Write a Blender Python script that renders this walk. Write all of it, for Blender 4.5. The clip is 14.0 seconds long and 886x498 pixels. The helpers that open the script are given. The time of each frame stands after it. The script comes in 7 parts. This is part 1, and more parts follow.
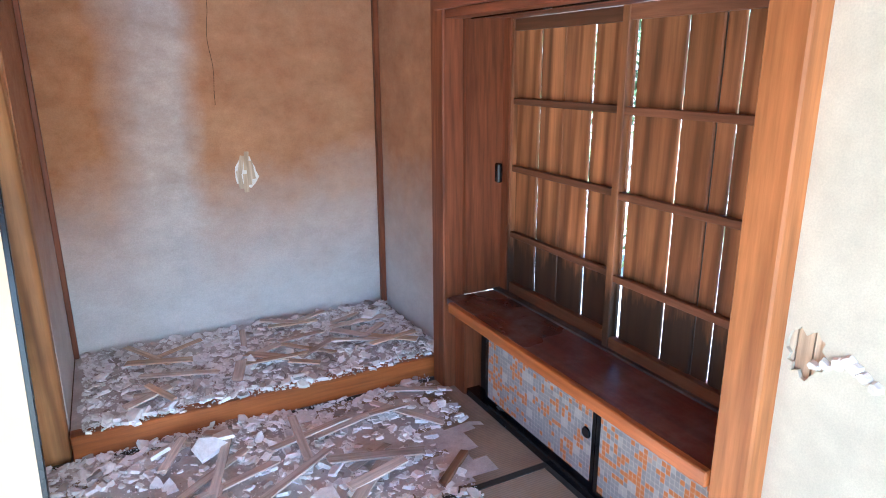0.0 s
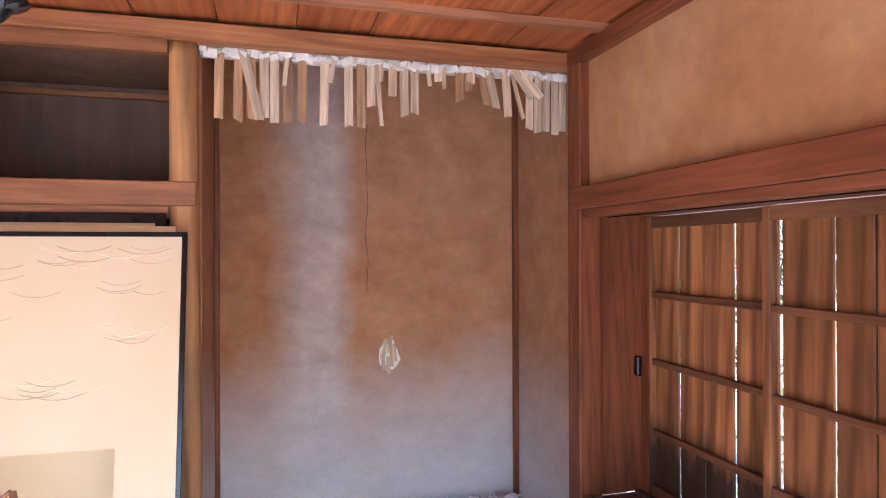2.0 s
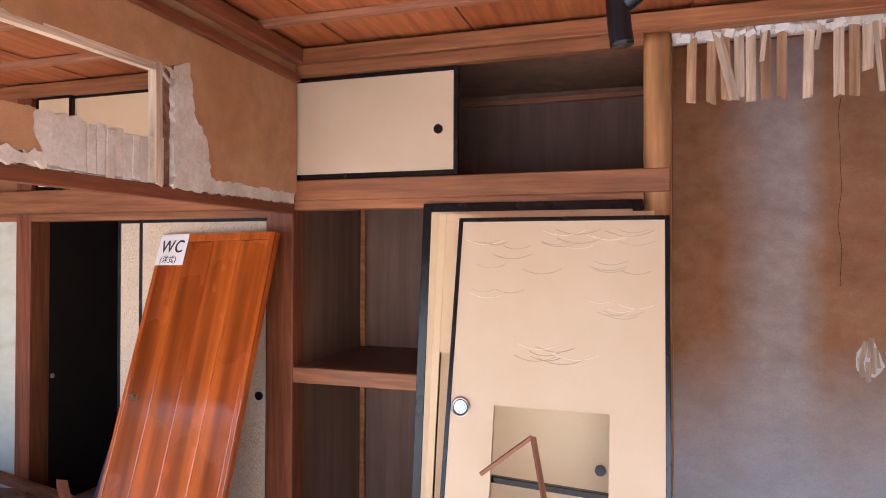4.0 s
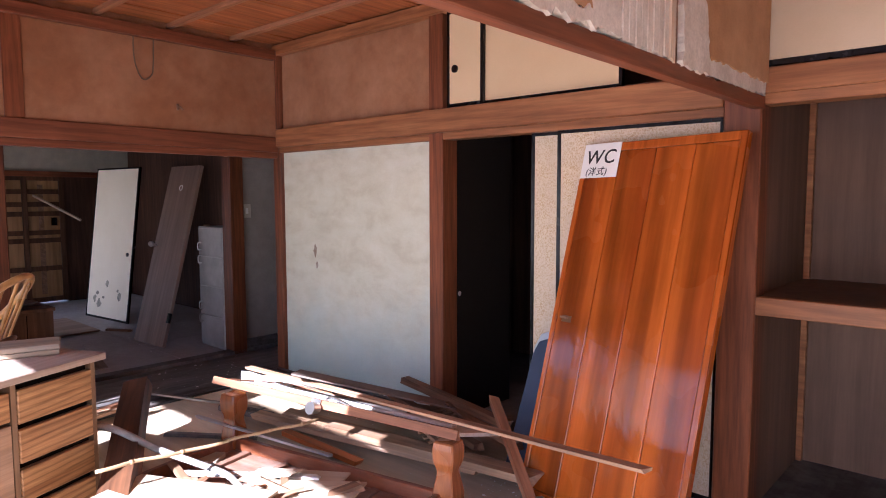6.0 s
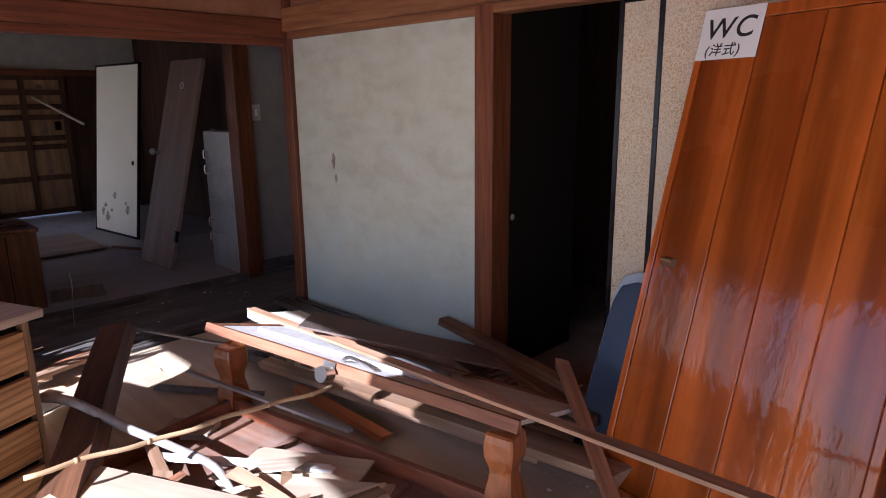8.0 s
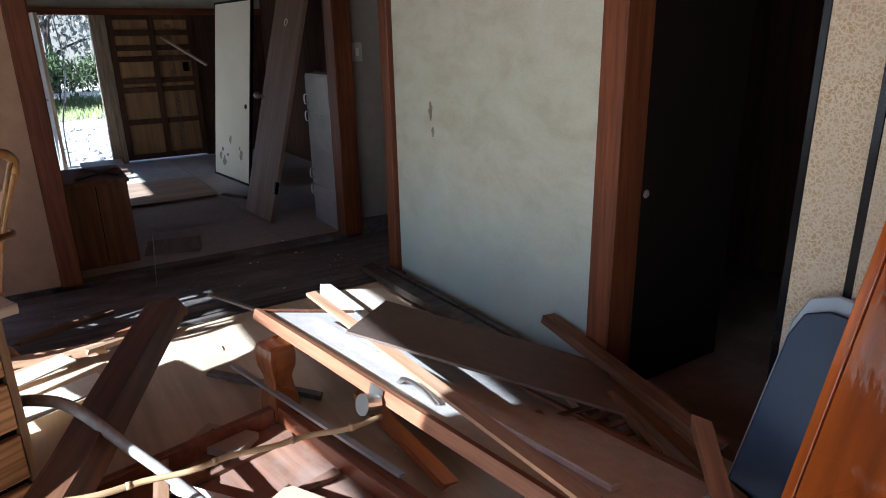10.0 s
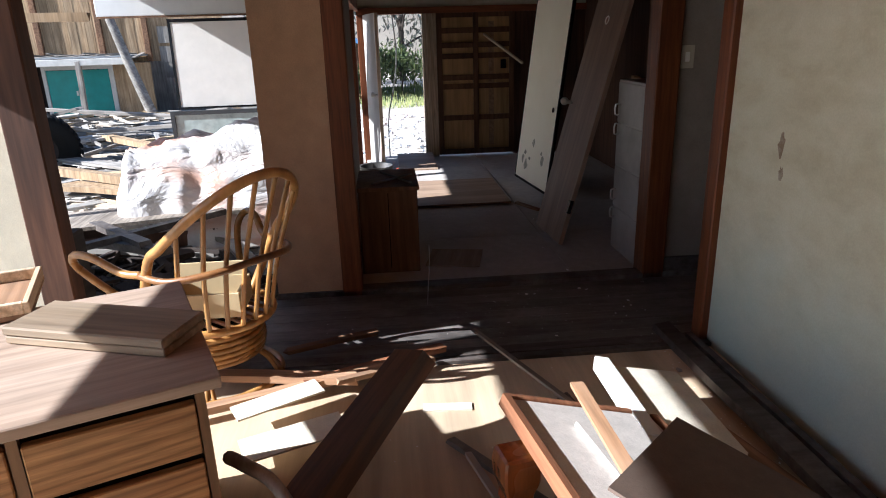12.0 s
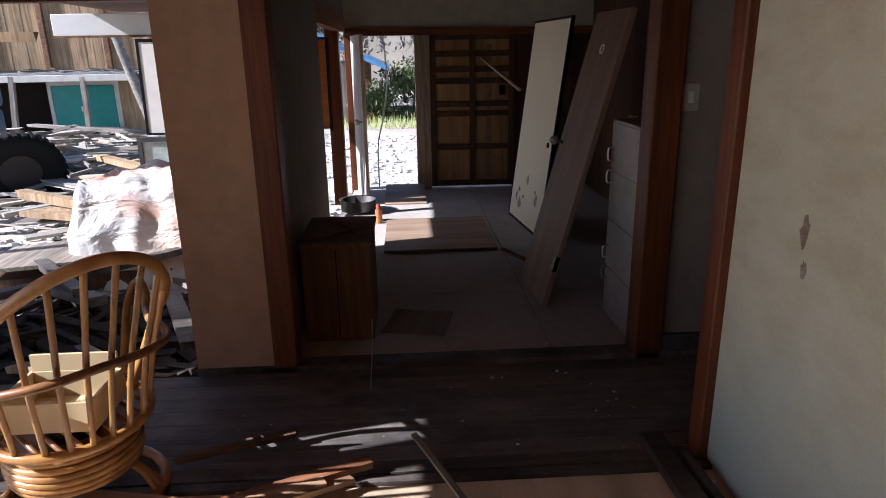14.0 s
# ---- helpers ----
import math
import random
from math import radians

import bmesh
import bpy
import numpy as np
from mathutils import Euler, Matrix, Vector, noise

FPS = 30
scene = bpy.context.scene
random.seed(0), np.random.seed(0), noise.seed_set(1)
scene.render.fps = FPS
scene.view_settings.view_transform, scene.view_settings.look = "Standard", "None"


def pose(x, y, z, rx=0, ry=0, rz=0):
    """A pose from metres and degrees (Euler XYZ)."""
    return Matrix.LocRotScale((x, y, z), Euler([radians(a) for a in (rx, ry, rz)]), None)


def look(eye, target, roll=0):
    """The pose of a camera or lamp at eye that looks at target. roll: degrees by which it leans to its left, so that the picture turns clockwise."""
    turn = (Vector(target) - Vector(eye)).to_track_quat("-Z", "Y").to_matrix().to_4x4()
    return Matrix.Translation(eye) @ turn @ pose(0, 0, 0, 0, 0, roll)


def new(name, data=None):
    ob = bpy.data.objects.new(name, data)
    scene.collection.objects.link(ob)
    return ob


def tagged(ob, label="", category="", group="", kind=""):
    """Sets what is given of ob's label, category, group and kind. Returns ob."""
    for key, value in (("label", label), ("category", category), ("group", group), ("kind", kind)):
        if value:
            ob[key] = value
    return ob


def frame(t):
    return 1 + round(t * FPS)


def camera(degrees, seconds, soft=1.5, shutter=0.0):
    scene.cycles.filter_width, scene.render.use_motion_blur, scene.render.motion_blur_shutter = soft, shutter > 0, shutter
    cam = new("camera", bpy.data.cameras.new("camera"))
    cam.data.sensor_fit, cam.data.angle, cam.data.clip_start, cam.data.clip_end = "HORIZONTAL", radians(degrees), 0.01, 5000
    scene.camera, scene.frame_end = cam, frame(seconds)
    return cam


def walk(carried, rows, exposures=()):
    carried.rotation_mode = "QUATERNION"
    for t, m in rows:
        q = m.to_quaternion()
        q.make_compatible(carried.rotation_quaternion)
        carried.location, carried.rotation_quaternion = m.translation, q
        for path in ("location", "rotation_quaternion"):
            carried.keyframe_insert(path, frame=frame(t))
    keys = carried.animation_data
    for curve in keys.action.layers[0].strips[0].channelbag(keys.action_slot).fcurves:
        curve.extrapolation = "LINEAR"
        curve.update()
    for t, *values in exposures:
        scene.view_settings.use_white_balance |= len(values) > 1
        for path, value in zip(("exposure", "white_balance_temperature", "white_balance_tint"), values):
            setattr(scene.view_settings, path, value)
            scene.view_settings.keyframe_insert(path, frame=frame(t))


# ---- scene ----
cam = camera(68.9, 14.0, 1.0)
PATH = [
    (0, (1.072, 0.498, 1.531), (1.956, 2.208, 0.989), -0.3),
    (0.5, (1.044, 0.487, 1.557), (1.847, 2.261, 1.1), -0.3),
    (1, (1.032, 0.458, 1.57), (1.75, 2.305, 1.302), -0.3),
    (1.5, (1.033, 0.438, 1.576), (1.653, 2.336, 1.455), -0.3),
    (2, (1.038, 0.436, 1.583), (1.572, 2.363, 1.588), -0.2),
    (2.5, (1.029, 0.451, 1.558), (1.453, 2.405, 1.602), -0.1),
    (3, (0.959, 0.476, 1.544), (1.149, 2.467, 1.59), 0.0),
    (3.5, (0.869, 0.463, 1.512), (0.633, 2.449, 1.552), 0.0),
    (4, (0.693, 0.398, 1.502), (0.083, 2.303, 1.519), 0.2),
    (4.2, (0.583, 0.368, 1.482), (-0.128, 2.237, 1.493), 0.5),
    (6.3, (-0.238, 0.436, 1.336), (-1.603, 1.882, 1.131), -0.2),
    (6.5, (-0.261, 0.482, 1.324), (-1.624, 1.923, 1.065), -0.2),
    (7, (-0.438, 0.664, 1.309), (-1.796, 2.094, 0.974), -0.4),
    (7.2, (-0.529, 0.738, 1.314), (-1.885, 2.164, 0.957), -0.5),
    (9.3, (-1.048, 1.312, 1.338), (-2.512, 2.534, 0.734), -0.4),
    (9.5, (-1.091, 1.368, 1.329), (-2.582, 2.554, 0.72), -0.7),
    (10, (-1.208, 1.564, 1.312), (-2.816, 2.578, 0.69), -1.2),
    (10.5, (-1.299, 1.683, 1.327), (-3.042, 2.445, 0.707), -1.2),
    (11, (-1.448, 1.738, 1.326), (-3.266, 2.274, 0.686), -1.3),
    (11.5, (-1.671, 1.784, 1.368), (-3.543, 2.12, 0.75), -1.3),
    (12, (-1.787, 1.839, 1.378), (-3.679, 2.0, 0.751), -1.7),
    (12.5, (-1.959, 1.984, 1.386), (-3.858, 1.985, 0.76), -1.9),
    (13, (-2.057, 2.057, 1.402), (-3.961, 2.007, 0.792), -1.5),
    (13.5, (-2.186, 2.134, 1.413), (-4.091, 2.075, 0.807), -1.5),
    (14, (-2.4, 2.217, 1.439), (-4.311, 2.319, 0.858), -1.0),
]
EXPOSURES = [(0, 3.7, 4300, 0), (0.7, 3.32, 4450, 5), (1.5, 3.33, 4750, 13), (2.5, 3.28, 4780, 15), (3.2, 2.98, 4720, 12), (4.2, 2.92, 5000, 17), (6.3, 2.5, 5100, 25), (7.2, 1.72, 5100, 27), (9.3, 1.95, 4800, 5), (11.5, 1.7, 5300, 9), (12.5, 1.4, 5550, 13), (14, 1.3, 5550, 17)]
walk(cam, [(t, look(eye, target, roll)) for t, eye, target, roll in PATH], EXPOSURES)

# ---- sky and sun: low winter sun from the south-south-east ----
SUN_EL, SUN_AZ = radians(32.3), (-0.2, 0.98)
world = bpy.data.worlds.new("sky")
scene.world = world
world.use_nodes = True
sky = world.node_tree.nodes.new("ShaderNodeTexSky")
sky.sky_type, sky.sun_disc = "NISHITA", False
sky.sun_elevation = SUN_EL
sky.sun_rotation = math.atan2(-SUN_AZ[0], -SUN_AZ[1])
bg = world.node_tree.nodes["Background"]
bg.inputs["Strength"].default_value = 0.06
world.node_tree.links.new(sky.outputs[0], bg.inputs[0])
sun_data = bpy.data.lights.new("sun", "SUN")
sun_data.energy, sun_data.angle, sun_data.color = 5.0, radians(0.55), (1.0, 0.93, 0.83)
sun = new("sun", sun_data)
sun.matrix_world = look((0, 0, 10), (SUN_AZ[0], SUN_AZ[1], 10 - math.tan(SUN_EL)))


# ---- small tools ----
def box(bm, lo, hi, m=None):
    """One box from corner to corner, turned by m."""
    vs = [bm.verts.new((x, y, z)) for x in (lo[0], hi[0]) for y in (lo[1], hi[1]) for z in (lo[2], hi[2])]
    for f in ((0, 1, 3, 2), (4, 6, 7, 5), (0, 4, 5, 1), (2, 3, 7, 6), (0, 2, 6, 4), (1, 5, 7, 3)):
        bm.faces.new([vs[i] for i in f])
    if m is not None:
        bmesh.ops.transform(bm, matrix=m, verts=vs)
    return vs


def boxes(*pairs):
    bm = bmesh.new()
    for lo, hi in pairs:
        box(bm, lo, hi)
    return bm


def mesh_of(name, bm, material, bevel=0.0, smooth=False):
    if bevel:
        bmesh.ops.bevel(bm, geom=bm.edges[:], offset=bevel, segments=1, affect="EDGES", clamp_overlap=True)
    bmesh.ops.recalc_face_normals(bm, faces=bm.faces[:])
    me = bpy.data.meshes.new(name)
    bm.to_mesh(me)
    bm.free()
    me.materials.append(material)
    if smooth:
        for p in me.polygons:
            p.use_smooth = True
    return me


def part(name, bm, material, parent=None, label="", bevel=0.0, m=None, smooth=False):
    """One bmesh as one mesh object under its thing."""
    ob = new(name, mesh_of(name, bm, material, bevel, smooth))
    if parent is not None:
        ob.parent = parent
    if m is not None:
        ob.matrix_basis = m
    return tagged(ob, label) if label else ob


def thing(name, label, category, m=None, group="", kind=""):
    ob = new(name)
    ob.empty_display_size = 0.1
    if m is not None:
        ob.matrix_basis = m
    return tagged(ob, label, category, group, kind)


def solid(name, bm, material, label, category, m=None, group="", kind="", bevel=0.0, smooth=False):
    """A thing that is one mesh."""
    ob = part(name, bm, material, None, "", bevel, m, smooth)
    return tagged(ob, label, category, group, kind)


def along(p, q, roll=0.0):
    """The pose whose x axis runs from p to q."""
    d = Vector(q) - Vector(p)
    m = d.to_track_quat("X", "Z").to_matrix().to_4x4()
    return Matrix.Translation(p) @ m @ pose(0, 0, 0, roll), d.length


def rough_stick(length, w, h, seed, taper=0.0, bend=0.0):
    """A sawn stick along x with a slightly uneven run and broken ends."""
    rnd = random.Random(seed)
    bm = bmesh.new()
    rings = []
    n = max(2, int(length / 0.25) + 1)
    for i in range(n + 1):
        u = i / n
        k = 1 - taper * u
        oy, oz = bend * math.sin(u * math.pi) + rnd.uniform(-1, 1) * w * 0.03, rnd.uniform(-1, 1) * h * 0.03
        ring = []
        for a, b in ((-1, -1), (1, -1), (1, 1), (-1, 1)):
            x = u * length + (rnd.uniform(-0.35, 0.35) * w if i in (0, n) else 0)
            ring.append(bm.verts.new((x, oy + a * w * k / 2, oz + b * h * k / 2)))
        rings.append(ring)
    for r, s in zip(rings, rings[1:]):
        for i in range(4):
            bm.faces.new((r[i], r[(i + 1) % 4], s[(i + 1) % 4], s[i]))
    bm.faces.new(rings[0][::-1])
    bm.faces.new(rings[-1])
    return bm


def tube(bm, pts, r, sides=8, closed=False, taper=0.0):
    """A round rod along points."""
    pts = [Vector(p) for p in pts]
    rings, n = [], len(pts)
    ref = None
    for i, p in enumerate(pts):
        a = pts[i - 1] if (i > 0 or closed) else p
        b = pts[(i + 1) % n] if (i < n - 1 or closed) else p
        d = (b - a).normalized()
        if ref is None:
            ref = Vector((0, 0, 1)) if abs(d.z) < 0.9 else Vector((1, 0, 0))
        u = d.cross(ref)
        if u.length < 1e-4:
            u = d.orthogonal()
        u.normalize()
        v = u.cross(d)
        ref = v
        rr = r * (1 - taper * i / max(1, n - 1))
        rings.append([bm.verts.new(p + rr * (math.cos(2 * math.pi * k / sides) * u + math.sin(2 * math.pi * k / sides) * v)) for k in range(sides)])
    for i in range(n if closed else n - 1):
        a, b = rings[i], rings[(i + 1) % n]
        for k in range(sides):
            bm.faces.new((a[k], a[(k + 1) % sides], b[(k + 1) % sides], b[k]))
    if not closed:
        bm.faces.new(rings[0][::-1])
        bm.faces.new(rings[-1])


def smooth_pts(pts, steps=6, closed=False):
    """Catmull-Rom points through a few guides."""
    pts = [Vector(p) for p in pts]
    n, out = len(pts), []
    for i in range(n if closed else n - 1):
        g = [pts[(i + k) % n] if closed else pts[min(max(i + k, 0), n - 1)] for k in (-1, 0, 1, 2)]
        for s in range(steps):
            t = s / steps
            out.append(0.5 * (2 * g[1] + (g[2] - g[0]) * t + (2 * g[0] - 5 * g[1] + 4 * g[2] - g[3]) * t * t + (3 * g[1] - g[0] - 3 * g[2] + g[3]) * t ** 3))
    if not closed:
        out.append(pts[-1])
    return out


# ---- materials ----
def shader(name):
    m = bpy.data.materials.new(name)
    m.use_nodes = True
    nt = m.node_tree
    return m, nt, nt.nodes["Principled BSDF"]


def node(nt, kind, **inputs):
    n = nt.nodes.new(kind)
    for k, v in inputs.items():
        n.inputs[k.replace("_", " ")].default_value = v
    return n


def ramp(nt, src, *stops):
    r = nt.nodes.new("ShaderNodeValToRGB")
    el = r.color_ramp.elements
    while len(el) < len(stops):
        el.new(0.5)
    for e, (p, c) in zip(el, stops):
        e.position, e.color = p, (*c, 1) if len(c) == 3 else c
    nt.links.new(src, r.inputs[0])
    return r.outputs[0]


def mix(nt, fac, a, b, blend="MIX"):
    m = nt.nodes.new("ShaderNodeMix")
    m.data_type, m.blend_type = "RGBA", blend
    for sock, v in ((m.inputs[0], fac), (m.inputs[6], a), (m.inputs[7], b)):
        if isinstance(v, (int, float)):
            sock.default_value = v
        elif isinstance(v, tuple):
            sock.default_value = (*v, 1)
        else:
            nt.links.new(v, sock)
    return m.outputs[2]


def coords(nt, scale=(1, 1, 1), rot=(0, 0, 0), shift=True):
    tc = nt.nodes.new("ShaderNodeTexCoord")
    mp = nt.nodes.new("ShaderNodeMapping")
    mp.inputs["Scale"].default_value = scale
    mp.inputs["Rotation"].default_value = rot
    nt.links.new(tc.outputs["Object"], mp.inputs[0])
    if not shift:
        return mp.outputs[0]
    info = nt.nodes.new("ShaderNodeObjectInfo")
    add = nt.nodes.new("ShaderNodeVectorMath")
    add.operation = "ADD"
    mul = nt.nodes.new("ShaderNodeMath")
    mul.operation = "MULTIPLY"
    mul.inputs[1].default_value = 37.0
    nt.links.new(info.outputs["Random"], mul.inputs[0])
    nt.links.new(mp.outputs[0], add.inputs[0])
    nt.links.new(mul.outputs[0], add.inputs[1])
    return add.outputs[0]


def noise_tex(nt, vec, scale, detail=4.0, rough=0.55, dist=0.0):
    n = node(nt, "ShaderNodeTexNoise", Scale=scale, Detail=detail, Roughness=rough, Distortion=dist)
    nt.links.new(vec, n.inputs["Vector"])
    return n.outputs["Fac"]


def bump(nt, bsdf, height, strength=0.2, distance=0.01):
    b = node(nt, "ShaderNodeBump", Strength=strength, Distance=distance)
    nt.links.new(height, b.inputs["Height"])
    nt.links.new(b.outputs[0], bsdf.inputs["Normal"])


def wood(name, dark, light, axis="x", grain=14.0, rough=0.55, vary=0.35, spec=0.35, knots=0.0, dirt=0.0, figure=0.3):
    """Sawn or planed wood, the grain along one axis of the object."""
    m, nt, bsdf = shader(name)
    s = {"x": (0.06, 1, 1), "y": (1, 0.06, 1), "z": (1, 1, 0.06)}[axis]
    v = coords(nt, s)
    fine = noise_tex(nt, v, grain * 6, 5, 0.65)
    broad = noise_tex(nt, v, grain, 3, 0.5, 1.2)
    wide = noise_tex(nt, coords(nt), 1.7, 3)
    c = ramp(nt, broad, (0.3, dark), (0.72, light))
    f2 = ramp(nt, fine, (0.3, (0.6, 0.6, 0.6)), (0.7, (1.12, 1.12, 1.12)))
    c = mix(nt, 0.8, c, f2, "MULTIPLY")
    if figure:
        wv = node(nt, "ShaderNodeTexWave", Scale=grain * 0.9, Distortion=7.0, Detail=3.0, Detail_Scale=0.7)
        wv.bands_direction = "DIAGONAL"
        nt.links.new(v, wv.inputs["Vector"])
        c = mix(nt, figure, c, ramp(nt, wv.outputs["Fac"], (0.0, (0.5, 0.46, 0.42)), (0.35, (0.95,) * 3), (1.0, (1.12,) * 3)), "MULTIPLY")
    tone = ramp(nt, wide, (0.3, (1 - vary, 1 - vary, 1 - vary)), (0.7, (1.1, 1.1, 1.1)))
    c = mix(nt, 1.0, c, tone, "MULTIPLY")
    if knots:
        vo = node(nt, "ShaderNodeTexVoronoi", Scale=knots)
        nt.links.new(coords(nt, tuple(0.3 if q < 0.5 else 1 for q in s)), vo.inputs["Vector"])
        k = ramp(nt, vo.outputs["Distance"], (0.04, (1, 1, 1)), (0.1, (0, 0, 0)))
        c = mix(nt, k, c, tuple(q * 0.35 for q in dark))
    if dirt:
        d = ramp(nt, noise_tex(nt, coords(nt), 4.0, 6, 0.7), (0.45, (0, 0, 0)), (0.7, (dirt, dirt, dirt)))
        c = mix(nt, d, c, (0.3, 0.28, 0.26))
    info = nt.nodes.new("ShaderNodeObjectInfo")
    vr = ramp(nt, info.outputs["Random"], (0.0, (0.84, 0.84, 0.84)), (1.0, (1.1, 1.08, 1.06)))
    c = mix(nt, 1.0, c, vr, "MULTIPLY")
    nt.links.new(c, bsdf.inputs["Base Color"])
    rr = ramp(nt, wide, (0.2, (rough - 0.1,) * 3), (0.8, (min(1, rough + 0.12),) * 3))
    nt.links.new(rr, bsdf.inputs["Roughness"])
    bsdf.inputs["Specular IOR Level"].default_value = spec
    bump(nt, bsdf, fine, 0.15, 0.003)
    return m


def plaster(name, base, stain, rough=0.9, scale=1.2, grit=160.0, amount=0.6):
    m, nt, bsdf = shader(name)
    v = coords(nt, shift=False)
    big = noise_tex(nt, v, scale, 5, 0.6)
    mid = noise_tex(nt, v, scale * 7, 4, 0.6)
    fine = noise_tex(nt, v, grit, 3, 0.7)
    c = mix(nt, ramp(nt, big, (0.4, (0, 0, 0)), (0.72, (amount,) * 3)), base, stain)
    c = mix(nt, 0.5, c, ramp(nt, mid, (0.3, (0.74,) * 3), (0.7, (1.12,) * 3)), "MULTIPLY")
    c = mix(nt, 0.35, c, ramp(nt, fine, (0.35, (0.75,) * 3), (0.65, (1.1,) * 3)), "MULTIPLY")
    nt.links.new(c, bsdf.inputs["Base Color"])
    bsdf.inputs["Roughness"].default_value = rough
    bump(nt, bsdf, fine, 0.25, 0.003)
    return m


def plain(name, colour, rough=0.5, metal=0.0, vary=0.15, scale=6.0, spec=0.5):
    m, nt, bsdf = shader(name)
    n = noise_tex(nt, coords(nt), scale, 5, 0.6)
    c = mix(nt, 1.0, colour, ramp(nt, n, (0.3, (1 - vary,) * 3), (0.7, (1 + vary * 0.5,) * 3)), "MULTIPLY")
    nt.links.new(c, bsdf.inputs["Base Color"])
    nt.links.new(ramp(nt, n, (0.2, (max(0.03, rough - 0.08),) * 3), (0.8, (min(1, rough + 0.1),) * 3)), bsdf.inputs["Roughness"])
    bsdf.inputs["Metallic"].default_value = metal
    bsdf.inputs["Specular IOR Level"].default_value = spec
    return m


# base woods and surfaces
W_POST = wood("post_wood", (0.15, 0.043, 0.015), (0.28, 0.09, 0.032), "z", 16, 0.5, 0.3, knots=0.9)
W_POST_L = wood("window_post_wood", (0.38, 0.138, 0.038), (0.55, 0.228, 0.068), "z", 9, 0.5, 0.25)
W_BEAM = wood("beam_wood", (0.27, 0.10, 0.034), (0.43, 0.182, 0.068), "x", 12, 0.55, 0.25)
W_BEAM_Y = wood("beam_wood_y", (0.17, 0.05, 0.02), (0.30, 0.10, 0.042), "y", 12, 0.5, 0.25)
W_LOG = wood("alcove_post_wood", (0.36, 0.155, 0.045), (0.62, 0.34, 0.125), "z", 6, 0.6, 0.5, knots=3.2, figure=0.7)
W_CEIL = wood("ceiling_wood", (0.42, 0.115, 0.03), (0.58, 0.2, 0.06), "y", 9, 0.6, 0.35)
W_BATTEN = wood("batten_wood", (0.35, 0.15, 0.07), (0.5, 0.24, 0.12), "x", 12, 0.6, 0.2)
W_DARK = wood("dark_panel_wood", (0.075, 0.034, 0.02), (0.14, 0.068, 0.04), "z", 10, 0.65, 0.3)
W_SHUT = wood("shutter_wood", (0.22, 0.09, 0.036), (0.52, 0.222, 0.076), "z", 8, 0.55, 0.4, knots=0.9, figure=0.8)
W_RAIL = wood("shutter_rail_wood", (0.13, 0.055, 0.025), (0.24, 0.1, 0.045), "y", 12, 0.6, 0.3)
W_CORR = wood("corridor_wood", (0.055, 0.042, 0.036), (0.12, 0.10, 0.09), "y", 10, 0.55, 0.4, dirt=0.5)
W_LEDGE = wood("ledge_wood", (0.13, 0.04, 0.025), (0.19, 0.062, 0.04), "y", 10, 0.3, 0.3, spec=0.6, dirt=0.4)
W_KAMACHI = wood("alcove_sill_wood", (0.34, 0.095, 0.016), (0.50, 0.155, 0.028), "x", 10, 0.4, 0.25, spec=0.5)
W_FRONT = wood("ledge_front_wood", (0.34, 0.10, 0.018), (0.50, 0.16, 0.03), "y", 10, 0.4, 0.25, spec=0.5)
W_LATH = wood("lath_wood", (0.62, 0.45, 0.29), (0.86, 0.72, 0.54), "z", 18, 0.8, 0.3, dirt=0.2)
W_LATH_X = wood("loose_lath_wood", (0.58, 0.40, 0.25), (0.86, 0.72, 0.54), "x", 18, 0.8, 0.35, dirt=0.1)
W_OLD = wood("old_stick_wood", (0.15, 0.075, 0.04), (0.36, 0.2, 0.11), "x", 16, 0.75, 0.35)
W_RED = wood("red_stick_wood", (0.22, 0.09, 0.045), (0.4, 0.18, 0.09), "x", 14, 0.65, 0.35)
W_GREY = wood("weathered_wood", (0.2, 0.17, 0.14), (0.42, 0.37, 0.31), "x", 14, 0.85, 0.4)
W_CLOSET = wood("closet_veneer", (0.155, 0.082, 0.05), (0.225, 0.125, 0.078), "z", 3, 0.6, 0.3, figure=0.06)
P_CREAM = plaster("cream_plaster", (0.64, 0.60, 0.475), (0.68, 0.645, 0.53), amount=0.5, grit=220)
P_OCHRE = plaster("ochre_plaster", (0.43, 0.21, 0.08), (0.57, 0.34, 0.165), amount=0.9, scale=1.8)
P_BROWN = plaster("brown_plaster", (0.30, 0.125, 0.05), (0.43, 0.22, 0.11), amount=0.85, scale=2.2)
P_PALE = plaster("pale_panel", (0.5, 0.31, 0.19), (0.56, 0.37, 0.24), amount=0.4)
P_GREY = plaster("grey_plaster", (0.3, 0.26, 0.22), (0.24, 0.2, 0.17), amount=0.6)
P_CORE = plaster("raw_plaster", (0.70, 0.66, 0.60), (0.84, 0.81, 0.77), amount=0.7, scale=4)
BLACK = plain("black_lacquer", (0.009, 0.009, 0.011), 0.22, spec=0.35)
METAL = plain("dull_metal", (0.55, 0.54, 0.52), 0.3, 1.0)
# near-black colour that stands in for shade in recesses, gaps and cracks
DARKNESS = plain("recess_shade", (0.016, 0.012, 0.010), 0.95, spec=0.1)


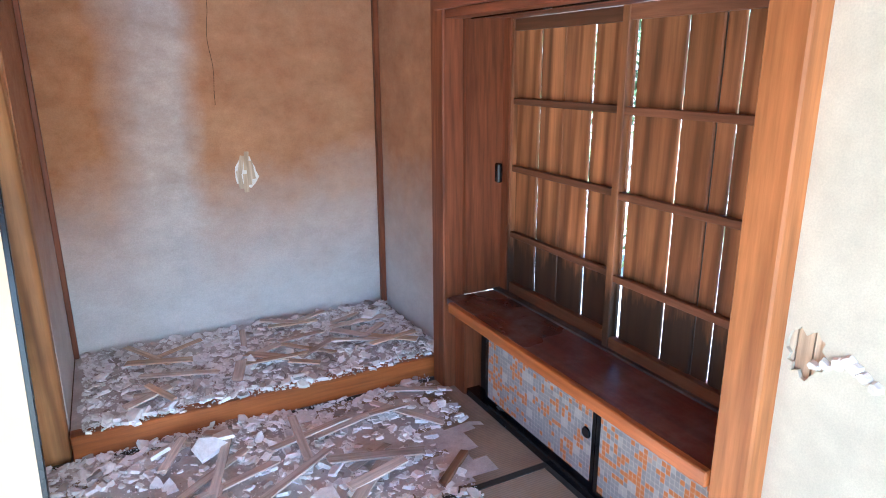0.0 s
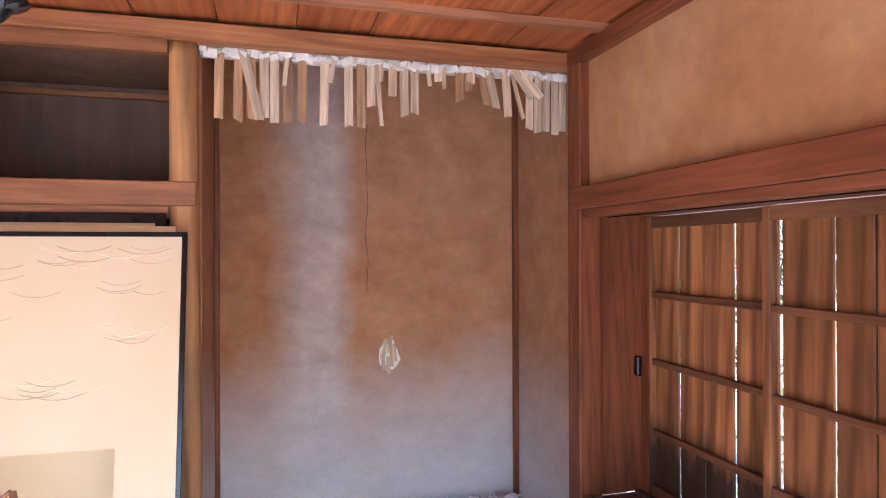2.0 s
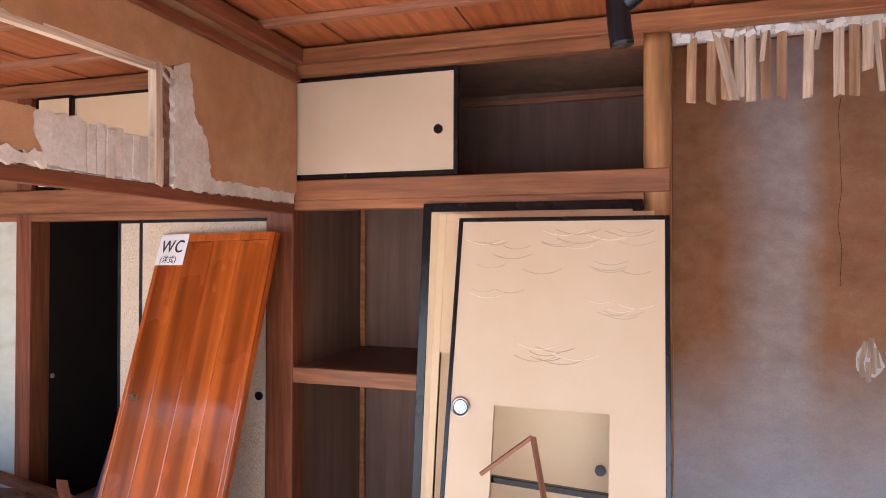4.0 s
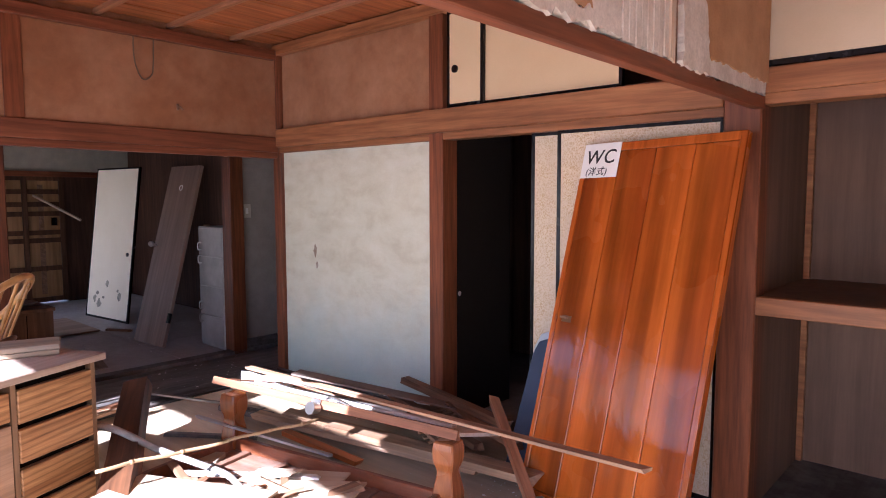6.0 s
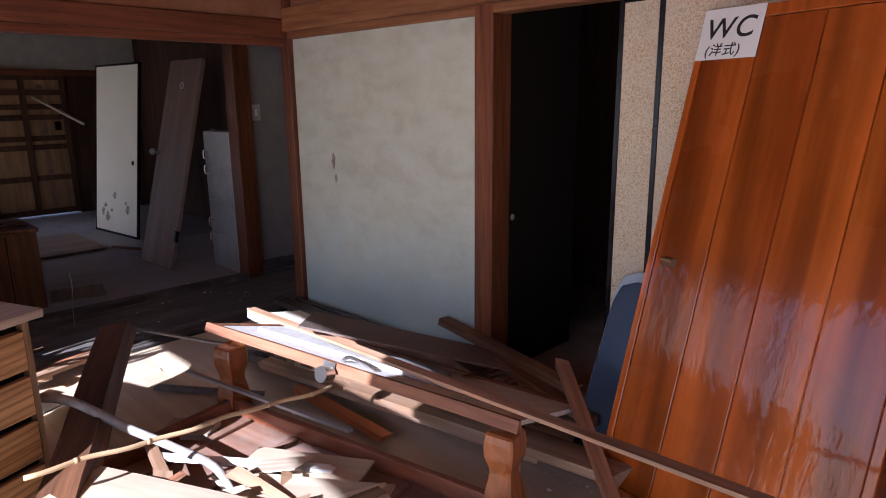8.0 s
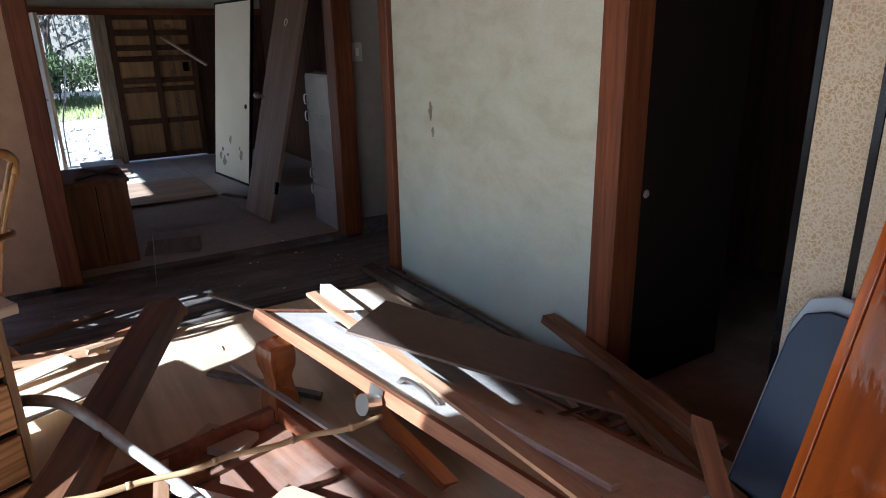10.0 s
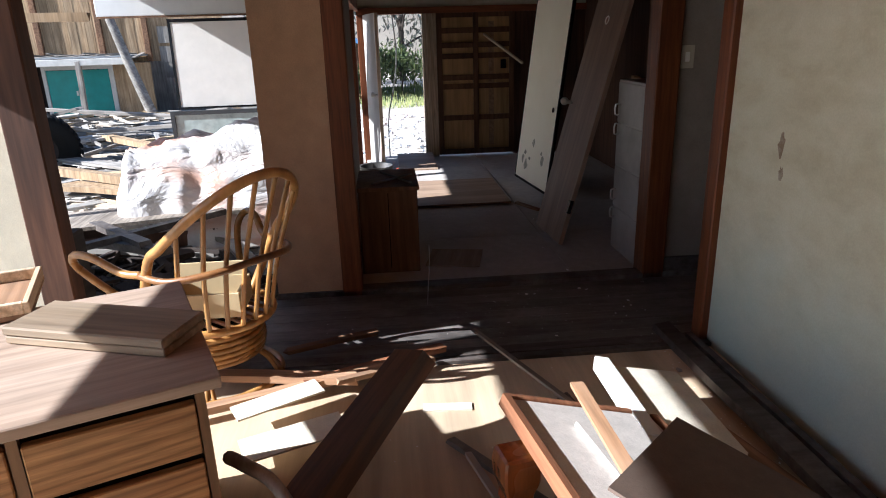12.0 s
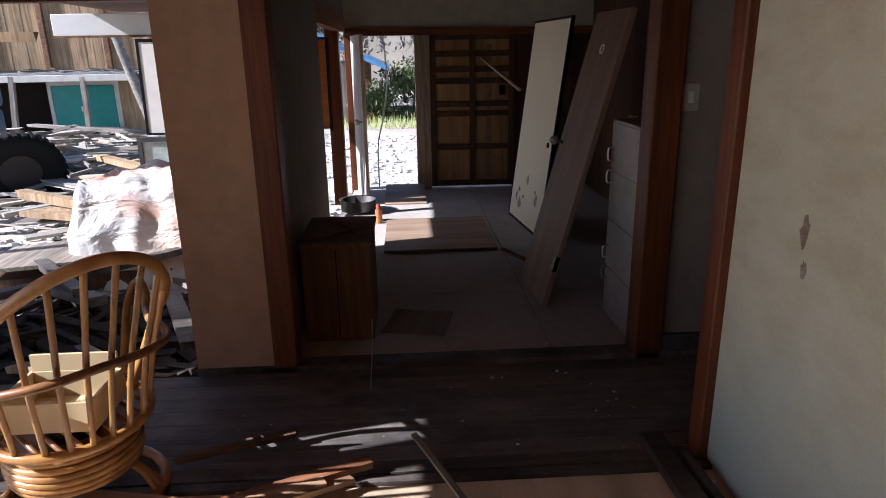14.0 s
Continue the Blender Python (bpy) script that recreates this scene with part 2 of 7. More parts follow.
def tatami_material():
    m, nt, bsdf = shader("tatami_straw")
    v = coords(nt, (1, 1, 1))
    weave = node(nt, "ShaderNodeTexWave", Scale=28.0, Distortion=0.6, Detail=1.0)
    weave.bands_direction = "Y"
    nt.links.new(v, weave.inputs["Vector"])
    big = noise_tex(nt, v, 2.2, 6, 0.65)
    fine = noise_tex(nt, coords(nt, (1, 14, 1)), 60, 3)
    c = ramp(nt, big, (0.3, (0.24, 0.185, 0.13)), (0.55, (0.37, 0.28, 0.185)), (0.75, (0.40, 0.335, 0.26)))
    c = mix(nt, 0.55, c, ramp(nt, weave.outputs["Fac"], (0.0, (0.72,) * 3), (1.0, (1.1,) * 3)), "MULTIPLY")
    c = mix(nt, 0.5, c, ramp(nt, fine, (0.3, (0.7,) * 3), (0.7, (1.15,) * 3)), "MULTIPLY")
    nt.links.new(c, bsdf.inputs["Base Color"])
    bsdf.inputs["Roughness"].default_value = 0.85
    bump(nt, bsdf, weave.outputs["Fac"], 0.3, 0.003)
    return m


def alcove_material():
    """Ochre sand plaster with a wide grey washed-out streak and a foot painted pale for skylight, both with ragged
    edges.
    """
    m, nt, bsdf = shader("alcove_plaster")
    tc = nt.nodes.new("ShaderNodeTexCoord")
    sep = nt.nodes.new("ShaderNodeSeparateXYZ")
    nt.links.new(tc.outputs["Object"], sep.inputs[0])
    v = coords(nt, shift=False)
    n = noise_tex(nt, v, 1.6, 6, 0.65)
    mid = noise_tex(nt, v, 7, 5, 0.65)
    fine = noise_tex(nt, v, 170, 3, 0.7)

    def madd(src, k, other, c):
        a = nt.nodes.new("ShaderNodeMath")
        a.operation = "MULTIPLY_ADD"
        a.inputs[1].default_value = k
        a.inputs[2].default_value = c
        nt.links.new(src, a.inputs[0])
        if other is None:
            return a.outputs[0]
        b = nt.nodes.new("ShaderNodeMath")
        nt.links.new(a.outputs[0], b.inputs[0])
        nt.links.new(other, b.inputs[1])
        return b.outputs[0]

    c = mix(nt, ramp(nt, mid, (0.35, (0,) * 3), (0.7, (0.8,) * 3)), (0.345, 0.145, 0.053), (0.455, 0.235, 0.102))
    c = mix(nt, 0.75, c, ramp(nt, noise_tex(nt, coords(nt, (1, 1, 2.2), shift=False), 3.2, 7, 0.7), (0.3, (0.72,) * 3), (0.7, (1.12,) * 3)), "MULTIPLY")
    # the streak runs down between 1.15 m and 1.5 m along the wall
    wob = madd(n, 0.25, sep.outputs["X"], -0.125)
    streak = ramp(nt, madd(wob, 0.5, None, 0.0), (0.52, (0, 0, 0)), (0.63, (0.6,) * 3), (0.71, (0.65,) * 3), (0.775, (0.05,) * 3))
    stain_sky_grey = ramp(nt, noise_tex(nt, coords(nt, (1, 1, 1.6), shift=False), 5.0, 8, 0.75), (0.3, (0.36, 0.325, 0.305)), (0.7, (0.60, 0.56, 0.53)))
    c = mix(nt, streak, c, stain_sky_grey)
    # grey-blue skylight on the lower wall is painted into the plaster colour
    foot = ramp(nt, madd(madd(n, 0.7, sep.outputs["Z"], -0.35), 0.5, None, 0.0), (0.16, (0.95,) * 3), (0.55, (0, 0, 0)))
    c = mix(nt, foot, c, mix(nt, 0.5, stain_sky_grey, (0.60, 0.58, 0.57)))
    c = mix(nt, 0.4, c, ramp(nt, fine, (0.35, (0.75,) * 3), (0.65, (1.12,) * 3)), "MULTIPLY")
    nt.links.new(c, bsdf.inputs["Base Color"])
    bsdf.inputs["Roughness"].default_value = 0.92
    bump(nt, bsdf, fine, 0.3, 0.003)
    return m


def green_material():
    """Pale grey-green trowelled plaster, bluer and patchy towards its foot."""
    m, nt, bsdf = shader("green_plaster")
    tc = nt.nodes.new("ShaderNodeTexCoord")
    sep = nt.nodes.new("ShaderNodeSeparateXYZ")
    nt.links.new(tc.outputs["Object"], sep.inputs[0])
    flat = noise_tex(nt, coords(nt, (1, 1, 1.7), shift=False), 4.0, 7, 0.65, 0.3)
    n = noise_tex(nt, coords(nt, shift=False), 3.0, 6, 0.65)
    fine = noise_tex(nt, coords(nt, shift=False), 140, 3, 0.7)
    c = ramp(nt, flat, (0.28, (0.49, 0.455, 0.33)), (0.5, (0.59, 0.57, 0.445)), (0.72, (0.65, 0.64, 0.53)))
    a = nt.nodes.new("ShaderNodeMath")
    a.operation = "MULTIPLY_ADD"
    a.inputs[1].default_value = 0.6
    nt.links.new(n, a.inputs[0])
    nt.links.new(sep.outputs["Z"], a.inputs[2])
    c = mix(nt, ramp(nt, a.outputs[0], (0.35, (1.0,) * 3), (1.15, (0, 0, 0))), c, (0.40, 0.50, 0.48))
    c = mix(nt, 0.3, c, ramp(nt, fine, (0.35, (0.8,) * 3), (0.65, (1.1,) * 3)), "MULTIPLY")
    nt.links.new(c, bsdf.inputs["Base Color"])
    bsdf.inputs["Roughness"].default_value = 0.9
    bump(nt, bsdf, flat, 0.2, 0.006)
    return m


def soot_foot(mat):
    """Black water stain creeping up the foot of old boards, ragged at its edge."""
    nt = mat.node_tree
    b = nt.nodes["Principled BSDF"]
    src = b.inputs["Base Color"].links[0].from_socket
    tc = nt.nodes.new("ShaderNodeTexCoord")
    sep = nt.nodes.new("ShaderNodeSeparateXYZ")
    nt.links.new(tc.outputs["Object"], sep.inputs[0])
    n = noise_tex(nt, coords(nt, (9, 9, 1.4)), 1.3, 5, 0.7)
    a = nt.nodes.new("ShaderNodeMath")
    a.operation = "MULTIPLY_ADD"
    a.inputs[1].default_value = -0.45
    nt.links.new(n, a.inputs[0])
    nt.links.new(sep.outputs["Z"], a.inputs[2])
    nt.links.new(mix(nt, ramp(nt, a.outputs[0], (0.0, (0.9,) * 3), (0.06, (0.5,) * 3), (0.16, (0, 0, 0))), src, (0.02, 0.013, 0.01)), b.inputs["Base Color"])


soot_foot(W_SHUT)
TATAMI = tatami_material()
P_ALCOVE = alcove_material()
P_GREEN = green_material()
CLOTH_EDGE = plain("mat_border", (0.045, 0.042, 0.035), 0.9)
VENEER = wood("floor_veneer", (0.56, 0.43, 0.29), (0.66, 0.54, 0.39), "x", 1.5, 0.7, 0.2, dirt=0.15, figure=0.2)
DUST = plaster("floor_dirt", (0.20, 0.165, 0.14), (0.33, 0.29, 0.26), amount=0.9, scale=2.5)


def struct(name, label, category, material, *pairs, bevel=0.0):
    return solid(name, boxes(*pairs), material, label, category, kind="structure", bevel=bevel)


# ---- room with the alcove (east) ----
CEIL = 2.52
struct("floor_east", "bare dusty subfloor under tatami mats", "floor", DUST, ((-1.06, -0.6, -0.12), (2.72, 4.3, -0.05)))


def tatami_mat(parent, x0, y0, x1, y1, z=0.0, rim_along="x", straw=None):
    mat = part("tatami_mat", boxes(((x0 + 0.002, y0 + 0.002, z - 0.05), (x1 - 0.002, y1 - 0.002, z))), straw or TATAMI, parent)
    if straw:
        return
    if rim_along == "x":
        rims = (((x0, y0 + 0.003, z), (x1, y0 + 0.032, z + 0.004)), ((x0, y1 - 0.032, z), (x1, y1 - 0.003, z + 0.004)))
    else:
        rims = (((x0 + 0.003, y0, z), (x0 + 0.032, y1, z + 0.004)), ((x1 - 0.032, y0, z), (x1 - 0.003, y1, z + 0.004)))
    for r in rims:
        part("mat_border", boxes(r), CLOTH_EDGE, mat)


fl = struct("tatami_floor_east", "worn straw tatami mats with dark cloth borders", "tatami floor", DUST, ((-1.0, -0.42, -0.055), (2.49, 3.2, -0.048)))
for x0, y0, x1, y1, a in ((0.66, 2.29, 2.48, 3.2, "x"), (-1.0, 2.29, 0.66, 3.2, "x"), (1.57, 0.47, 2.48, 2.29, "y"), (0.66, 0.47, 1.57, 2.29, "y"),
                          (-0.17, 0.47, 0.66, 2.29, "y"), (-1.0, 0.47, -0.17, 2.29, "y"), (0.66, -0.42, 2.48, 0.47, "x"), (-1.0, -0.42, 0.66, 0.47, "x")):
    tatami_mat(fl, x0, y0, x1, y1, 0.0, a)

struct("wall_alcove_back", "ochre sand plaster alcove wall with grey streaks, skylight painted on its foot", "wall", P_ALCOVE, ((0.7, 4.08, 0.0), (2.65, 4.2, 2.75)))
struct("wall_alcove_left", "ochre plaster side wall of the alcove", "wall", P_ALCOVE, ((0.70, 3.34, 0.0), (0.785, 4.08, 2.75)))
struct("wall_alcove_right", "ochre plaster side wall of the alcove, skylight painted grey at its foot", "wall", P_ALCOVE, ((2.51, 3.18, 0.0), (2.65, 4.08, 2.75)))
struct("alcove_floor", "raised alcove floor under plaster rubble", "alcove floor", W_DARK, ((0.785, 3.27, 0.0), (2.51, 4.08, 0.10)))
struct("alcove_sill", "orange lacquered wooden sill along the alcove step", "sill", W_KAMACHI, ((0.79, 3.2, 0.0), (2.51, 3.27, 0.115)), bevel=0.006)
struct("alcove_ceiling", "dark board ceiling of the alcove", "ceiling", W_CEIL, ((0.785, 3.34, 2.62), (2.51, 4.08, 2.66)))
struct("alcove_trim", "thin brown wooden strip in the alcove corner", "trim", W_POST, ((2.478, 4.045, 0.1), (2.51, 4.08, 2.62)), bevel=0.004)
struct("alcove_trim_left", "thin dark wooden strip beside the alcove post", "trim", W_POST, ((0.785, 4.05, 0.1), (0.81, 4.08, 2.62)), bevel=0.004)
def natural_post(x0, y0, x1, y1, z1):
    """A barked log left in its own shape: rounded, with a slow wobble and knot swellings."""
    bm = bmesh.new()
    cx, cy, rx, ry = (x0 + x1) / 2, (y0 + y1) / 2, (x1 - x0) / 2, (y1 - y0) / 2
    n, rings = 60, []
    for i in range(n + 1):
        z = z1 * i / n
        ring = []
        for k in range(16):
            a = 2 * math.pi * k / 16
            c, s = math.cos(a), math.sin(a)
            sq = 1.0 / max(abs(c), abs(s)) ** 0.72
            g = 1 + 0.05 * noise.noise(Vector((c * 1.5, s * 1.5, z * 2.2))) + 0.05 * noise.noise(Vector((c * 3, s * 3, z * 7)))
            ring.append(bm.verts.new((cx + rx * c * sq * g * 0.97 + 0.006 * math.sin(z * 2.1), cy + ry * s * sq * g * 0.97, z)))
        rings.append(ring)
    for r, q in zip(rings, rings[1:]):
        for k in range(16):
            bm.faces.new((r[k], r[(k + 1) % 16], q[(k + 1) % 16], q[k]))
    bm.faces.new(rings[0][::-1])
    bm.faces.new(rings[-1])
    return bm


solid("post_alcove", natural_post(0.67, 3.22, 0.785, 3.34, 2.43), W_LOG, "golden knotty alcove post of natural wood", "post", kind="structure", smooth=True)
struct("cornice_partition", "wooden cornice strip over the torn partition", "cornice", W_BEAM_Y, ((-0.97, 0.5, 2.43), (-0.91, 3.17, 2.50)), ((-0.97, 0.5, 2.345), (-0.94, 3.2, 2.385)), bevel=0.004)
struct("post_corner", "reddish brown square corner post", "post", W_POST, ((2.40, 3.06, 0.0), (2.515, 3.18, 2.43)), bevel=0.006)
struct("post_window", "orange-brown square post beside the shuttered window", "post", W_POST_L, ((2.385, 1.39, 0.0), (2.50, 1.5, 1.76)), bevel=0.006)
struct("window_reveal", "dark red wooden board lining the window side", "reveal", W_POST, ((2.5, 3.03, 0.49), (2.80, 3.06, 1.76)))
# strips added to stop light leaking in past the shutter edges
struct("window_stop", "brown strips added to close light gaps beside the shutters", "trim", W_POST, ((2.69, 2.98, 0.49), (2.78, 3.06, 1.76)), ((2.69, 1.5, 0.49), (2.78, 1.525, 1.76)))
struct("window_reveal_south", "dark red wooden board lining the window side", "reveal", W_POST, ((2.5, 1.47, 0.49), (2.80, 1.5, 1.76)))
struct("window_head", "brown board over the shuttered window", "reveal", W_BEAM_Y, ((2.5, 1.5, 1.735), (2.80, 3.03, 1.76)))
struct("shutter_track", "thin dark track above the shutters", "trim", BLACK, ((2.52, 1.5, 1.728), (2.535, 3.03, 1.735)))
struct("beam_window", "dark brown lintel beam along the wall", "beam", W_BEAM_Y, ((2.385, -0.42, 1.765), (2.50, 3.12, 1.865)), bevel=0.005)
struct("beam_window_low", "thin brown rail below the lintel beam", "beam", W_BEAM_Y, ((2.41, 1.5, 1.73), (2.50, 3.06, 1.765)), bevel=0.003)
struct("wall_east_upper", "ochre sand plaster above the lintel", "wall", P_OCHRE, ((2.45, -0.42, 1.865), (2.58, 3.06, 2.55)))
struct("wall_east_under", "wall below the window ledge", "wall", P_OCHRE, ((2.58, 1.5, 0.0), (2.65, 3.06, 0.45)))
struct("cornice_east", "wooden cornice strip under the ceiling", "cornice", W_BEAM_Y, ((2.39, -0.42, 2.43), (2.45, 3.16, 2.50)), bevel=0.004)
struct("cornice_north", "wooden cornice beam under the ceiling", "cornice", W_BEAM, ((-0.96, 3.17, 2.43), (2.45, 3.26, 2.50)), bevel=0.004)
struct("cornice_strip", "narrow wooden strip under the cornice", "cornice", W_BEAM, ((-1.0, 3.2, 2.375), (0.67, 3.25, 2.43)), bevel=0.003)
struct("beam_closet", "pale brown beam above the closet", "beam", W_BEAM, ((-1.06, 3.215, 1.765), (0.775, 3.33, 1.865)), bevel=0.005)
struct("beam_closet_low", "thin brown rail below the closet beam", "beam", W_BEAM, ((-0.99, 3.225, 1.72), (0.67, 3.33, 1.765)), bevel=0.003)
struct("wall_north_lintel", "plaster and lath core above the alcove opening", "wall", P_CORE, ((0.785, 3.285, 2.40), (2.51, 3.33, 2.75)))


def ceiling_boards(name, x0, x1, y0, y1, z, board, batten, wid=0.31):
    bm = bmesh.new()
    x, k = x0, 0
    while x < x1:
        xx = min(x + wid, x1)
        box(bm, (x, y0, z + (0.006 if k % 2 else 0.0)), (xx - 0.004, y1, z + 0.02))
        x, k = x + wid, k + 1
    box(bm, (x0, y0, z + 0.03), (x1, y1, z + 0.06))
    solid(name, bm, board, "orange-brown board ceiling", "ceiling", kind="structure")
    y = y1 - 0.42
    bm = bmesh.new()
    while y > y0:
        box(bm, (x0, y - 0.018, z - 0.03), (x1, y + 0.018, z))
        y -= 0.45
    solid(name + "_battens", bm, batten, "thin ceiling battens", "trim", kind="structure")


ceiling_boards("ceiling_east", -1.0, 2.45, -0.42, 3.26, CEIL, W_CEIL, W_BATTEN)

# white plaster wall beside the window, with a ragged hole that bares the laths
def holed_wall(name, label, material, along_y, u0, u1, z0, z1, t0, t1, cu, cz, ru, rz, seed, n=26):
    """A wall with one ragged hole. along_y: the wall runs along y at x from t0 to t1; else along x."""
    rnd = random.Random(seed)
    bm = bmesh.new()

    def p(u, z, t):
        return (t, u, z) if along_y else (u, t, z)
    hole, rim = [], []
    for i in range(n):
        a = 2 * math.pi * i / n
        k = rnd.uniform(0.72, 1.1)
        hole.append((cu + ru * k * math.cos(a), cz + rz * k * math.sin(a)))
        c, s = math.cos(a), math.sin(a)
        f = min((u1 - cu) / c if c > 1e-6 else (u0 - cu) / c if c < -1e-6 else 1e9, (z1 - cz) / s if s > 1e-6 else (z0 - cz) / s if s < -1e-6 else 1e9)
        rim.append((cu + f * c, cz + f * s))
    # put the corners on the rim
    for qu, qz in ((u0, z0), (u0, z1), (u1, z0), (u1, z1)):
        i = min(range(n), key=lambda j: (rim[j][0] - qu) ** 2 + (rim[j][1] - qz) ** 2)
        rim[i] = (qu, qz)
    for t in (t0, t1):
        hv, rv = [bm.verts.new(p(u, z, t)) for u, z in hole], [bm.verts.new(p(u, z, t)) for u, z in rim]
        for i in range(n):
            bm.faces.new((hv[i], hv[(i + 1) % n], rv[(i + 1) % n], rv[i]))
        if t == t0:
            first = hv, rv
        else:
            for a, b in zip(first, (hv, rv)):
                for i in range(n):
                    bm.faces.new((a[i], a[(i + 1) % n], b[(i + 1) % n], b[i]))
    return solid(name, bm, material, label, "wall", kind="structure")


wall = holed_wall("wall_east_white", "cream plaster wall with a broken hole showing laths", P_CREAM, True, -0.42, 1.39, 0.0, 1.765, 2.45, 2.462, 1.333, 0.885, 0.052, 0.062, 5)
for i in range(8):
    part("lath", boxes(((2.463, 1.158 + 0.042 * i, 0.5), (2.471, 1.196 + 0.042 * i, 1.2))), W_LATH, wall)
bm = bmesh.new()
peel = random.Random(6)
for k in range(7):
    n = 7
    cy, cz, r = 1.235 + 0.012 * k * (-1) ** k, 0.905 - 0.006 * k, 0.022 - 0.001 * k
    ring = [(r * peel.uniform(0.6, 1.2) * math.cos(6.283 * q / n), r * peel.uniform(0.6, 1.2) * math.sin(6.283 * q / n)) for q in range(n)]
    a, b = [bm.verts.new((2.449, cy + u, cz + v)) for u, v in ring], [bm.verts.new((2.441 - 0.001 * k, cy + u * 0.7, cz + v * 0.7)) for u, v in ring]
    bm.faces.new(b)
    for q in range(n):
        bm.faces.new((a[q], a[(q + 1) % n], b[(q + 1) % n], b[q]))
part("peeled_plaster", bm, P_CORE, wall, "peeled flakes of white plaster")
struct("wall_east_core", "back of the plaster wall", "wall", P_CORE, ((2.49, -0.42, 0.0), (2.58, 1.39, 1.765)))

# ---- closet ----
struct("closet_back", "brown veneer back of the closet", "wall", W_CLOSET, ((-1.05, 4.05, -0.05), (0.70, 4.12, 2.6)))
struct("closet_side_left", "brown veneer side of the closet", "wall", W_CLOSET, ((-1.10, 3.34, -0.05), (-1.0, 4.05, 2.6)))
struct("closet_side_right", "brown veneer side of the closet", "wall", W_CLOSET, ((0.665, 3.34, -0.05), (0.70, 4.05, 2.6)))
struct("closet_floor", "dusty closet floor boards", "floor", W_CORR, ((-1.0, 3.2, -0.05), (0.665, 4.05, 0.0)))
struct("closet_shelf", "brown closet shelf with a pale front edge", "shelf", W_CLOSET, ((-1.0, 3.27, 0.9), (0.665, 4.05, 0.94)))
struct("closet_shelf_edge", "pale planed wooden edge of the closet shelf", "shelf edge", W_BEAM, ((-1.0, 3.225, 0.865), (0.665, 3.27, 0.942)), bevel=0.004)
struct("closet_upper_shelf", "brown board of the upper cupboard", "shelf", W_CLOSET, ((-1.0, 3.33, 1.84), (0.665, 4.05, 1.875)))
struct("closet_upper_top", "brown board over the upper cupboard", "ceiling", W_CLOSET, ((-1.0, 3.33, 2.42), (0.665, 4.05, 2.45)))
struct("closet_batten", "thin corner batten in the closet", "trim", W_BEAM, ((-1.0, 4.02, 0.0), (-0.97, 4.05, 1.84)), bevel=0.003)
struct("closet_batten_upper", "thin batten along the cupboard back", "trim", W_BEAM, ((-1.0, 4.02, 2.36), (0.665, 4.05, 2.39)), bevel=0.003)
struct("post_middle", "brown square post between closet and doors", "post", W_POST, ((-1.14, 3.215, -0.05), (-0.99, 3.34, 2.5)), bevel=0.006)

# ---- middle room ----
struct("floor_middle", "tan veneer sheets over the floor of the middle room", "floor", VENEER, ((-4.32, -0.42, -0.1), (-1.0, 3.27, 0.0)))
struct("floor_sill", "dark grooved sliding-door sill in the floor", "sill", W_CORR, ((-4.45, -0.42, -0.05), (-4.38, 3.3, 0.012)), )
struct("floor_sill_inner", "dark grooved sliding-door sill in the floor", "sill", W_CORR, ((-4.365, -0.42, -0.05), (-4.325, 3.27, 0.014)))
struct("wall_green", "pale grey-green plaster wall, chipped and mottled, bluer at its foot", "wall", P_GREEN, ((-4.37, 3.27, -0.05), (-2.83, 3.36, 1.69)))
struct("post_green_left", "brown square corner post", "post", W_POST, ((-4.46, 3.235, -0.05), (-4.37, 3.36, 2.5)), bevel=0.006)
struct("post_green_right", "reddish brown square post", "post", W_POST, ((-2.83, 3.225, -0.05), (-2.72, 3.36, 2.5)), bevel=0.006)
struct("beam_middle", "reddish brown lintel beam along the wall", "beam", W_BEAM, ((-4.38, 3.205, 1.725), (-1.14, 3.30, 1.86)), bevel=0.005)
struct("beam_middle_low", "thin brown rail under the lintel beam", "beam", W_BEAM, ((-4.37, 3.23, 1.685), (-1.14, 3.33, 1.725)), bevel=0.003)
struct("wall_middle_upper", "brown plaster above the lintel", "wall", P_BROWN, ((-4.4, 3.27, 1.86), (-2.83, 3.36, 2.5)))
struct("beam_west", "reddish brown lintel beam over the wide opening", "beam", W_BEAM_Y, ((-4.46, -0.42, 1.69), (-4.38, 3.235, 1.80)), bevel=0.005)
struct("beam_west_low", "dark rail under the lintel beam", "beam", W_BEAM_Y, ((-4.47, -0.42, 1.645), (-4.40, 3.235, 1.69)), bevel=0.003)
struct("wall_west_upper", "brown plaster above the wide opening", "wall", P_BROWN, ((-4.46, 0.0, 1.80), (-4.40, 3.235, 2.5)))
struct("strut_west", "brown wooden strut in the plaster above the opening", "post", W_POST, ((-4.47, 1.48, 1.80), (-4.385, 1.58, 2.5)), bevel=0.004)
struct("strut_corner", "thin corner strip", "trim", W_POST, ((-4.40, 3.22, 1.86), (-4.375, 3.27, 2.43)), bevel=0.004)
struct("cornice_middle", "wooden cornice strip", "cornice", W_BEAM, ((-4.4, 3.2, 2.40), (-1.06, 3.27, 2.47)), bevel=0.004)
struct("cornice_west", "wooden cornice strip", "cornice", W_BEAM_Y, ((-4.40, -0.42, 2.36), (-4.34, 3.2, 2.43)), bevel=0.004)
ceiling_boards("ceiling_middle", -4.46, -1.0, 0.44, 3.3, 2.48, W_CEIL, W_BATTEN)
struct("post_southwest", "dark brown square post at the open side", "post", W_DARK, ((-4.49, 0.40, -0.05), (-4.392, 0.53, 2.5)), bevel=0.006)
struct("wall_southwest", "white plaster wall beside the open side", "wall", P_CREAM, ((-4.48, -0.42, -0.05), (-4.41, 0.40, 1.69)))

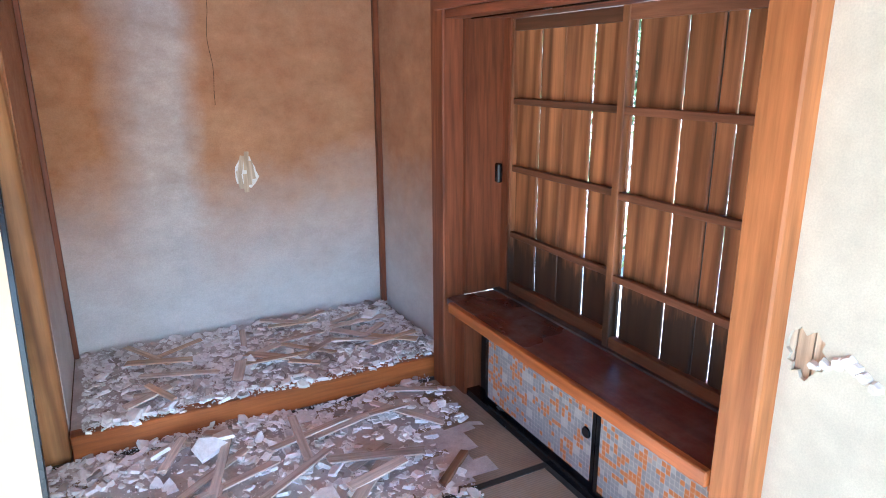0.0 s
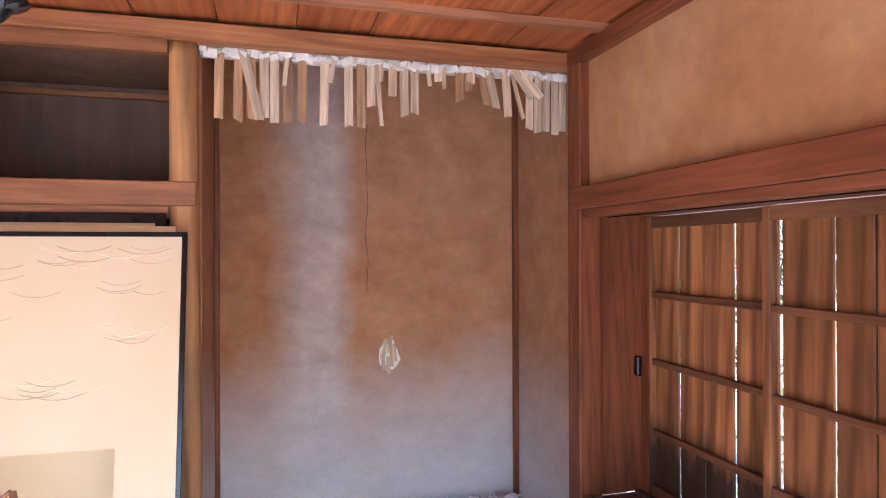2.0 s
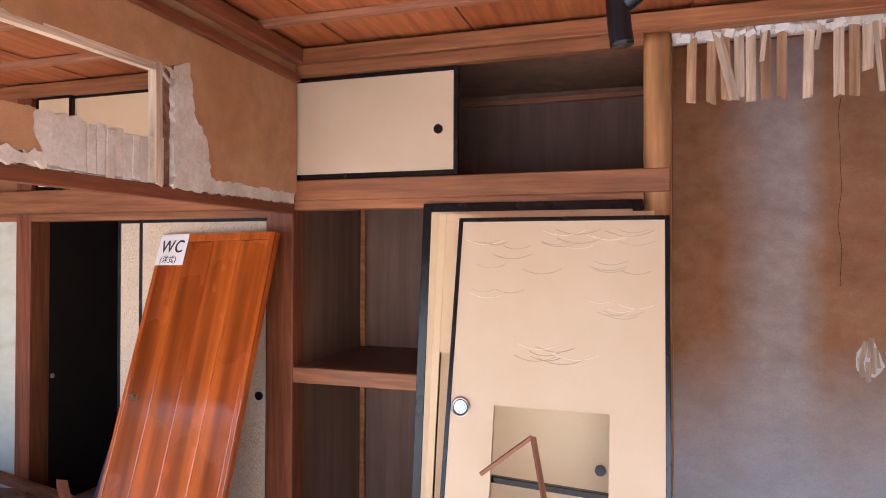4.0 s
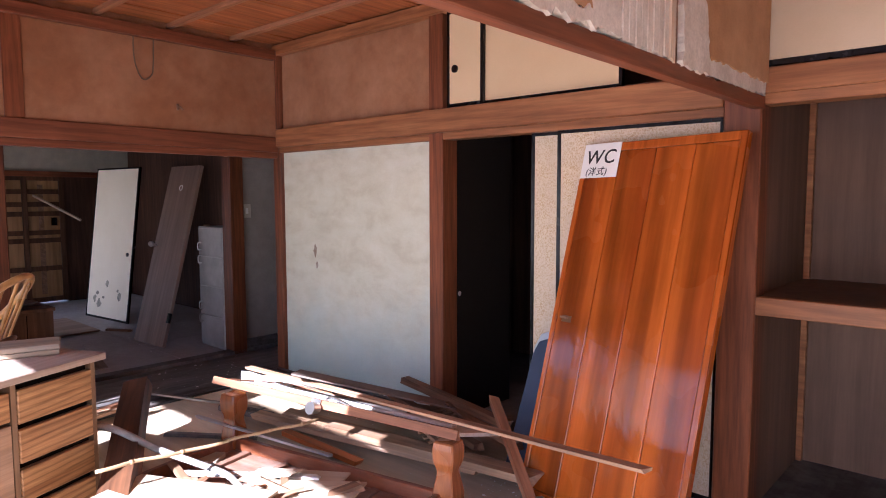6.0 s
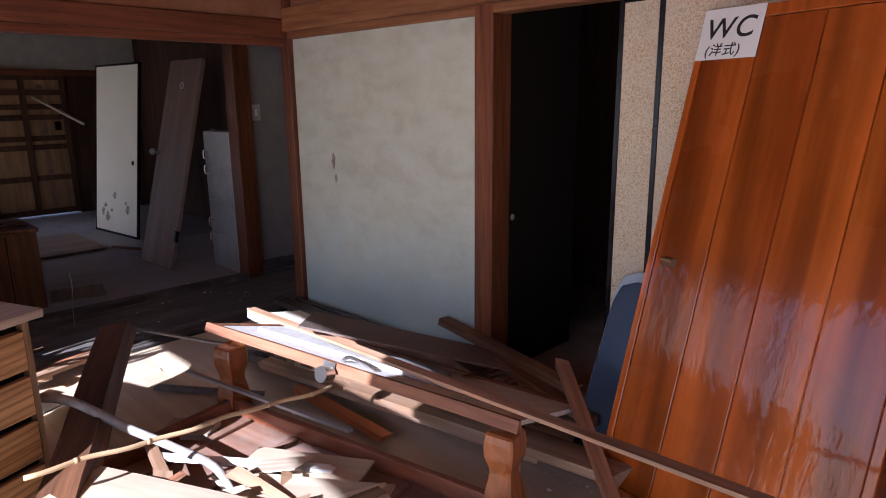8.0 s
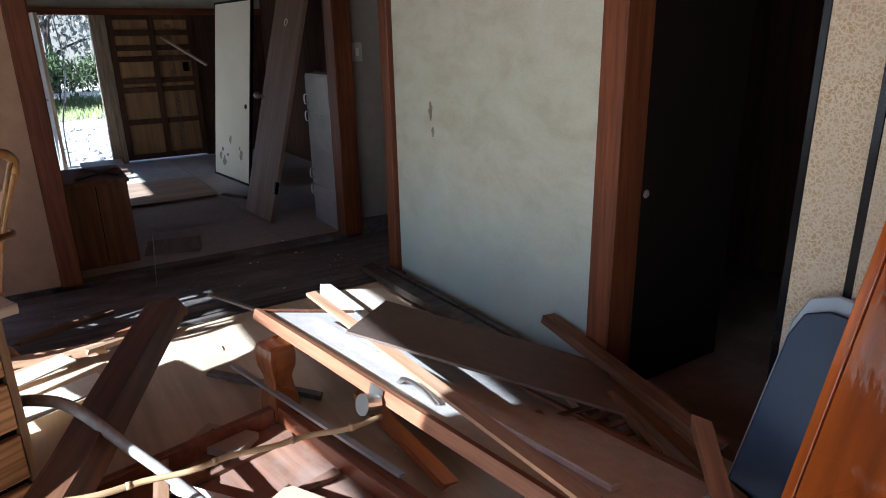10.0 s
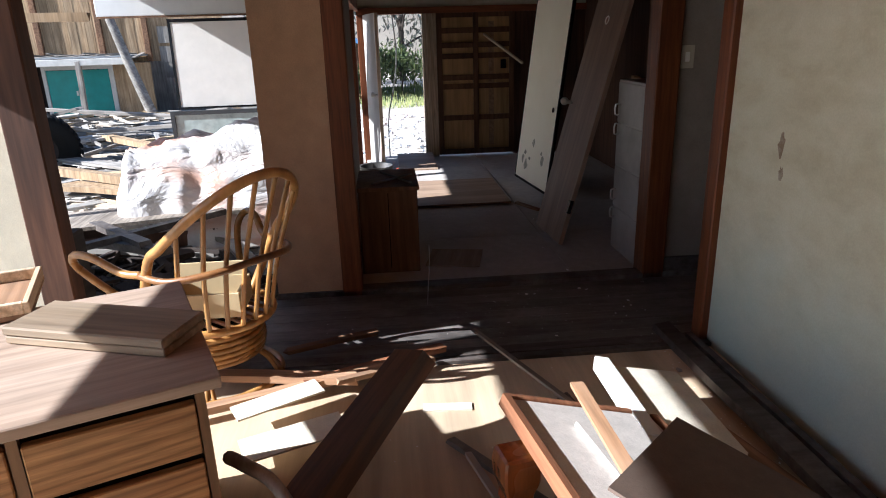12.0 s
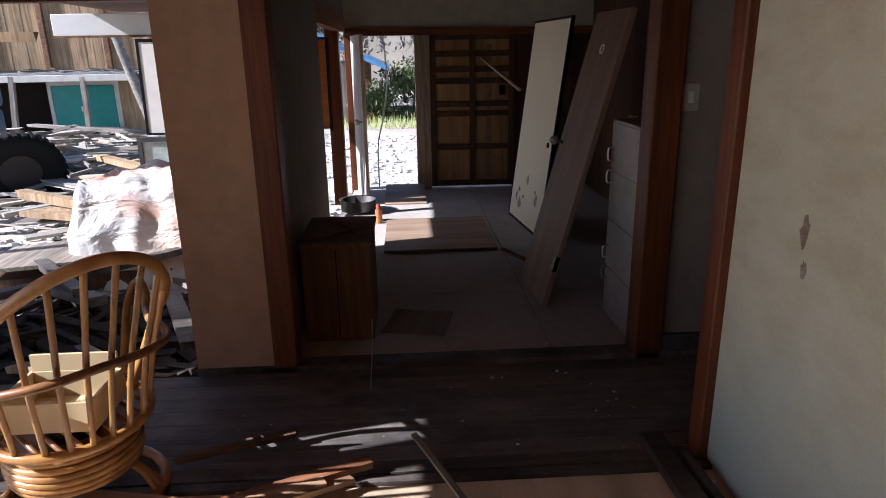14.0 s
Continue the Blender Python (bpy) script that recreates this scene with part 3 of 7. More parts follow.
# unseen south-side beams and plaster, heights and gap set to shape the sun patches
struct("beam_south_middle", "sliding-door head beam along the open south side", "beam", W_BEAM, ((-4.34, 0.41, 1.70), (-1.06, 0.51, 1.81)), bevel=0.005)
struct("wall_south_upper_middle", "brown plaster above the head beam", "wall", P_BROWN, ((-4.34, 0.43, 1.81), (-1.06, 0.49, 2.48)))
struct("veranda_beam", "outer head beam over the open south side", "beam", W_BEAM, ((-4.46, -0.5, 1.766), (-1.06, -0.42, 1.88)), bevel=0.005)
struct("veranda_fascia", "unseen brown plaster above the outer head beam, gapped to pass sun", "wall", P_BROWN, ((-4.46, -0.49, 1.88), (-1.06, -0.43, 2.017)), ((-4.46, -0.49, 2.017), (-3.35, -0.43, 2.72)), ((-1.9, -0.49, 2.017), (-1.06, -0.43, 2.72)))
# out-of-view wall added only to throw shade on the yard
struct("outer_wall_stub", "unseen low wall added to shade the yard", "wall", P_GREY, ((-6.9, -1.15, -0.45), (-5.42, -1.05, 1.6)))
# unseen blocker, placed to cast the shadow band over chair and corridor
struct("shutter_box", "unseen boards added to cast the floor shadow band", "wall", W_DARK, ((-4.05, -0.5, -0.45), (-3.87, -0.43, 2.6)))
# hidden wall added to stop sun entering the corridor from the south
struct("veranda_end", "unseen outer wall added to keep sun off the corridor", "wall", P_CREAM, ((-5.42, -0.5, -0.45), (-4.46, -0.42, 2.7)))

# dark space behind the middle room
struct("back_floor", "dusty floor of the dark back passage", "floor", DUST, ((-4.4, 3.34, -0.1), (-1.1, 5.3, -0.01)))
struct("back_wall", "dark board wall of the back passage", "wall", W_DARK, ((-4.4, 5.0, -0.1), (-1.1, 5.1, 2.6)))
struct("back_ceiling", "dark ceiling of the back passage", "ceiling", W_DARK, ((-5.3, 3.36, 2.5), (-1.1, 5.2, 2.56)))
struct("back_wall_west", "dark board wall of the back passage", "wall", W_DARK, ((-3.55, 3.36, -0.1), (-3.48, 5.0, 2.5)))
struct("back_partition", "dark plaster wall of the back passage", "wall", P_GREY, ((-2.75, 4.45, -0.1), (-2.35, 4.5, 2.5)))
struct("back_post", "dark wooden post in the back passage", "post", W_POST, ((-2.35, 4.2, -0.1), (-2.2, 4.5, 2.5)))
struct("cupboard_floor", "board of the upper cupboard", "shelf", W_CLOSET, ((-2.72, 3.30, 1.84), (-1.14, 4.05, 1.88)))
struct("cupboard_back", "dark back of the upper cupboard", "wall", W_CLOSET, ((-2.72, 3.9, 1.88), (-1.14, 3.95, 2.5)))

# ---- corridor ----
W_CFLOOR = wood("dusty_floor_board", (0.12, 0.103, 0.095), (0.23, 0.207, 0.195), "y", 10, 0.55, 0.4, dirt=0.5, figure=0.1)
cf = struct("corridor_floor", "dark worn corridor floor boards", "floor", DARKNESS, ((-5.2, 0.2, -0.1), (-4.45, 5.0, -0.03)))
for i in range(7):
    part("floor_board", boxes(((-5.2 + i * 0.107, 0.2 + 0.013 * (i * 7 % 5), -0.03), (-5.2 + i * 0.107 + 0.104, 5.0, 0.0))), W_CFLOOR, cf)
struct("corridor_ceiling", "dark board ceiling of the corridor", "ceiling", W_DARK, ((-5.3, 0.2, 2.44), (-4.46, 3.36, 2.48)))
struct("sill_west_room", "dark raised wooden sill", "sill", W_CORR, ((-5.3, 1.5, -0.06), (-5.2, 5.0, 0.03)), bevel=0.004)
struct("wall_panel_west", "pale brown board wall beside the open side", "wall", P_PALE, ((-5.30, 1.2, -0.05), (-5.22, 1.56, 2.44)))
struct("baseboard_panel", "dark wooden base strip", "baseboard", W_CORR, ((-5.22, 1.2, 0.0), (-5.2, 1.56, 0.03)))
struct("post_panel", "reddish brown square post", "post", W_POST, ((-5.33, 1.56, -0.05), (-5.2, 1.67, 2.44)), bevel=0.006)
struct("post_west_room", "dark brown grooved door post", "post", W_POST, ((-5.34, 3.29, -0.05), (-5.2, 3.42, 2.44)), bevel=0.006)
struct("wall_corridor", "grey stained plaster wall of the corridor", "wall", P_GREY, ((-5.32, 3.42, -0.05), (-5.24, 5.0, 2.44)))
struct("baseboard_corridor", "dark wooden baseboard", "baseboard", W_CORR, ((-5.24, 3.42, 0.0), (-5.215, 5.0, 0.11)))
struct("beam_west_room", "dark wooden beam over the doorway", "beam", W_BEAM_Y, ((-5.32, 1.67, 1.72), (-5.22, 3.29, 1.82)))
struct("wall_west_room_upper", "grey plaster above the doorway", "wall", P_GREY, ((-5.31, 1.67, 1.82), (-5.24, 3.29, 2.44)))
struct("corridor_end", "dark board end of the corridor", "wall", W_DARK, ((-5.3, 4.9, -0.05), (-4.4, 5.0, 2.5)))

# ---- west room ----
DUSTY_STRAW = plaster("dusty_straw", (0.46, 0.42, 0.39), (0.56, 0.53, 0.50), rough=0.8, scale=2.4, grit=90, amount=0.8)
fw = struct("floor_west", "dusty subfloor of the far room", "floor", DUST, ((-9.6, 1.55, -0.1), (-5.3, 4.3, -0.052)))
for i in range(5):
    for j in range(2):
        tatami_mat(fw, -5.3 - 0.88 * (i + 1), 1.62 + j * 1.3, -5.3 - 0.88 * i, 1.62 + (j + 1) * 1.3, -0.002, "y", DUSTY_STRAW)
struct("ceiling_west", "dark board ceiling of the far room", "ceiling", W_DARK, ((-9.6, 1.5, 2.4), (-5.3, 4.3, 2.45)))
struct("wall_west_north", "dark board wall of the far room", "wall", W_DARK, ((-9.6, 4.22, -0.05), (-5.3, 4.3, 2.4)))
struct("wall_west_south", "dark stained plaster wall of the far room", "wall", P_GREY, ((-7.2, 1.52, -0.05), (-5.33, 1.62, 2.4)))
struct("post_west_south", "brown post at the broken opening", "post", W_POST, ((-9.1, 1.46, -0.05), (-8.97, 1.59, 2.4)), bevel=0.005)
struct("beam_west_south", "dark beam over the broken opening", "beam", W_BEAM, ((-9.5, 1.54, 1.66), (-7.2, 1.62, 1.8)))
struct("wall_west_south_upper", "pale plaster above the broken opening", "wall", P_GREY, ((-9.5, 1.55, 1.8), (-7.2, 1.61, 2.4)))
struct("wall_far_upper", "pale plaster over the back doorway", "wall", P_CREAM, ((-9.6, 1.6, 1.68), (-9.5, 4.22, 2.4)))
struct("beam_far", "dark beam over the back doorway", "beam", W_BEAM_Y, ((-9.58, 1.6, 1.62), (-9.46, 4.22, 1.69)))
struct("jamb_far", "pale new wooden door jamb in the sun", "post", W_LATH, ((-9.6, 2.33, -0.05), (-9.47, 2.42, 1.62)), ((-9.58, 2.42, -0.05), (-9.5, 2.49, 1.62)), bevel=0.004)
struct("jamb_far_left", "dark wooden door jamb", "post", W_POST, ((-9.6, 1.60, -0.05), (-9.48, 1.72, 1.62)), bevel=0.004)
struct("wall_far", "dark wall beside the back doorway", "wall", W_DARK, ((-9.6, 3.39, -0.05), (-9.5, 4.22, 1.62)))

# ---- outer shell ----
# wood darkened in its colour to stand in for shade beside the house
W_SHADED = wood("shade_dark_wood", (0.028, 0.02, 0.016), (0.085, 0.062, 0.05), "x", 9, 0.8, 0.4)
# both west eaves are unseen, added to limit sun in the far room
struct("roof_slab_west", "unseen underside of the house eave", "roof", W_DARK, ((-9.7, 0.5, 2.46), (-5.3, 1.6, 2.54)))
struct("eave_west", "unseen low eave added to limit sun in the far room", "roof", W_DARK, ((-9.1, -0.45, 1.86), (-6.3, 1.5, 1.94)))
# added out of view to block high sun over the corridor end
struct("corridor_south_upper", "unseen brown plaster added above the corridor end against sun", "wall", P_BROWN, ((-5.3, 0.12, 1.66), (-4.46, 0.2, 2.5)))
struct("corridor_west_lintel", "dark lintel over the open corridor side", "beam", W_BEAM_Y, ((-5.3, 0.2, 1.66), (-5.22, 1.2, 1.78)))
struct("corridor_west_upper", "brown plaster over the open corridor side", "wall", P_BROWN, ((-5.29, 0.2, 1.78), (-5.23, 1.2, 2.44)))
struct("corridor_end_boards", "rough boards added at the corridor end, coloured dark for shade", "wall", W_SHADED, ((-5.3, 0.13, -0.45), (-4.46, 0.19, 0.45)))
struct("roof_slab", "underside of the house roof", "roof", W_DARK, ((-9.7, -0.1, 2.72), (2.9, 5.3, 2.8)))
struct("roof_slab_south", "unseen underside of the house eave", "roof", W_DARK, ((-4.46, -0.19, 2.72), (-1.0, -0.1, 2.8)), ((-1.0, -0.5, 2.72), (2.9, -0.1, 2.8)))
struct("wall_south_upper", "plaster above the open south side", "wall", P_OCHRE, ((-0.94, -0.48, 1.88), (2.45, -0.42, 2.72)))
struct("beam_south", "beam over the open south side", "beam", W_BEAM, ((-0.94, -0.5, 1.766), (2.45, -0.42, 1.88)))
struct("post_south_east", "corner post of the open south side", "post", W_POST, ((2.45, -0.54, -0.05), (2.58, -0.42, 2.5)), bevel=0.006)
struct("post_south_middle", "post of the open south side", "post", W_POST, ((-1.06, -0.54, -0.05), (-0.94, -0.42, 2.5)), bevel=0.006)
# solid near-black block in place of the shaded space below the floors
struct("foundation", "near-black block for the shade under the floors", "foundation", DARKNESS, ((-4.4, -0.42, -0.45), (2.7, 4.2, -0.12)))
struct("outer_wall_north", "outer back wall of the house", "wall", P_GREY, ((-5.3, 5.1, -0.45), (2.7, 5.2, 2.7)))
struct("outer_wall_east_north", "outer wall of the house", "wall", P_GREY, ((2.6, 3.2, -0.45), (2.72, 5.2, 2.7)))


# ---- shuttered window, ledge and low cupboard ----
def shutter(m, width, gaps, label):
    """A wooden storm shutter: y runs along it from 0 to -width, z up; rails on the room side."""
    t = thing("storm_shutter", label, "shutter", m, "storm shutters")
    h = 1.245
    part("stile", boxes(((-0.035, -0.035, 0), (0, 0, h))), W_SHUT, t, bevel=0.003)
    part("stile", boxes(((-0.035, -width, 0), (0, -width + 0.035, h))), W_SHUT, t, bevel=0.003)
    part("top_rail", boxes(((-0.033, -width + 0.035, h - 0.05), (-0.002, -0.035, h))), W_RAIL, t, bevel=0.003)
    part("bottom_rail", boxes(((-0.033, -width + 0.035, 0), (-0.002, -0.035, 0.055))), W_RAIL, t, bevel=0.003)
    for z in (0.275, 0.585, 0.885):
        part("cross_rail", boxes(((-0.033, -width + 0.035, z), (-0.009, -0.035, z + 0.028))), W_RAIL, t, bevel=0.003)
    y = -0.035
    for i, (w, gap) in enumerate(gaps):
        d = 0.004 * (i % 2)
        part("plank", boxes(((-0.010 + d, y - w, 0.02 if gap < 0.006 else 0.05), (0.002 + d, y, h - 0.02))), W_SHUT, t, bevel=0.0045)
        if 0 < gap < 0.004:
            part("cover_strip", boxes(((0.010, y - w - gap - 0.012, 0.03), (0.016, y - w + 0.012, h - 0.03))), W_CORR, t)
        y -= w + gap
    return t


shutter(pose(2.735, 3.0, 0.485), 0.745, ((0.163, 0.0035), (0.163, 0.0035), (0.163, 0.006), (0.166, 0.0)), "brown weathered wooden storm shutter, closed over the window")
shutter(pose(2.705, 2.265, 0.485), 0.75, ((0.012, 0.010), (0.205, 0.008), (0.13, 0.0035), (0.065, 0.007), (0.23, 0.0)), "brown storm shutter with light showing through gaps")
latch = solid("shutter_latch", boxes(((-0.012, -0.02, -0.045), (0.012, 0.02, 0.045))), BLACK, "black iron latch plate on the window side board", "latch", pose(2.665, 3.018, 1.06), bevel=0.006)
ledge = thing("window_ledge", "dusty dark red wooden ledge with an orange front edge", "ledge")
part("board", boxes(((2.40, 1.5, 0.452), (2.80, 3.03, 0.488))), W_LEDGE, ledge, bevel=0.002)
part("front_edge", boxes(((2.372, 1.5, 0.442), (2.40, 2.965, 0.490))), W_FRONT, ledge, "orange lacquered front edge", bevel=0.004)
part("track", boxes(((2.655, 1.5, 0.488), (2.69, 3.03, 0.497))), W_CORR, ledge)
struct("ledge_end", "dark wooden board closing the cupboard side", "panel", W_POST, ((2.46, 2.965, 0.0), (2.58, 3.06, 0.45)))


def mosaic_material():
    """Paper printed with small grey, white and orange squares."""
    m, nt, bsdf = shader("mosaic_paper")
    tc = nt.nodes.new("ShaderNodeTexCoord")
    cols = []
    for s in (52.0, 26.0):
        sc = nt.nodes.new("ShaderNodeVectorMath")
        sc.operation = "SCALE"
        sc.inputs["Scale"].default_value = s
        nt.links.new(tc.outputs["Object"], sc.inputs[0])
        fl_ = nt.nodes.new("ShaderNodeVectorMath")
        fl_.operation = "FLOOR"
        nt.links.new(sc.outputs[0], fl_.inputs[0])
        wn = nt.nodes.new("ShaderNodeTexWhiteNoise")
        nt.links.new(fl_.outputs[0], wn.inputs["Vector"])
        cols.append((wn.outputs["Value"], sc.outputs[0]))
    small = nt.nodes.new("ShaderNodeValToRGB")
    small.color_ramp.interpolation = "CONSTANT"
    for e, (p, c) in zip([small.color_ramp.elements[0], small.color_ramp.elements[1]] + [small.color_ramp.elements.new(q) for q in (0.5, 0.8)],
                         ((0.0, (0.27, 0.25, 0.26)), (0.80, (0.92, 0.86, 0.74)), (0.40, (0.40, 0.37, 0.37)), (0.55, (0.50, 0.17, 0.035)))):
        e.position, e.color = p, (*c, 1)
    nt.links.new(cols[0][0], small.inputs[0])
    large = nt.nodes.new("ShaderNodeValToRGB")
    large.color_ramp.interpolation = "CONSTANT"
    for e, (p, c) in zip([large.color_ramp.elements[0], large.color_ramp.elements[1], large.color_ramp.elements.new(0.6)],
                         ((0.0, (0.30, 0.28, 0.29)), (0.62, (0.48, 0.16, 0.035)), (0.3, (0.44, 0.41, 0.40)))):
        e.position, e.color = p, (*c, 1)
    nt.links.new(cols[1][0], large.inputs[0])
    pick = ramp(nt, cols[1][0], (0.35, (1, 1, 1)), (0.36, (0, 0, 0)))
    c = mix(nt, pick, small.outputs[0], large.outputs[0])
    fr = nt.nodes.new("ShaderNodeVectorMath")
    fr.operation = "FRACTION"
    nt.links.new(cols[0][1], fr.inputs[0])
    sep = nt.nodes.new("ShaderNodeSeparateXYZ")
    nt.links.new(fr.outputs[0], sep.inputs[0])
    mn = nt.nodes.new("ShaderNodeMath")
    mn.operation = "MINIMUM"
    nt.links.new(sep.outputs["Y"], mn.inputs[0])
    nt.links.new(sep.outputs["Z"], mn.inputs[1])
    c = mix(nt, ramp(nt, mn.outputs[0], (0.07, (0.8,) * 3), (0.09, (0, 0, 0))), c, (0.6, 0.55, 0.48))
    nt.links.new(c, bsdf.inputs["Base Color"])
    bsdf.inputs["Roughness"].default_value = 0.55
    return m


MOSAIC = mosaic_material()


def low_door(y0, y1, x, knob_y):
    t = thing("mosaic_sliding_door", "low sliding cupboard door papered with grey and orange mosaic squares", "sliding door", None, "low cupboard doors")
    part("panel", boxes(((x, y0 + 0.018, 0.05), (x + 0.012, y1 - 0.018, 0.425))), MOSAIC, t)
    for lo, hi in (((y0, 0.035), (y0 + 0.018, 0.44)), ((y1 - 0.018, 0.035), (y1, 0.44)), ((y0 + 0.018, 0.035), (y1 - 0.018, 0.05)), ((y0 + 0.018, 0.425), (y1 - 0.018, 0.44))):
        part("frame_strip", boxes(((x - 0.004, lo[0], lo[1]), (x + 0.016, hi[0], hi[1]))), BLACK, t, "black lacquered strip")
    if knob_y:
        bm = bmesh.new()
        bmesh.ops.create_cone(bm, cap_ends=True, segments=20, radius1=0.02, radius2=0.023, depth=0.006, matrix=pose(x - 0.004, knob_y, 0.24, 0, 90, 0))
        part("finger_pull", bm, BLACK, t, "round black finger pull")


low_door(2.07, 2.83, 2.50, 2.12)
low_door(1.46, 2.05, 2.485, 0)
struct("cupboard_track", "dark lacquered track under the low cupboard", "sill", BLACK, ((2.47, 1.45, 0.0), (2.54, 2.96, 0.033)))
# near-black sheet paints the shade behind the low sliding doors
struct("cupboard_inside", "near-black sheet for the shade inside the low cupboard", "panel", DARKNESS, ((2.55, 1.45, 0.0), (2.575, 2.96, 0.45)))

# ---- broken laths over the alcove ----
lintel = bpy.data.objects["wall_north_lintel"]
rnd = random.Random(11)
W_LATH_OLD = wood("old_lath_wood", (0.36, 0.2, 0.1), (0.6, 0.38, 0.21), "x", 18, 0.8, 0.3)
def hanging_lath(u, length, tilt=0.0, old=False, w=0.037, off=0.0):
    """One lath nailed to the lintel; u runs from the left post (0) to the right corner (1)."""
    bm = rough_stick(length + 0.05, w, 0.007, u * 917 + length)
    part("lath", bm, W_LATH_OLD if old else W_LATH_X, lintel, m=pose(0.785 + u * 1.7, 3.272 - off, 2.435) @ pose(0, 0, 0, 0, 90 + tilt, 0) @ pose(0, 0, 0, 90))


for k in range(6):
    hanging_lath(0.862 + 0.0255 * k, 0.226 + 0.012 * (k % 2), 0.4 * (k % 3))
for u, length in ((0.15, 0.225), (0.175, 0.25), (0.3, 0.25), (0.36, 0.25), (0.418, 0.16), (0.475, 0.11), (0.505, 0.2), (0.534, 0.19), (0.44, 0.05), (0.6, 0.035), (0.69, 0.03)):
    hanging_lath(u, length, rnd.uniform(-1.5, 1.5))
for u, length, tilt in ((0.045, 0.24, 1), (0.09, 0.25, 1), (0.118, 0.245, -1), (0.208, 0.25, 0), (0.243, 0.25, 0), (0.392, 0.25, 0), (0.66, 0.11, 0), (0.685, 0.06, 0), (0.722, 0.13, -9)):
    hanging_lath(u, length, tilt, True, off=-0.006)
for u, length, tilt in ((0.098, 0.25, -13), (0.735, 0.15, -14), (0.787, 0.175, -4), (0.81, 0.12, -38), (0.826, 0.12, -42)):
    hanging_lath(u, length, tilt, off=0.012)
for u, length, tilt in ((0.43, 0.245, -5), (0.805, 0.19, -15), (0.567, 0.055, -8), (0.612, 0.065, -3), (0.208, 0.1, 6), (0.325, 0.07, 10)):
    hanging_lath(u, length, tilt, w=0.018, off=0.006)
bm = bmesh.new()
for i in range(60):
    bx = 0.8 + i * 0.0283
    s = rnd.uniform(0.012, 0.03)
    box(bm, (-s, -0.008, -s * 0.6), (s, 0.008, s * 0.6), pose(bx, 3.268, 2.425 - rnd.uniform(0, 0.02), rnd.uniform(-20, 20), rnd.uniform(-30, 30), rnd.uniform(-30, 30)))
part("plaster_crumbs", bm, P_CORE, lintel, "white plaster keys left on the laths")["kind"] = "stuff"

# ---- rubble ----
def chip(bm, rnd, x, y, z, s, flat=0.4):
    """One broken lump of plaster."""
    n = rnd.randint(4, 6)
    m = Matrix.Translation((x, y, z)) @ Euler((rnd.uniform(-0.5, 0.5), rnd.uniform(-0.5, 0.5), rnd.uniform(0, 6.3))).to_matrix().to_4x4()
    lo, hi = [], []
    for i in range(n):
        a = 2 * math.pi * i / n + rnd.uniform(-0.35, 0.35)
        r = s * rnd.uniform(0.55, 1.15)
        lo.append(bm.verts.new(m @ Vector((r * math.cos(a), r * math.sin(a), -s * flat * 0.4))))
        k = rnd.uniform(0.75, 1.0)
        hi.append(bm.verts.new(m @ Vector((r * k * math.cos(a), r * k * math.sin(a), s * flat * rnd.uniform(0.4, 0.7)))))
    bm.faces.new(lo[::-1])
    bm.faces.new(hi)
    for i in range(n):
        bm.faces.new((lo[i], lo[(i + 1) % n], hi[(i + 1) % n], hi[i]))


def rubble_material():
    m, nt, bsdf = shader("plaster_rubble")
    geo = nt.nodes.new("ShaderNodeNewGeometry")
    n = noise_tex(nt, coords(nt, shift=False), 45, 4, 0.7)
    c = ramp(nt, geo.outputs["Random Per Island"], (0.0, (0.3, 0.26, 0.23)), (0.1, (0.5, 0.45, 0.41)), (0.2, (0.76, 0.73, 0.7)), (0.4, (0.88, 0.87, 0.86)), (1.0, (0.93, 0.92, 0.91)))
    c = mix(nt, 0.6, c, ramp(nt, n, (0.3, (0.72,) * 3), (0.7, (1.08,) * 3)), "MULTIPLY")
    nt.links.new(c, bsdf.inputs["Base Color"])
    bsdf.inputs["Roughness"].default_value = 0.95
    bump(nt, bsdf, n, 0.4, 0.004)
    return m


RUBBLE = rubble_material()


def rubble(name, label, count, place, smin, smax, seed):
    rnd = random.Random(seed)
    bm = bmesh.new()
    for _ in range(count):
        x, y, z = place(rnd)
        s = smin + (smax - smin) * rnd.random() ** 12
        chip(bm, rnd, x, y, z + s * 0.15, s)
    return solid(name, bm, RUBBLE, label, "rubble", kind="stuff")


def heap(x, y):
    """Height of the swept-up rubble in the alcove room."""
    return 0.05 * max(0.0, noise.noise(Vector((x * 2.3, y * 2.3, 0.7))) + 0.35)


def in_alcove(rnd):
    x, y = rnd.uniform(0.83, 2.49), 3.2 + 0.86 * rnd.random() ** 0.9
    return x, y, (0.115 if y < 3.27 else 0.10) + heap(x, y) * rnd.random()


def on_floor(rnd):
    while True:
        x, y = rnd.uniform(0.62, 2.36), 3.19 - 1.25 * rnd.random() ** 1.6
        if x > 2.15 and y < 2.75:
            continue
        if rnd.random() < 0.35 + 0.65 * (noise.noise(Vector((x * 2.1, y * 2.1, 3.0))) > -0.12) - max(0, (2.35 - y)) * 0.9 - max(0, (x - 1.9)) * (3.1 - y) * 1.2:
            return x, y, heap(x, y) * rnd.random()


rubble("plaster_rubble", "white and grey plaster rubble over the alcove floor", 17000, in_alcove, 0.0035, 0.036, 21)
rubble("plaster_rubble", "white and grey plaster rubble strewn over the tatami", 15000, on_floor, 0.0035, 0.038, 22)
EARTHY = plaster("earth_dust", (0.50, 0.46, 0.43), (0.74, 0.71, 0.68), amount=0.9, scale=6)


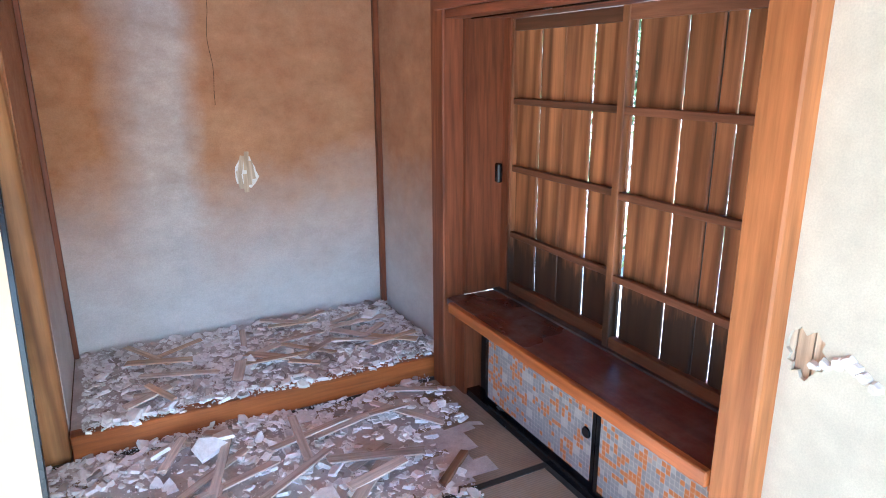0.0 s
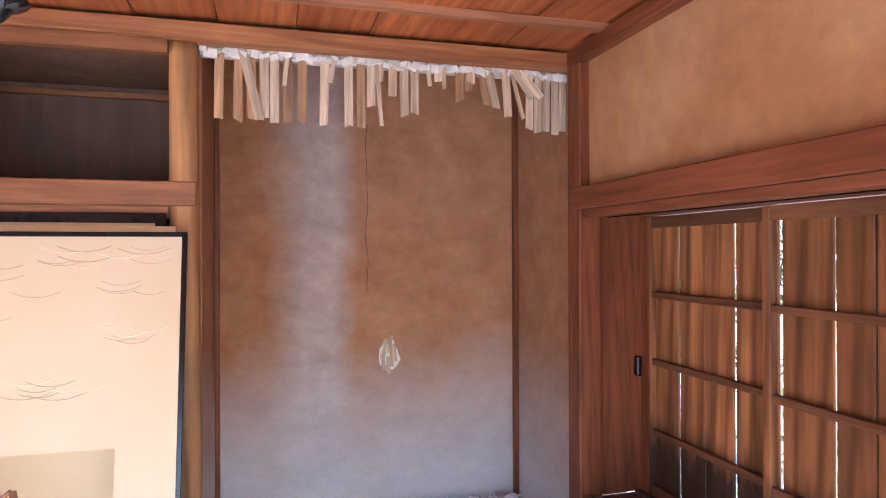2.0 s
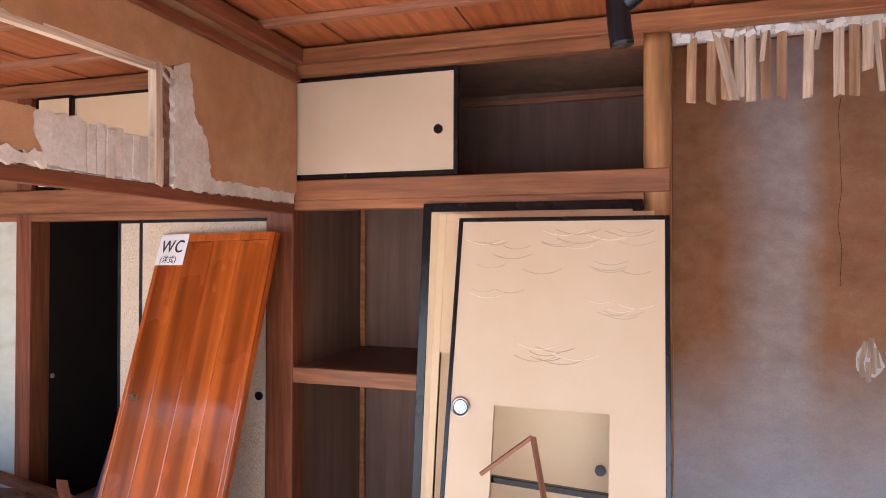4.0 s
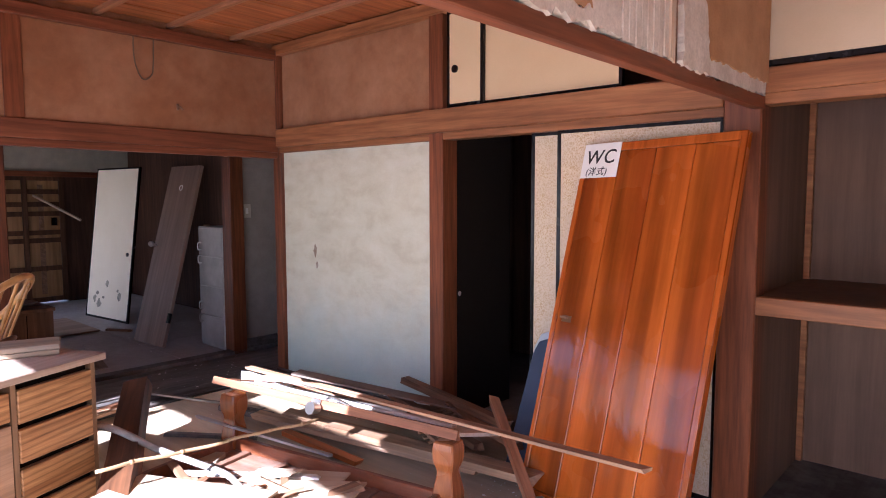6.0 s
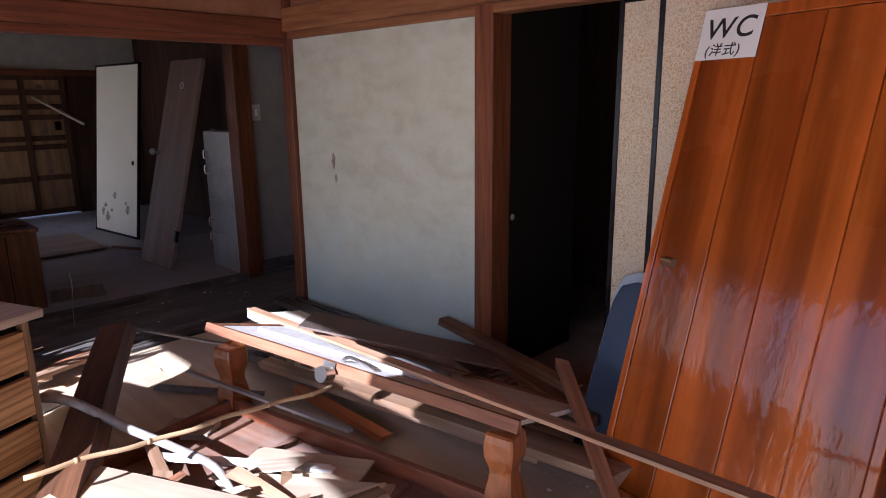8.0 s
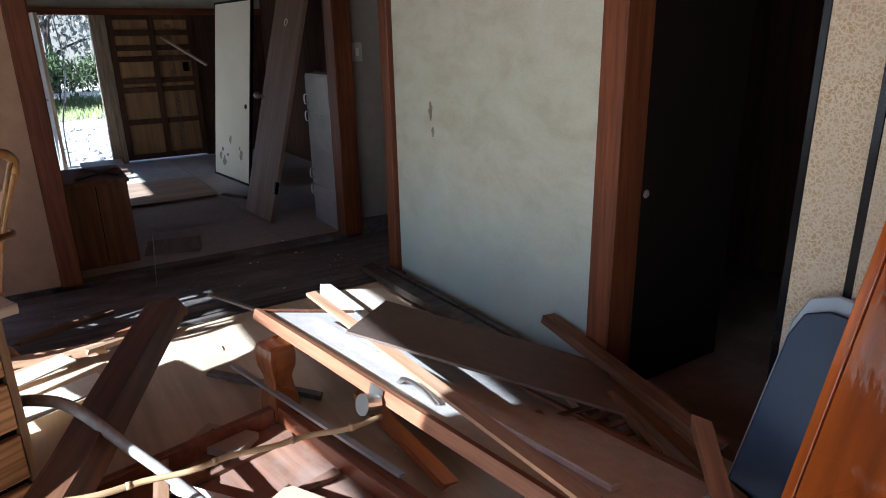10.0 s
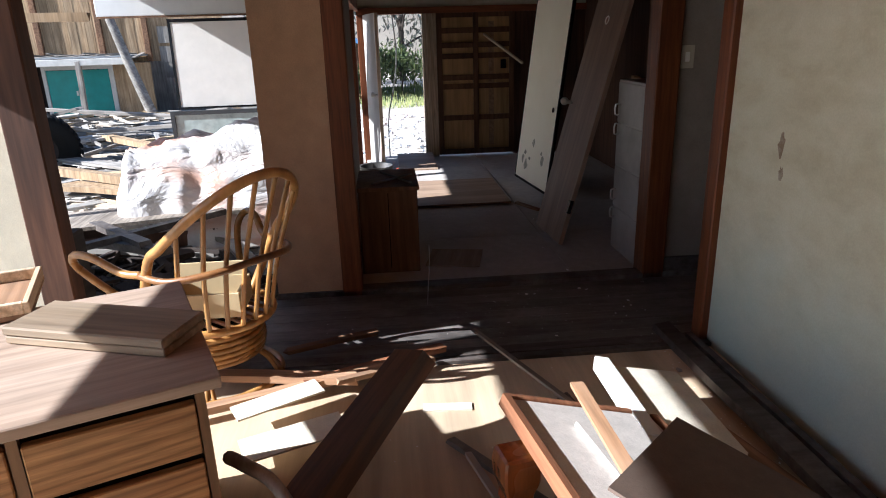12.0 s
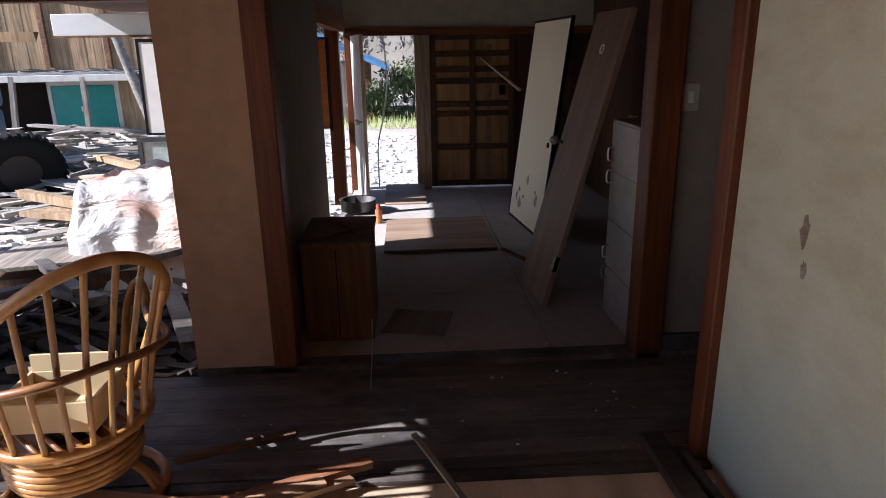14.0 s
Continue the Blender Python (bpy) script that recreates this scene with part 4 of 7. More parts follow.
def dust_bed(name, label, x0, x1, y0, y1, z, seed, n=28):
    """A thin uneven bed of plaster dust."""
    bm = bmesh.new()
    grid = [[bm.verts.new((x0 + (x1 - x0) * i / n, y0 + (y1 - y0) * j / n, z + (0 if i in (0, n) or j in (0, n) else
             0.004 + heap(x0 + (x1 - x0) * i / n, y0 + (y1 - y0) * j / n) * 0.5))) for j in range(n + 1)] for i in range(n + 1)]
    for i in range(n):
        for j in range(n):
            rim = min(i, n - 1 - i, j, n - 1 - j) / n
            if seed == 2 and rim * 5 + noise.noise(Vector((i * 0.31, j * 0.31, 5.0))) * 0.9 < 0.35:
                continue
            bm.faces.new((grid[i][j], grid[i + 1][j], grid[i + 1][j + 1], grid[i][j + 1]))
    bmesh.ops.delete(bm, geom=[v for v in bm.verts if not v.link_faces], context="VERTS")
    return solid(name, bm, EARTHY, label, "dust", kind="stuff", smooth=True)


dust_bed("dust_layer", "grey plaster dust over the alcove floor", 0.79, 2.505, 3.275, 4.075, 0.101, 1)
dust_bed("dust_layer", "grey plaster dust on the tatami before the alcove", 0.7, 2.4, 2.3, 3.19, 0.002, 2)

W_PALE_LATH = wood("dusty_lath_wood", (0.66, 0.54, 0.45), (0.86, 0.76, 0.67), "x", 18, 0.85, 0.3, dirt=0.3)
# loose laths and slabs lying in the rubble
rnd = random.Random(31)
def loose(p, q, w=0.036, h=0.007, mat=None, label="loose pale wooden lath among plaster rubble", seed=0, group="loose laths", name="wooden_lath", category="lath", roll=0):
    m, length = along(p, q, roll)
    return solid(name, rough_stick(length, w, h, seed or length * 991), mat or W_PALE_LATH, label, category, m, group)


for p, q in (((1.05, 2.62, 0.05), (1.42, 2.92, 0.04)), ((1.2, 2.5, 0.045), (1.36, 2.98, 0.075)), ((1.0, 2.58, 0.06), (1.5, 2.76, 0.05)), ((1.36, 2.52, 0.05), (1.7, 2.74, 0.05)),
             ((1.62, 2.72, 0.05), (1.64, 3.05, 0.06)), ((1.7, 2.86, 0.05), (2.05, 2.95, 0.05)), ((2.0, 3.02, 0.05), (2.22, 2.72, 0.04)), ((0.95, 2.74, 0.05), (1.25, 2.44, 0.04)),
             ((1.5, 2.85, 0.05), (1.85, 2.93, 0.06)), ((2.12, 3.12, 0.04), (2.4, 3.0, 0.03)), ((1.1, 2.9, 0.05), (1.2, 3.1, 0.06)), ((1.75, 2.6, 0.03), (1.95, 2.7, 0.03))):
    loose(p, q)
for i in range(8):
    x, y, a, l = rnd.uniform(0.85, 2.05), rnd.uniform(2.35, 3.05), rnd.uniform(-0.7, 1.3), rnd.uniform(0.14, 0.42)
    dx, dy = l / 2 * math.cos(a), min(l / 2 * math.sin(a), 0.14)
    z = 0.035 + rnd.uniform(0, 0.03)
    loose((x - dx, y - dy, z), (x + dx, y + dy, z + rnd.uniform(-0.005, 0.03)), rnd.choice((0.036, 0.034, 0.022, 0.05)), mat=rnd.choice((W_PALE_LATH, W_LATH_X, W_PALE_LATH)))
for i in range(26):
    x, y, a, l = rnd.uniform(0.9, 2.3), rnd.uniform(3.34, 3.95), rnd.uniform(-0.9, 0.9) + (1.5 if i % 5 == 0 else 0), rnd.uniform(0.12, 0.36)
    dx, dy = l / 2 * math.cos(a), l / 2 * math.sin(a)
    x = min(max(x, 0.82 + abs(dx)), 2.48 - abs(dx))
    y = min(max(y, 3.24 + abs(dy)), 4.05 - abs(dy))
    loose((x - dx, y - dy, 0.14 + rnd.uniform(0, 0.02)), (x + dx, y + dy, 0.14 + rnd.uniform(0, 0.03)), rnd.choice((0.036, 0.03, 0.05)), mat=rnd.choice((W_PALE_LATH, W_LATH_X, W_PALE_LATH)))
for x, y, z, s in ((1.75, 3.28, 0.135, 0.062), (1.02, 3.24, 0.13, 0.06), (1.28, 2.95, 0.07, 0.075), (1.62, 2.5, 0.03, 0.06), (2.3, 3.8, 0.16, 0.09), (2.38, 3.45, 0.15, 0.06), (1.35, 3.0, 0.08, 0.065),
                   (1.55, 3.5, 0.14, 0.06), (2.1, 3.35, 0.13, 0.05), (1.12, 3.05, 0.05, 0.07), (1.7, 2.62, 0.04, 0.05)):
    bm = bmesh.new()
    chip(bm, rnd, 0, 0, 0, s, 0.18)
    solid("plaster_slab", bm, RUBBLE, "flat broken slab of white plaster on the rubble", "plaster slab", pose(x, y, z), "plaster slabs")
loose((2.02, 2.35, 0.03), (2.2, 2.5, 0.03), 0.03, 0.02, W_OLD, "short brown splintered stick on the tatami", name="wooden_stick", category="stick")

# the hole knocked into the alcove wall
rnd = random.Random(8)
bm = bmesh.new()
for k, (px, pz) in enumerate(((1.70, 1.03), (1.73, 1.05), (1.755, 1.0), (1.69, 0.95), (1.72, 0.93), (1.74, 0.97))):
    box(bm, (-0.012, -0.004, -0.05), (0.012, 0.004, 0.05), pose(px, 4.077, pz, rnd.uniform(-4, 4), rnd.uniform(-14, 14), 0))
solid("bared_laths", bm, W_LATH, "white bared laths in a small broken patch of wall", "laths", kind="structure")
bm = bmesh.new()
n = 16
ring = [(1.725 + 0.07 * rnd.uniform(0.7, 1.1) * math.cos(2 * math.pi * i / n), 0.99 + 0.085 * rnd.uniform(0.75, 1.15) * math.sin(2 * math.pi * i / n)) for i in range(n)]
bm.faces.new([bm.verts.new((a, 4.0765, b)) for a, b in ring])
solid("broken_patch", bm, P_CORE, "raw plaster inside the broken patch", "wall damage", kind="structure")
bm = bmesh.new()
tube(bm, [(1.60 + 0.006 * math.sin(i * 0.7) + 0.004 * math.sin(i * 5.1), 4.0795, 1.35 + i * 0.05) for i in range(20)], 0.0011, 4)
solid("wall_crack", bm, DARKNESS, "thin vertical crack in the plaster", "crack", kind="structure")


# ---- sliding paper doors ----
def paper_material(name, base, tint, scale=3.0):
    m, nt, bsdf = shader(name)
    v = coords(nt)
    big = noise_tex(nt, v, scale, 4, 0.6)
    fib = noise_tex(nt, coords(nt, (1, 1, 9)), 90, 3, 0.6)
    c = mix(nt, ramp(nt, big, (0.35, (0,) * 3), (0.75, (0.9,) * 3)), base, tint)
    c = mix(nt, 0.3, c, ramp(nt, fib, (0.3, (0.86,) * 3), (0.7, (1.05,) * 3)), "MULTIPLY")
    nt.links.new(c, bsdf.inputs["Base Color"])
    bsdf.inputs["Roughness"].default_value = 0.75
    return m


PAPER = paper_material("cream_paper", (0.61, 0.475, 0.315), (0.56, 0.42, 0.25))
PAPER_OLD = paper_material("yellow_paper", (0.70, 0.52, 0.30), (0.66, 0.47, 0.26))
PAPER_WHITE = paper_material("pale_paper", (0.76, 0.68, 0.52), (0.8, 0.73, 0.58))
CLOUD = plain("cloud_print", (0.42, 0.31, 0.2), 0.6)
CLOUD_PALE = plain("cloud_print_pale", (0.82, 0.72, 0.56), 0.6)


def crackle_material():
    """Paper printed with a fine branching brown pattern."""
    m, nt, bsdf = shader("crackle_paper")
    v = coords(nt)
    vo = node(nt, "ShaderNodeTexVoronoi", Scale=78.0)
    vo.feature = "DISTANCE_TO_EDGE"
    wob = node(nt, "ShaderNodeTexNoise", Scale=60.0, Detail=2.0)
    nt.links.new(v, wob.inputs["Vector"])
    add = nt.nodes.new("ShaderNodeVectorMath")
    add.operation = "MULTIPLY_ADD"
    add.inputs[1].default_value = (0.03, 0.03, 0.03)
    nt.links.new(wob.outputs["Color"], add.inputs[0])
    nt.links.new(v, add.inputs[2])
    nt.links.new(add.outputs[0], vo.inputs["Vector"])
    c = mix(nt, ramp(nt, vo.outputs["Distance"], (0.04, (0, 0, 0)), (0.2, (1, 1, 1))), (0.66, 0.55, 0.40), (0.45, 0.31, 0.16))
    blot = ramp(nt, noise_tex(nt, v, 9, 4, 0.7), (0.35, (0.6,) * 3), (0.65, (0.0,) * 3))
    c = mix(nt, blot, c, (0.6, 0.50, 0.38))
    nt.links.new(c, bsdf.inputs["Base Color"])
    bsdf.inputs["Roughness"].default_value = 0.7
    return m


CRACKLE = crackle_material()


def paper_door(name, label, m, w, h, paper, frame_w=0.02, depth=0.022, hole=None, pull=None, group="", edge=BLACK, prints=False, pull_mat=None):
    """A papered sliding door standing on z=0, x from 0 to w, its face towards -y."""
    t = thing(name, label, "sliding door", m, group)
    for lo, hi in (((0, 0), (frame_w, h)), ((w - frame_w, 0), (w, h)), ((frame_w, 0), (w - frame_w, frame_w * 1.2)), ((frame_w, h - frame_w), (w - frame_w, h))):
        part("frame_strip", boxes(((lo[0], -0.003, lo[1]), (hi[0], depth + 0.003, hi[1]))), edge, t, "black lacquered edge" if edge is BLACK else "", bevel=0.002)
    f = frame_w
    if hole:
        x0, x1, z0, z1 = hole
        bm = boxes(((f, 0, f), (x0, depth, h - f)), ((x1, 0, f), (w - f, depth, h - f)), ((x0, 0, f), (x1, depth, z0)), ((x0, 0, z1), (x1, depth, h - f)))
    else:
        bm = boxes(((f, 0, f), (w - f, depth, h - f)))
    panel = part("paper_panel", bm, paper, t)
    if pull:
        bm = bmesh.new()
        bmesh.ops.create_cone(bm, cap_ends=True, segments=24, radius1=0.034 if pull_mat else 0.022, radius2=0.034 if pull_mat else 0.022, depth=0.008, matrix=pose(pull[0], -0.003, pull[1], 90))
        part("finger_pull", bm, BLACK, t, "round black finger pull")
        if pull_mat:
            bm = bmesh.new()
            tube(bm, [(pull[0] + 0.034 * math.cos(a), -0.007, pull[1] + 0.034 * math.sin(a)) for a in np.linspace(0, 2 * math.pi, 24, endpoint=False)], 0.005, 6, True)
            part("pull_ring", bm, pull_mat, t, "round metal pull ring")
            bm = bmesh.new()
            bmesh.ops.create_cone(bm, cap_ends=True, segments=24, radius1=0.026, radius2=0.026, depth=0.004, matrix=pose(pull[0], -0.008, pull[1], 90))
            part("pull_cup", bm, pull_mat, t, "metal pull cup")
    if prints:
        rn = random.Random(4)
        for cx, cz, n in ((0.15, 1.60, 5), (0.42, 1.60, 6), (0.68, 1.61, 5), (0.25, 1.50, 3), (0.68, 1.48, 4), (0.12, 1.38, 3), (0.68, 1.33, 6), (0.40, 1.15, 7)):
            for _ in range(n):
                bm = bmesh.new()
                r, ox, oz = rn.uniform(0.05, 0.10), cx + rn.uniform(-0.11, 0.11), cz + rn.uniform(-0.035, 0.03)
                ox = min(max(ox, 0.12), w - 0.12)
                tube(bm, [(ox + r * s, -0.0008, oz + r * 0.28 * s * s) for s in np.linspace(-0.9, 0.9, 10)], rn.uniform(0.0007, 0.0013), 4)
                part("cloud_print", bm, rn.choice((CLOUD, CLOUD, CLOUD_PALE)), t, "printed cloud curve")
    return t


def leaning(x, y0, y1, z1, turn=0.0, roll=0.0):
    """The pose of a panel whose foot stands at y0 and whose head leans to y1 at height z1."""
    return pose(x, y0, 0.0, 0, 0, turn) @ pose(0, 0, 0, -math.degrees(math.atan2(y1 - y0, z1)), 0, 0) @ pose(0, 0, 0, 0, roll, 0)


paper_door("paper_sliding_door", "tall cream sliding door with brown cloud prints and a cut-out, leaning", leaning(-0.065, 2.60, 2.985, 1.63), 0.83, 1.70, PAPER, 0.018, hole=(0.19, 0.62, 0.50, 0.95), pull=(0.06, 0.935), group="loose sliding doors", prints=True, pull_mat=METAL)
paper_door("paper_sliding_door", "yellowed sliding door in a black frame, leaning behind another", leaning(-0.295, 3.0, 3.19, 1.72), 0.96, 1.745, PAPER_OLD, 0.04, depth=0.028, pull=(0.80, 0.64), group="loose sliding doors")
paper_door("paper_sliding_door", "cream sliding door without its frame, stacked against the closet", leaning(-0.19, 2.84, 3.1, 1.66), 0.90, 1.70, PAPER_OLD, 0.034, hole=(0.034, 0.866, 0.4, 1.1), group="loose sliding doors", edge=PAPER_OLD)
for p, q in (((0.12, 2.64, 0.72), (0.30, 2.68, 0.86)), ((0.30, 2.675, 0.86), (0.36, 2.62, 0.6))):
    loose(p, q, 0.018, 0.012, W_RED, "thin broken reddish door moulding", name="broken_moulding", category="moulding", group="broken mouldings")
m, l = along((0.05, 2.80, 0.655), (0.66, 2.80, 0.625))
solid("frame_bar", boxes(((0, -0.012, -0.012), (l, 0.012, 0.012))), BLACK, "black lacquered frame bar fallen behind a sliding door", "frame bar", m, bevel=0.002)
paper_door("cupboard_sliding_door", "small cream sliding door of the upper cupboard", pose(-1.03, 3.235, 1.868), 0.885, 0.505, PAPER, 0.022, pull=(0.79, 0.215))
paper_door("cupboard_sliding_door", "small cream sliding door of the upper cupboard", pose(-2.69, 3.235, 1.862), 0.26, 0.54, PAPER_OLD, 0.018, pull=(0.06, 0.215), group="upper cupboard doors")
paper_door("cupboard_sliding_door", "small cream sliding door of the upper cupboard", pose(-2.46, 3.262, 1.862), 0.84, 0.54, PAPER_OLD, 0.018, group="upper cupboard doors")
paper_door("paper_sliding_door", "sliding door with brown crackle-printed paper in black frame", pose(-2.14, 3.285, 0.0), 0.93, 1.69, CRACKLE, 0.022, group="crackle-papered doors")
paper_door("paper_sliding_door", "sliding door with brown crackle-printed paper in black frame", pose(-1.96, 3.25, 0.0), 0.82, 1.69, CRACKLE, 0.022, pull=(0.76, 0.78), group="crackle-papered doors")

# hanging black cable end
cab = thing("hanging_cable", "black taped cable end hanging from the ceiling", "cable")
bm = bmesh.new()
tube(bm, smooth_pts([(0.61, 1.5, 2.53), (0.62, 1.5, 2.3), (0.635, 1.495, 2.1), (0.64, 1.49, 1.97), (0.645, 1.49, 1.885), (0.65, 1.49, 1.845)], 6), 0.02, 10)
part("cable", bm, BLACK, cab, smooth=True)
bm = bmesh.new()
tube(bm, smooth_pts([(0.645, 1.49, 1.91), (0.668, 1.488, 1.925), (0.69, 1.486, 1.945), (0.7, 1.486, 1.93)], 5), 0.018, 9)
part("branch_end", bm, BLACK, cab, smooth=True)
for z in (2.06, 2.14, 2.22, 1.97):
    bm = bmesh.new()
    tube(bm, [(0.637, 1.495, z), (0.636, 1.495, z + 0.018)], 0.0225, 10)
    part("tape_band", bm, plain("tape", (0.05, 0.05, 0.055), 0.5), cab, "wound tape")

# ---- broken partition wall between the rooms ----
P_LIME = plaster("lime_plaster", (0.62, 0.53, 0.42), (0.80, 0.73, 0.62), amount=0.9, scale=9)


def torn_plate(guides, x0, x1, jag, seed):
    """A slab of wall in the y-z plane whose run between the guides is ragged."""
    rn = random.Random(seed)
    ring = []
    for (y0, z0, rag), (y1, z1, _) in zip(guides, guides[1:] + guides[:1]):
        n = max(1, int(math.hypot(y1 - y0, z1 - z0) / 0.02)) if rag else 1
        for i in range(n):
            j = jag if rag and i else 0
            ring.append((y0 + (y1 - y0) * i / n + rn.uniform(-j, j), z0 + (z1 - z0) * i / n + rn.uniform(-j, j)))
    bm = bmesh.new()
    a, b = [bm.verts.new((x0, y, z)) for y, z in ring], [bm.verts.new((x1, y, z)) for y, z in ring]
    bm.faces.new(a)
    bm.faces.new(b[::-1])
    for i in range(len(ring)):
        bm.faces.new((a[i], b[i], b[(i + 1) % len(ring)], a[(i + 1) % len(ring)]))
    return bm


part_wall = solid("wall_partition_upper", torn_plate([(1.15, 2.5, 0), (3.215, 2.5, 0), (3.215, 1.80, 1), (2.56, 1.80, 1), (2.52, 1.94, 1), (2.445, 2.04, 1), (2.42, 2.22, 1), (2.28, 2.17, 1), (1.15, 2.145, 0)], -1.03, -0.97, 0.006, 3),
                  P_OCHRE, "ochre plaster wall, torn open over the passage", "wall", kind="structure")
part("torn_core", torn_plate([(2.345, 2.19, 1), (2.43, 2.225, 1), (2.455, 2.04, 1), (2.535, 1.94, 1), (2.575, 1.745, 1), (2.35, 1.74, 1)], -1.02, -0.966, 0.008, 4), P_LIME, part_wall, "bared white plaster core")
part("torn_lower_edge", torn_plate([(2.5, 1.815, 1), (3.2, 1.815, 1), (3.2, 1.75, 1), (2.5, 1.74, 1)], -1.02, -0.975, 0.008, 5), P_LIME, part_wall, "crumbling lower edge of white plaster")
part("old_upright", boxes(((-1.025, 2.296, 1.75), (-0.985, 2.345, 2.19))), W_OLD, part_wall, "brown old upright in the break")
part("batten", rough_stick(0.44, 0.035, 0.03, 8), W_LATH_X, part_wall, "pale upright batten", m=along((-0.985, 2.275, 1.75), (-0.985, 2.27, 2.18))[0])
part("torn_plaster", torn_plate([(1.15, 1.91, 0), (1.79, 1.915, 1), (1.78, 1.85, 1), (1.81, 1.79, 1), (1.15, 1.775, 0)], -1.03, -0.968, 0.008, 6), P_OCHRE, part_wall, "remaining strip of ochre plaster")
part("plaster_patch", torn_plate([(1.77, 1.92, 1), (1.95, 1.915, 1), (1.93, 1.84, 1), (1.97, 1.76, 1), (1.76, 1.755, 1)], -1.02, -0.972, 0.01, 7), P_LIME, part_wall, "white plaster clinging to the laths")
part("plaster_crumbs", torn_plate([(1.15, 1.79, 1), (1.82, 1.79, 1), (1.82, 1.752, 1), (1.15, 1.75, 1)], -1.02, -0.962, 0.012, 9), P_LIME, part_wall, "white crumbling plaster edge")
rnd = random.Random(77)
y = 1.9
while y < 2.28:
    part("lath", boxes(((-1.006, y, 1.752 + rnd.uniform(-0.006, 0.006)), (-0.975 + rnd.uniform(-0.002, 0.002), y + 0.034, 1.912 + rnd.uniform(-0.008, 0.008)))), P_LIME, part_wall, bevel=0.002)
    y += 0.037
part("rail", boxes(((-1.02, 1.15, 1.70), (-0.975, 3.2, 1.748))), W_BEAM_Y, part_wall, "brown cross rail", bevel=0.003)
part("cross_batten", rough_stick(1.16, 0.03, 0.026, 9), W_LATH_X, part_wall, "pale split batten across the gap", m=along((-0.985, 2.30, 2.165), (-0.985, 1.15, 2.135))[0])
for a, b in (((-0.965, 2.31, 2.175), (-0.95, 2.34, 2.14)), ((-0.965, 2.28, 2.15), (-0.955, 2.31, 2.12)), ((-0.965, 2.37, 2.2), (-0.96, 2.365, 2.13))):
    m, l = along(a, b)
    part("splinter", rough_stick(l, 0.012, 0.008, l * 977), W_LATH_X, part_wall, m=m)


# ---- outside ----
indoors = set(bpy.data.objects)
GROUND = plaster("bare_earth", (0.44, 0.40, 0.35), (0.6, 0.56, 0.5), amount=0.9, scale=0.5, grit=30)
bm = bmesh.new()
box(bm, (-400, -400, -0.6), (400, 400, -0.45))
solid("ground", bm, GROUND, "bare pale earth with scattered rubble", "ground", kind="structure")
W_SHED = wood("shed_board_wood", (0.32, 0.215, 0.12), (0.54, 0.4, 0.25), "z", 8, 0.85, 0.3)
W_SHED_GREY = wood("shed_grey_wood", (0.2, 0.185, 0.165), (0.4, 0.375, 0.34), "z", 8, 0.85, 0.4)
W_GREY_Y = wood("grey_plank_wood", (0.22, 0.2, 0.18), (0.48, 0.45, 0.41), "x", 9, 0.85, 0.4)
TEAL = plain("teal_paint", (0.02, 0.26, 0.24), 0.45, vary=0.15)
PALE_FRAME = plain("weathered_white", (0.55, 0.54, 0.51), 0.7)
SHEETMETAL = plain("grey_sheet_metal", (0.34, 0.36, 0.38), 0.5, 0.3, 0.4, 3)


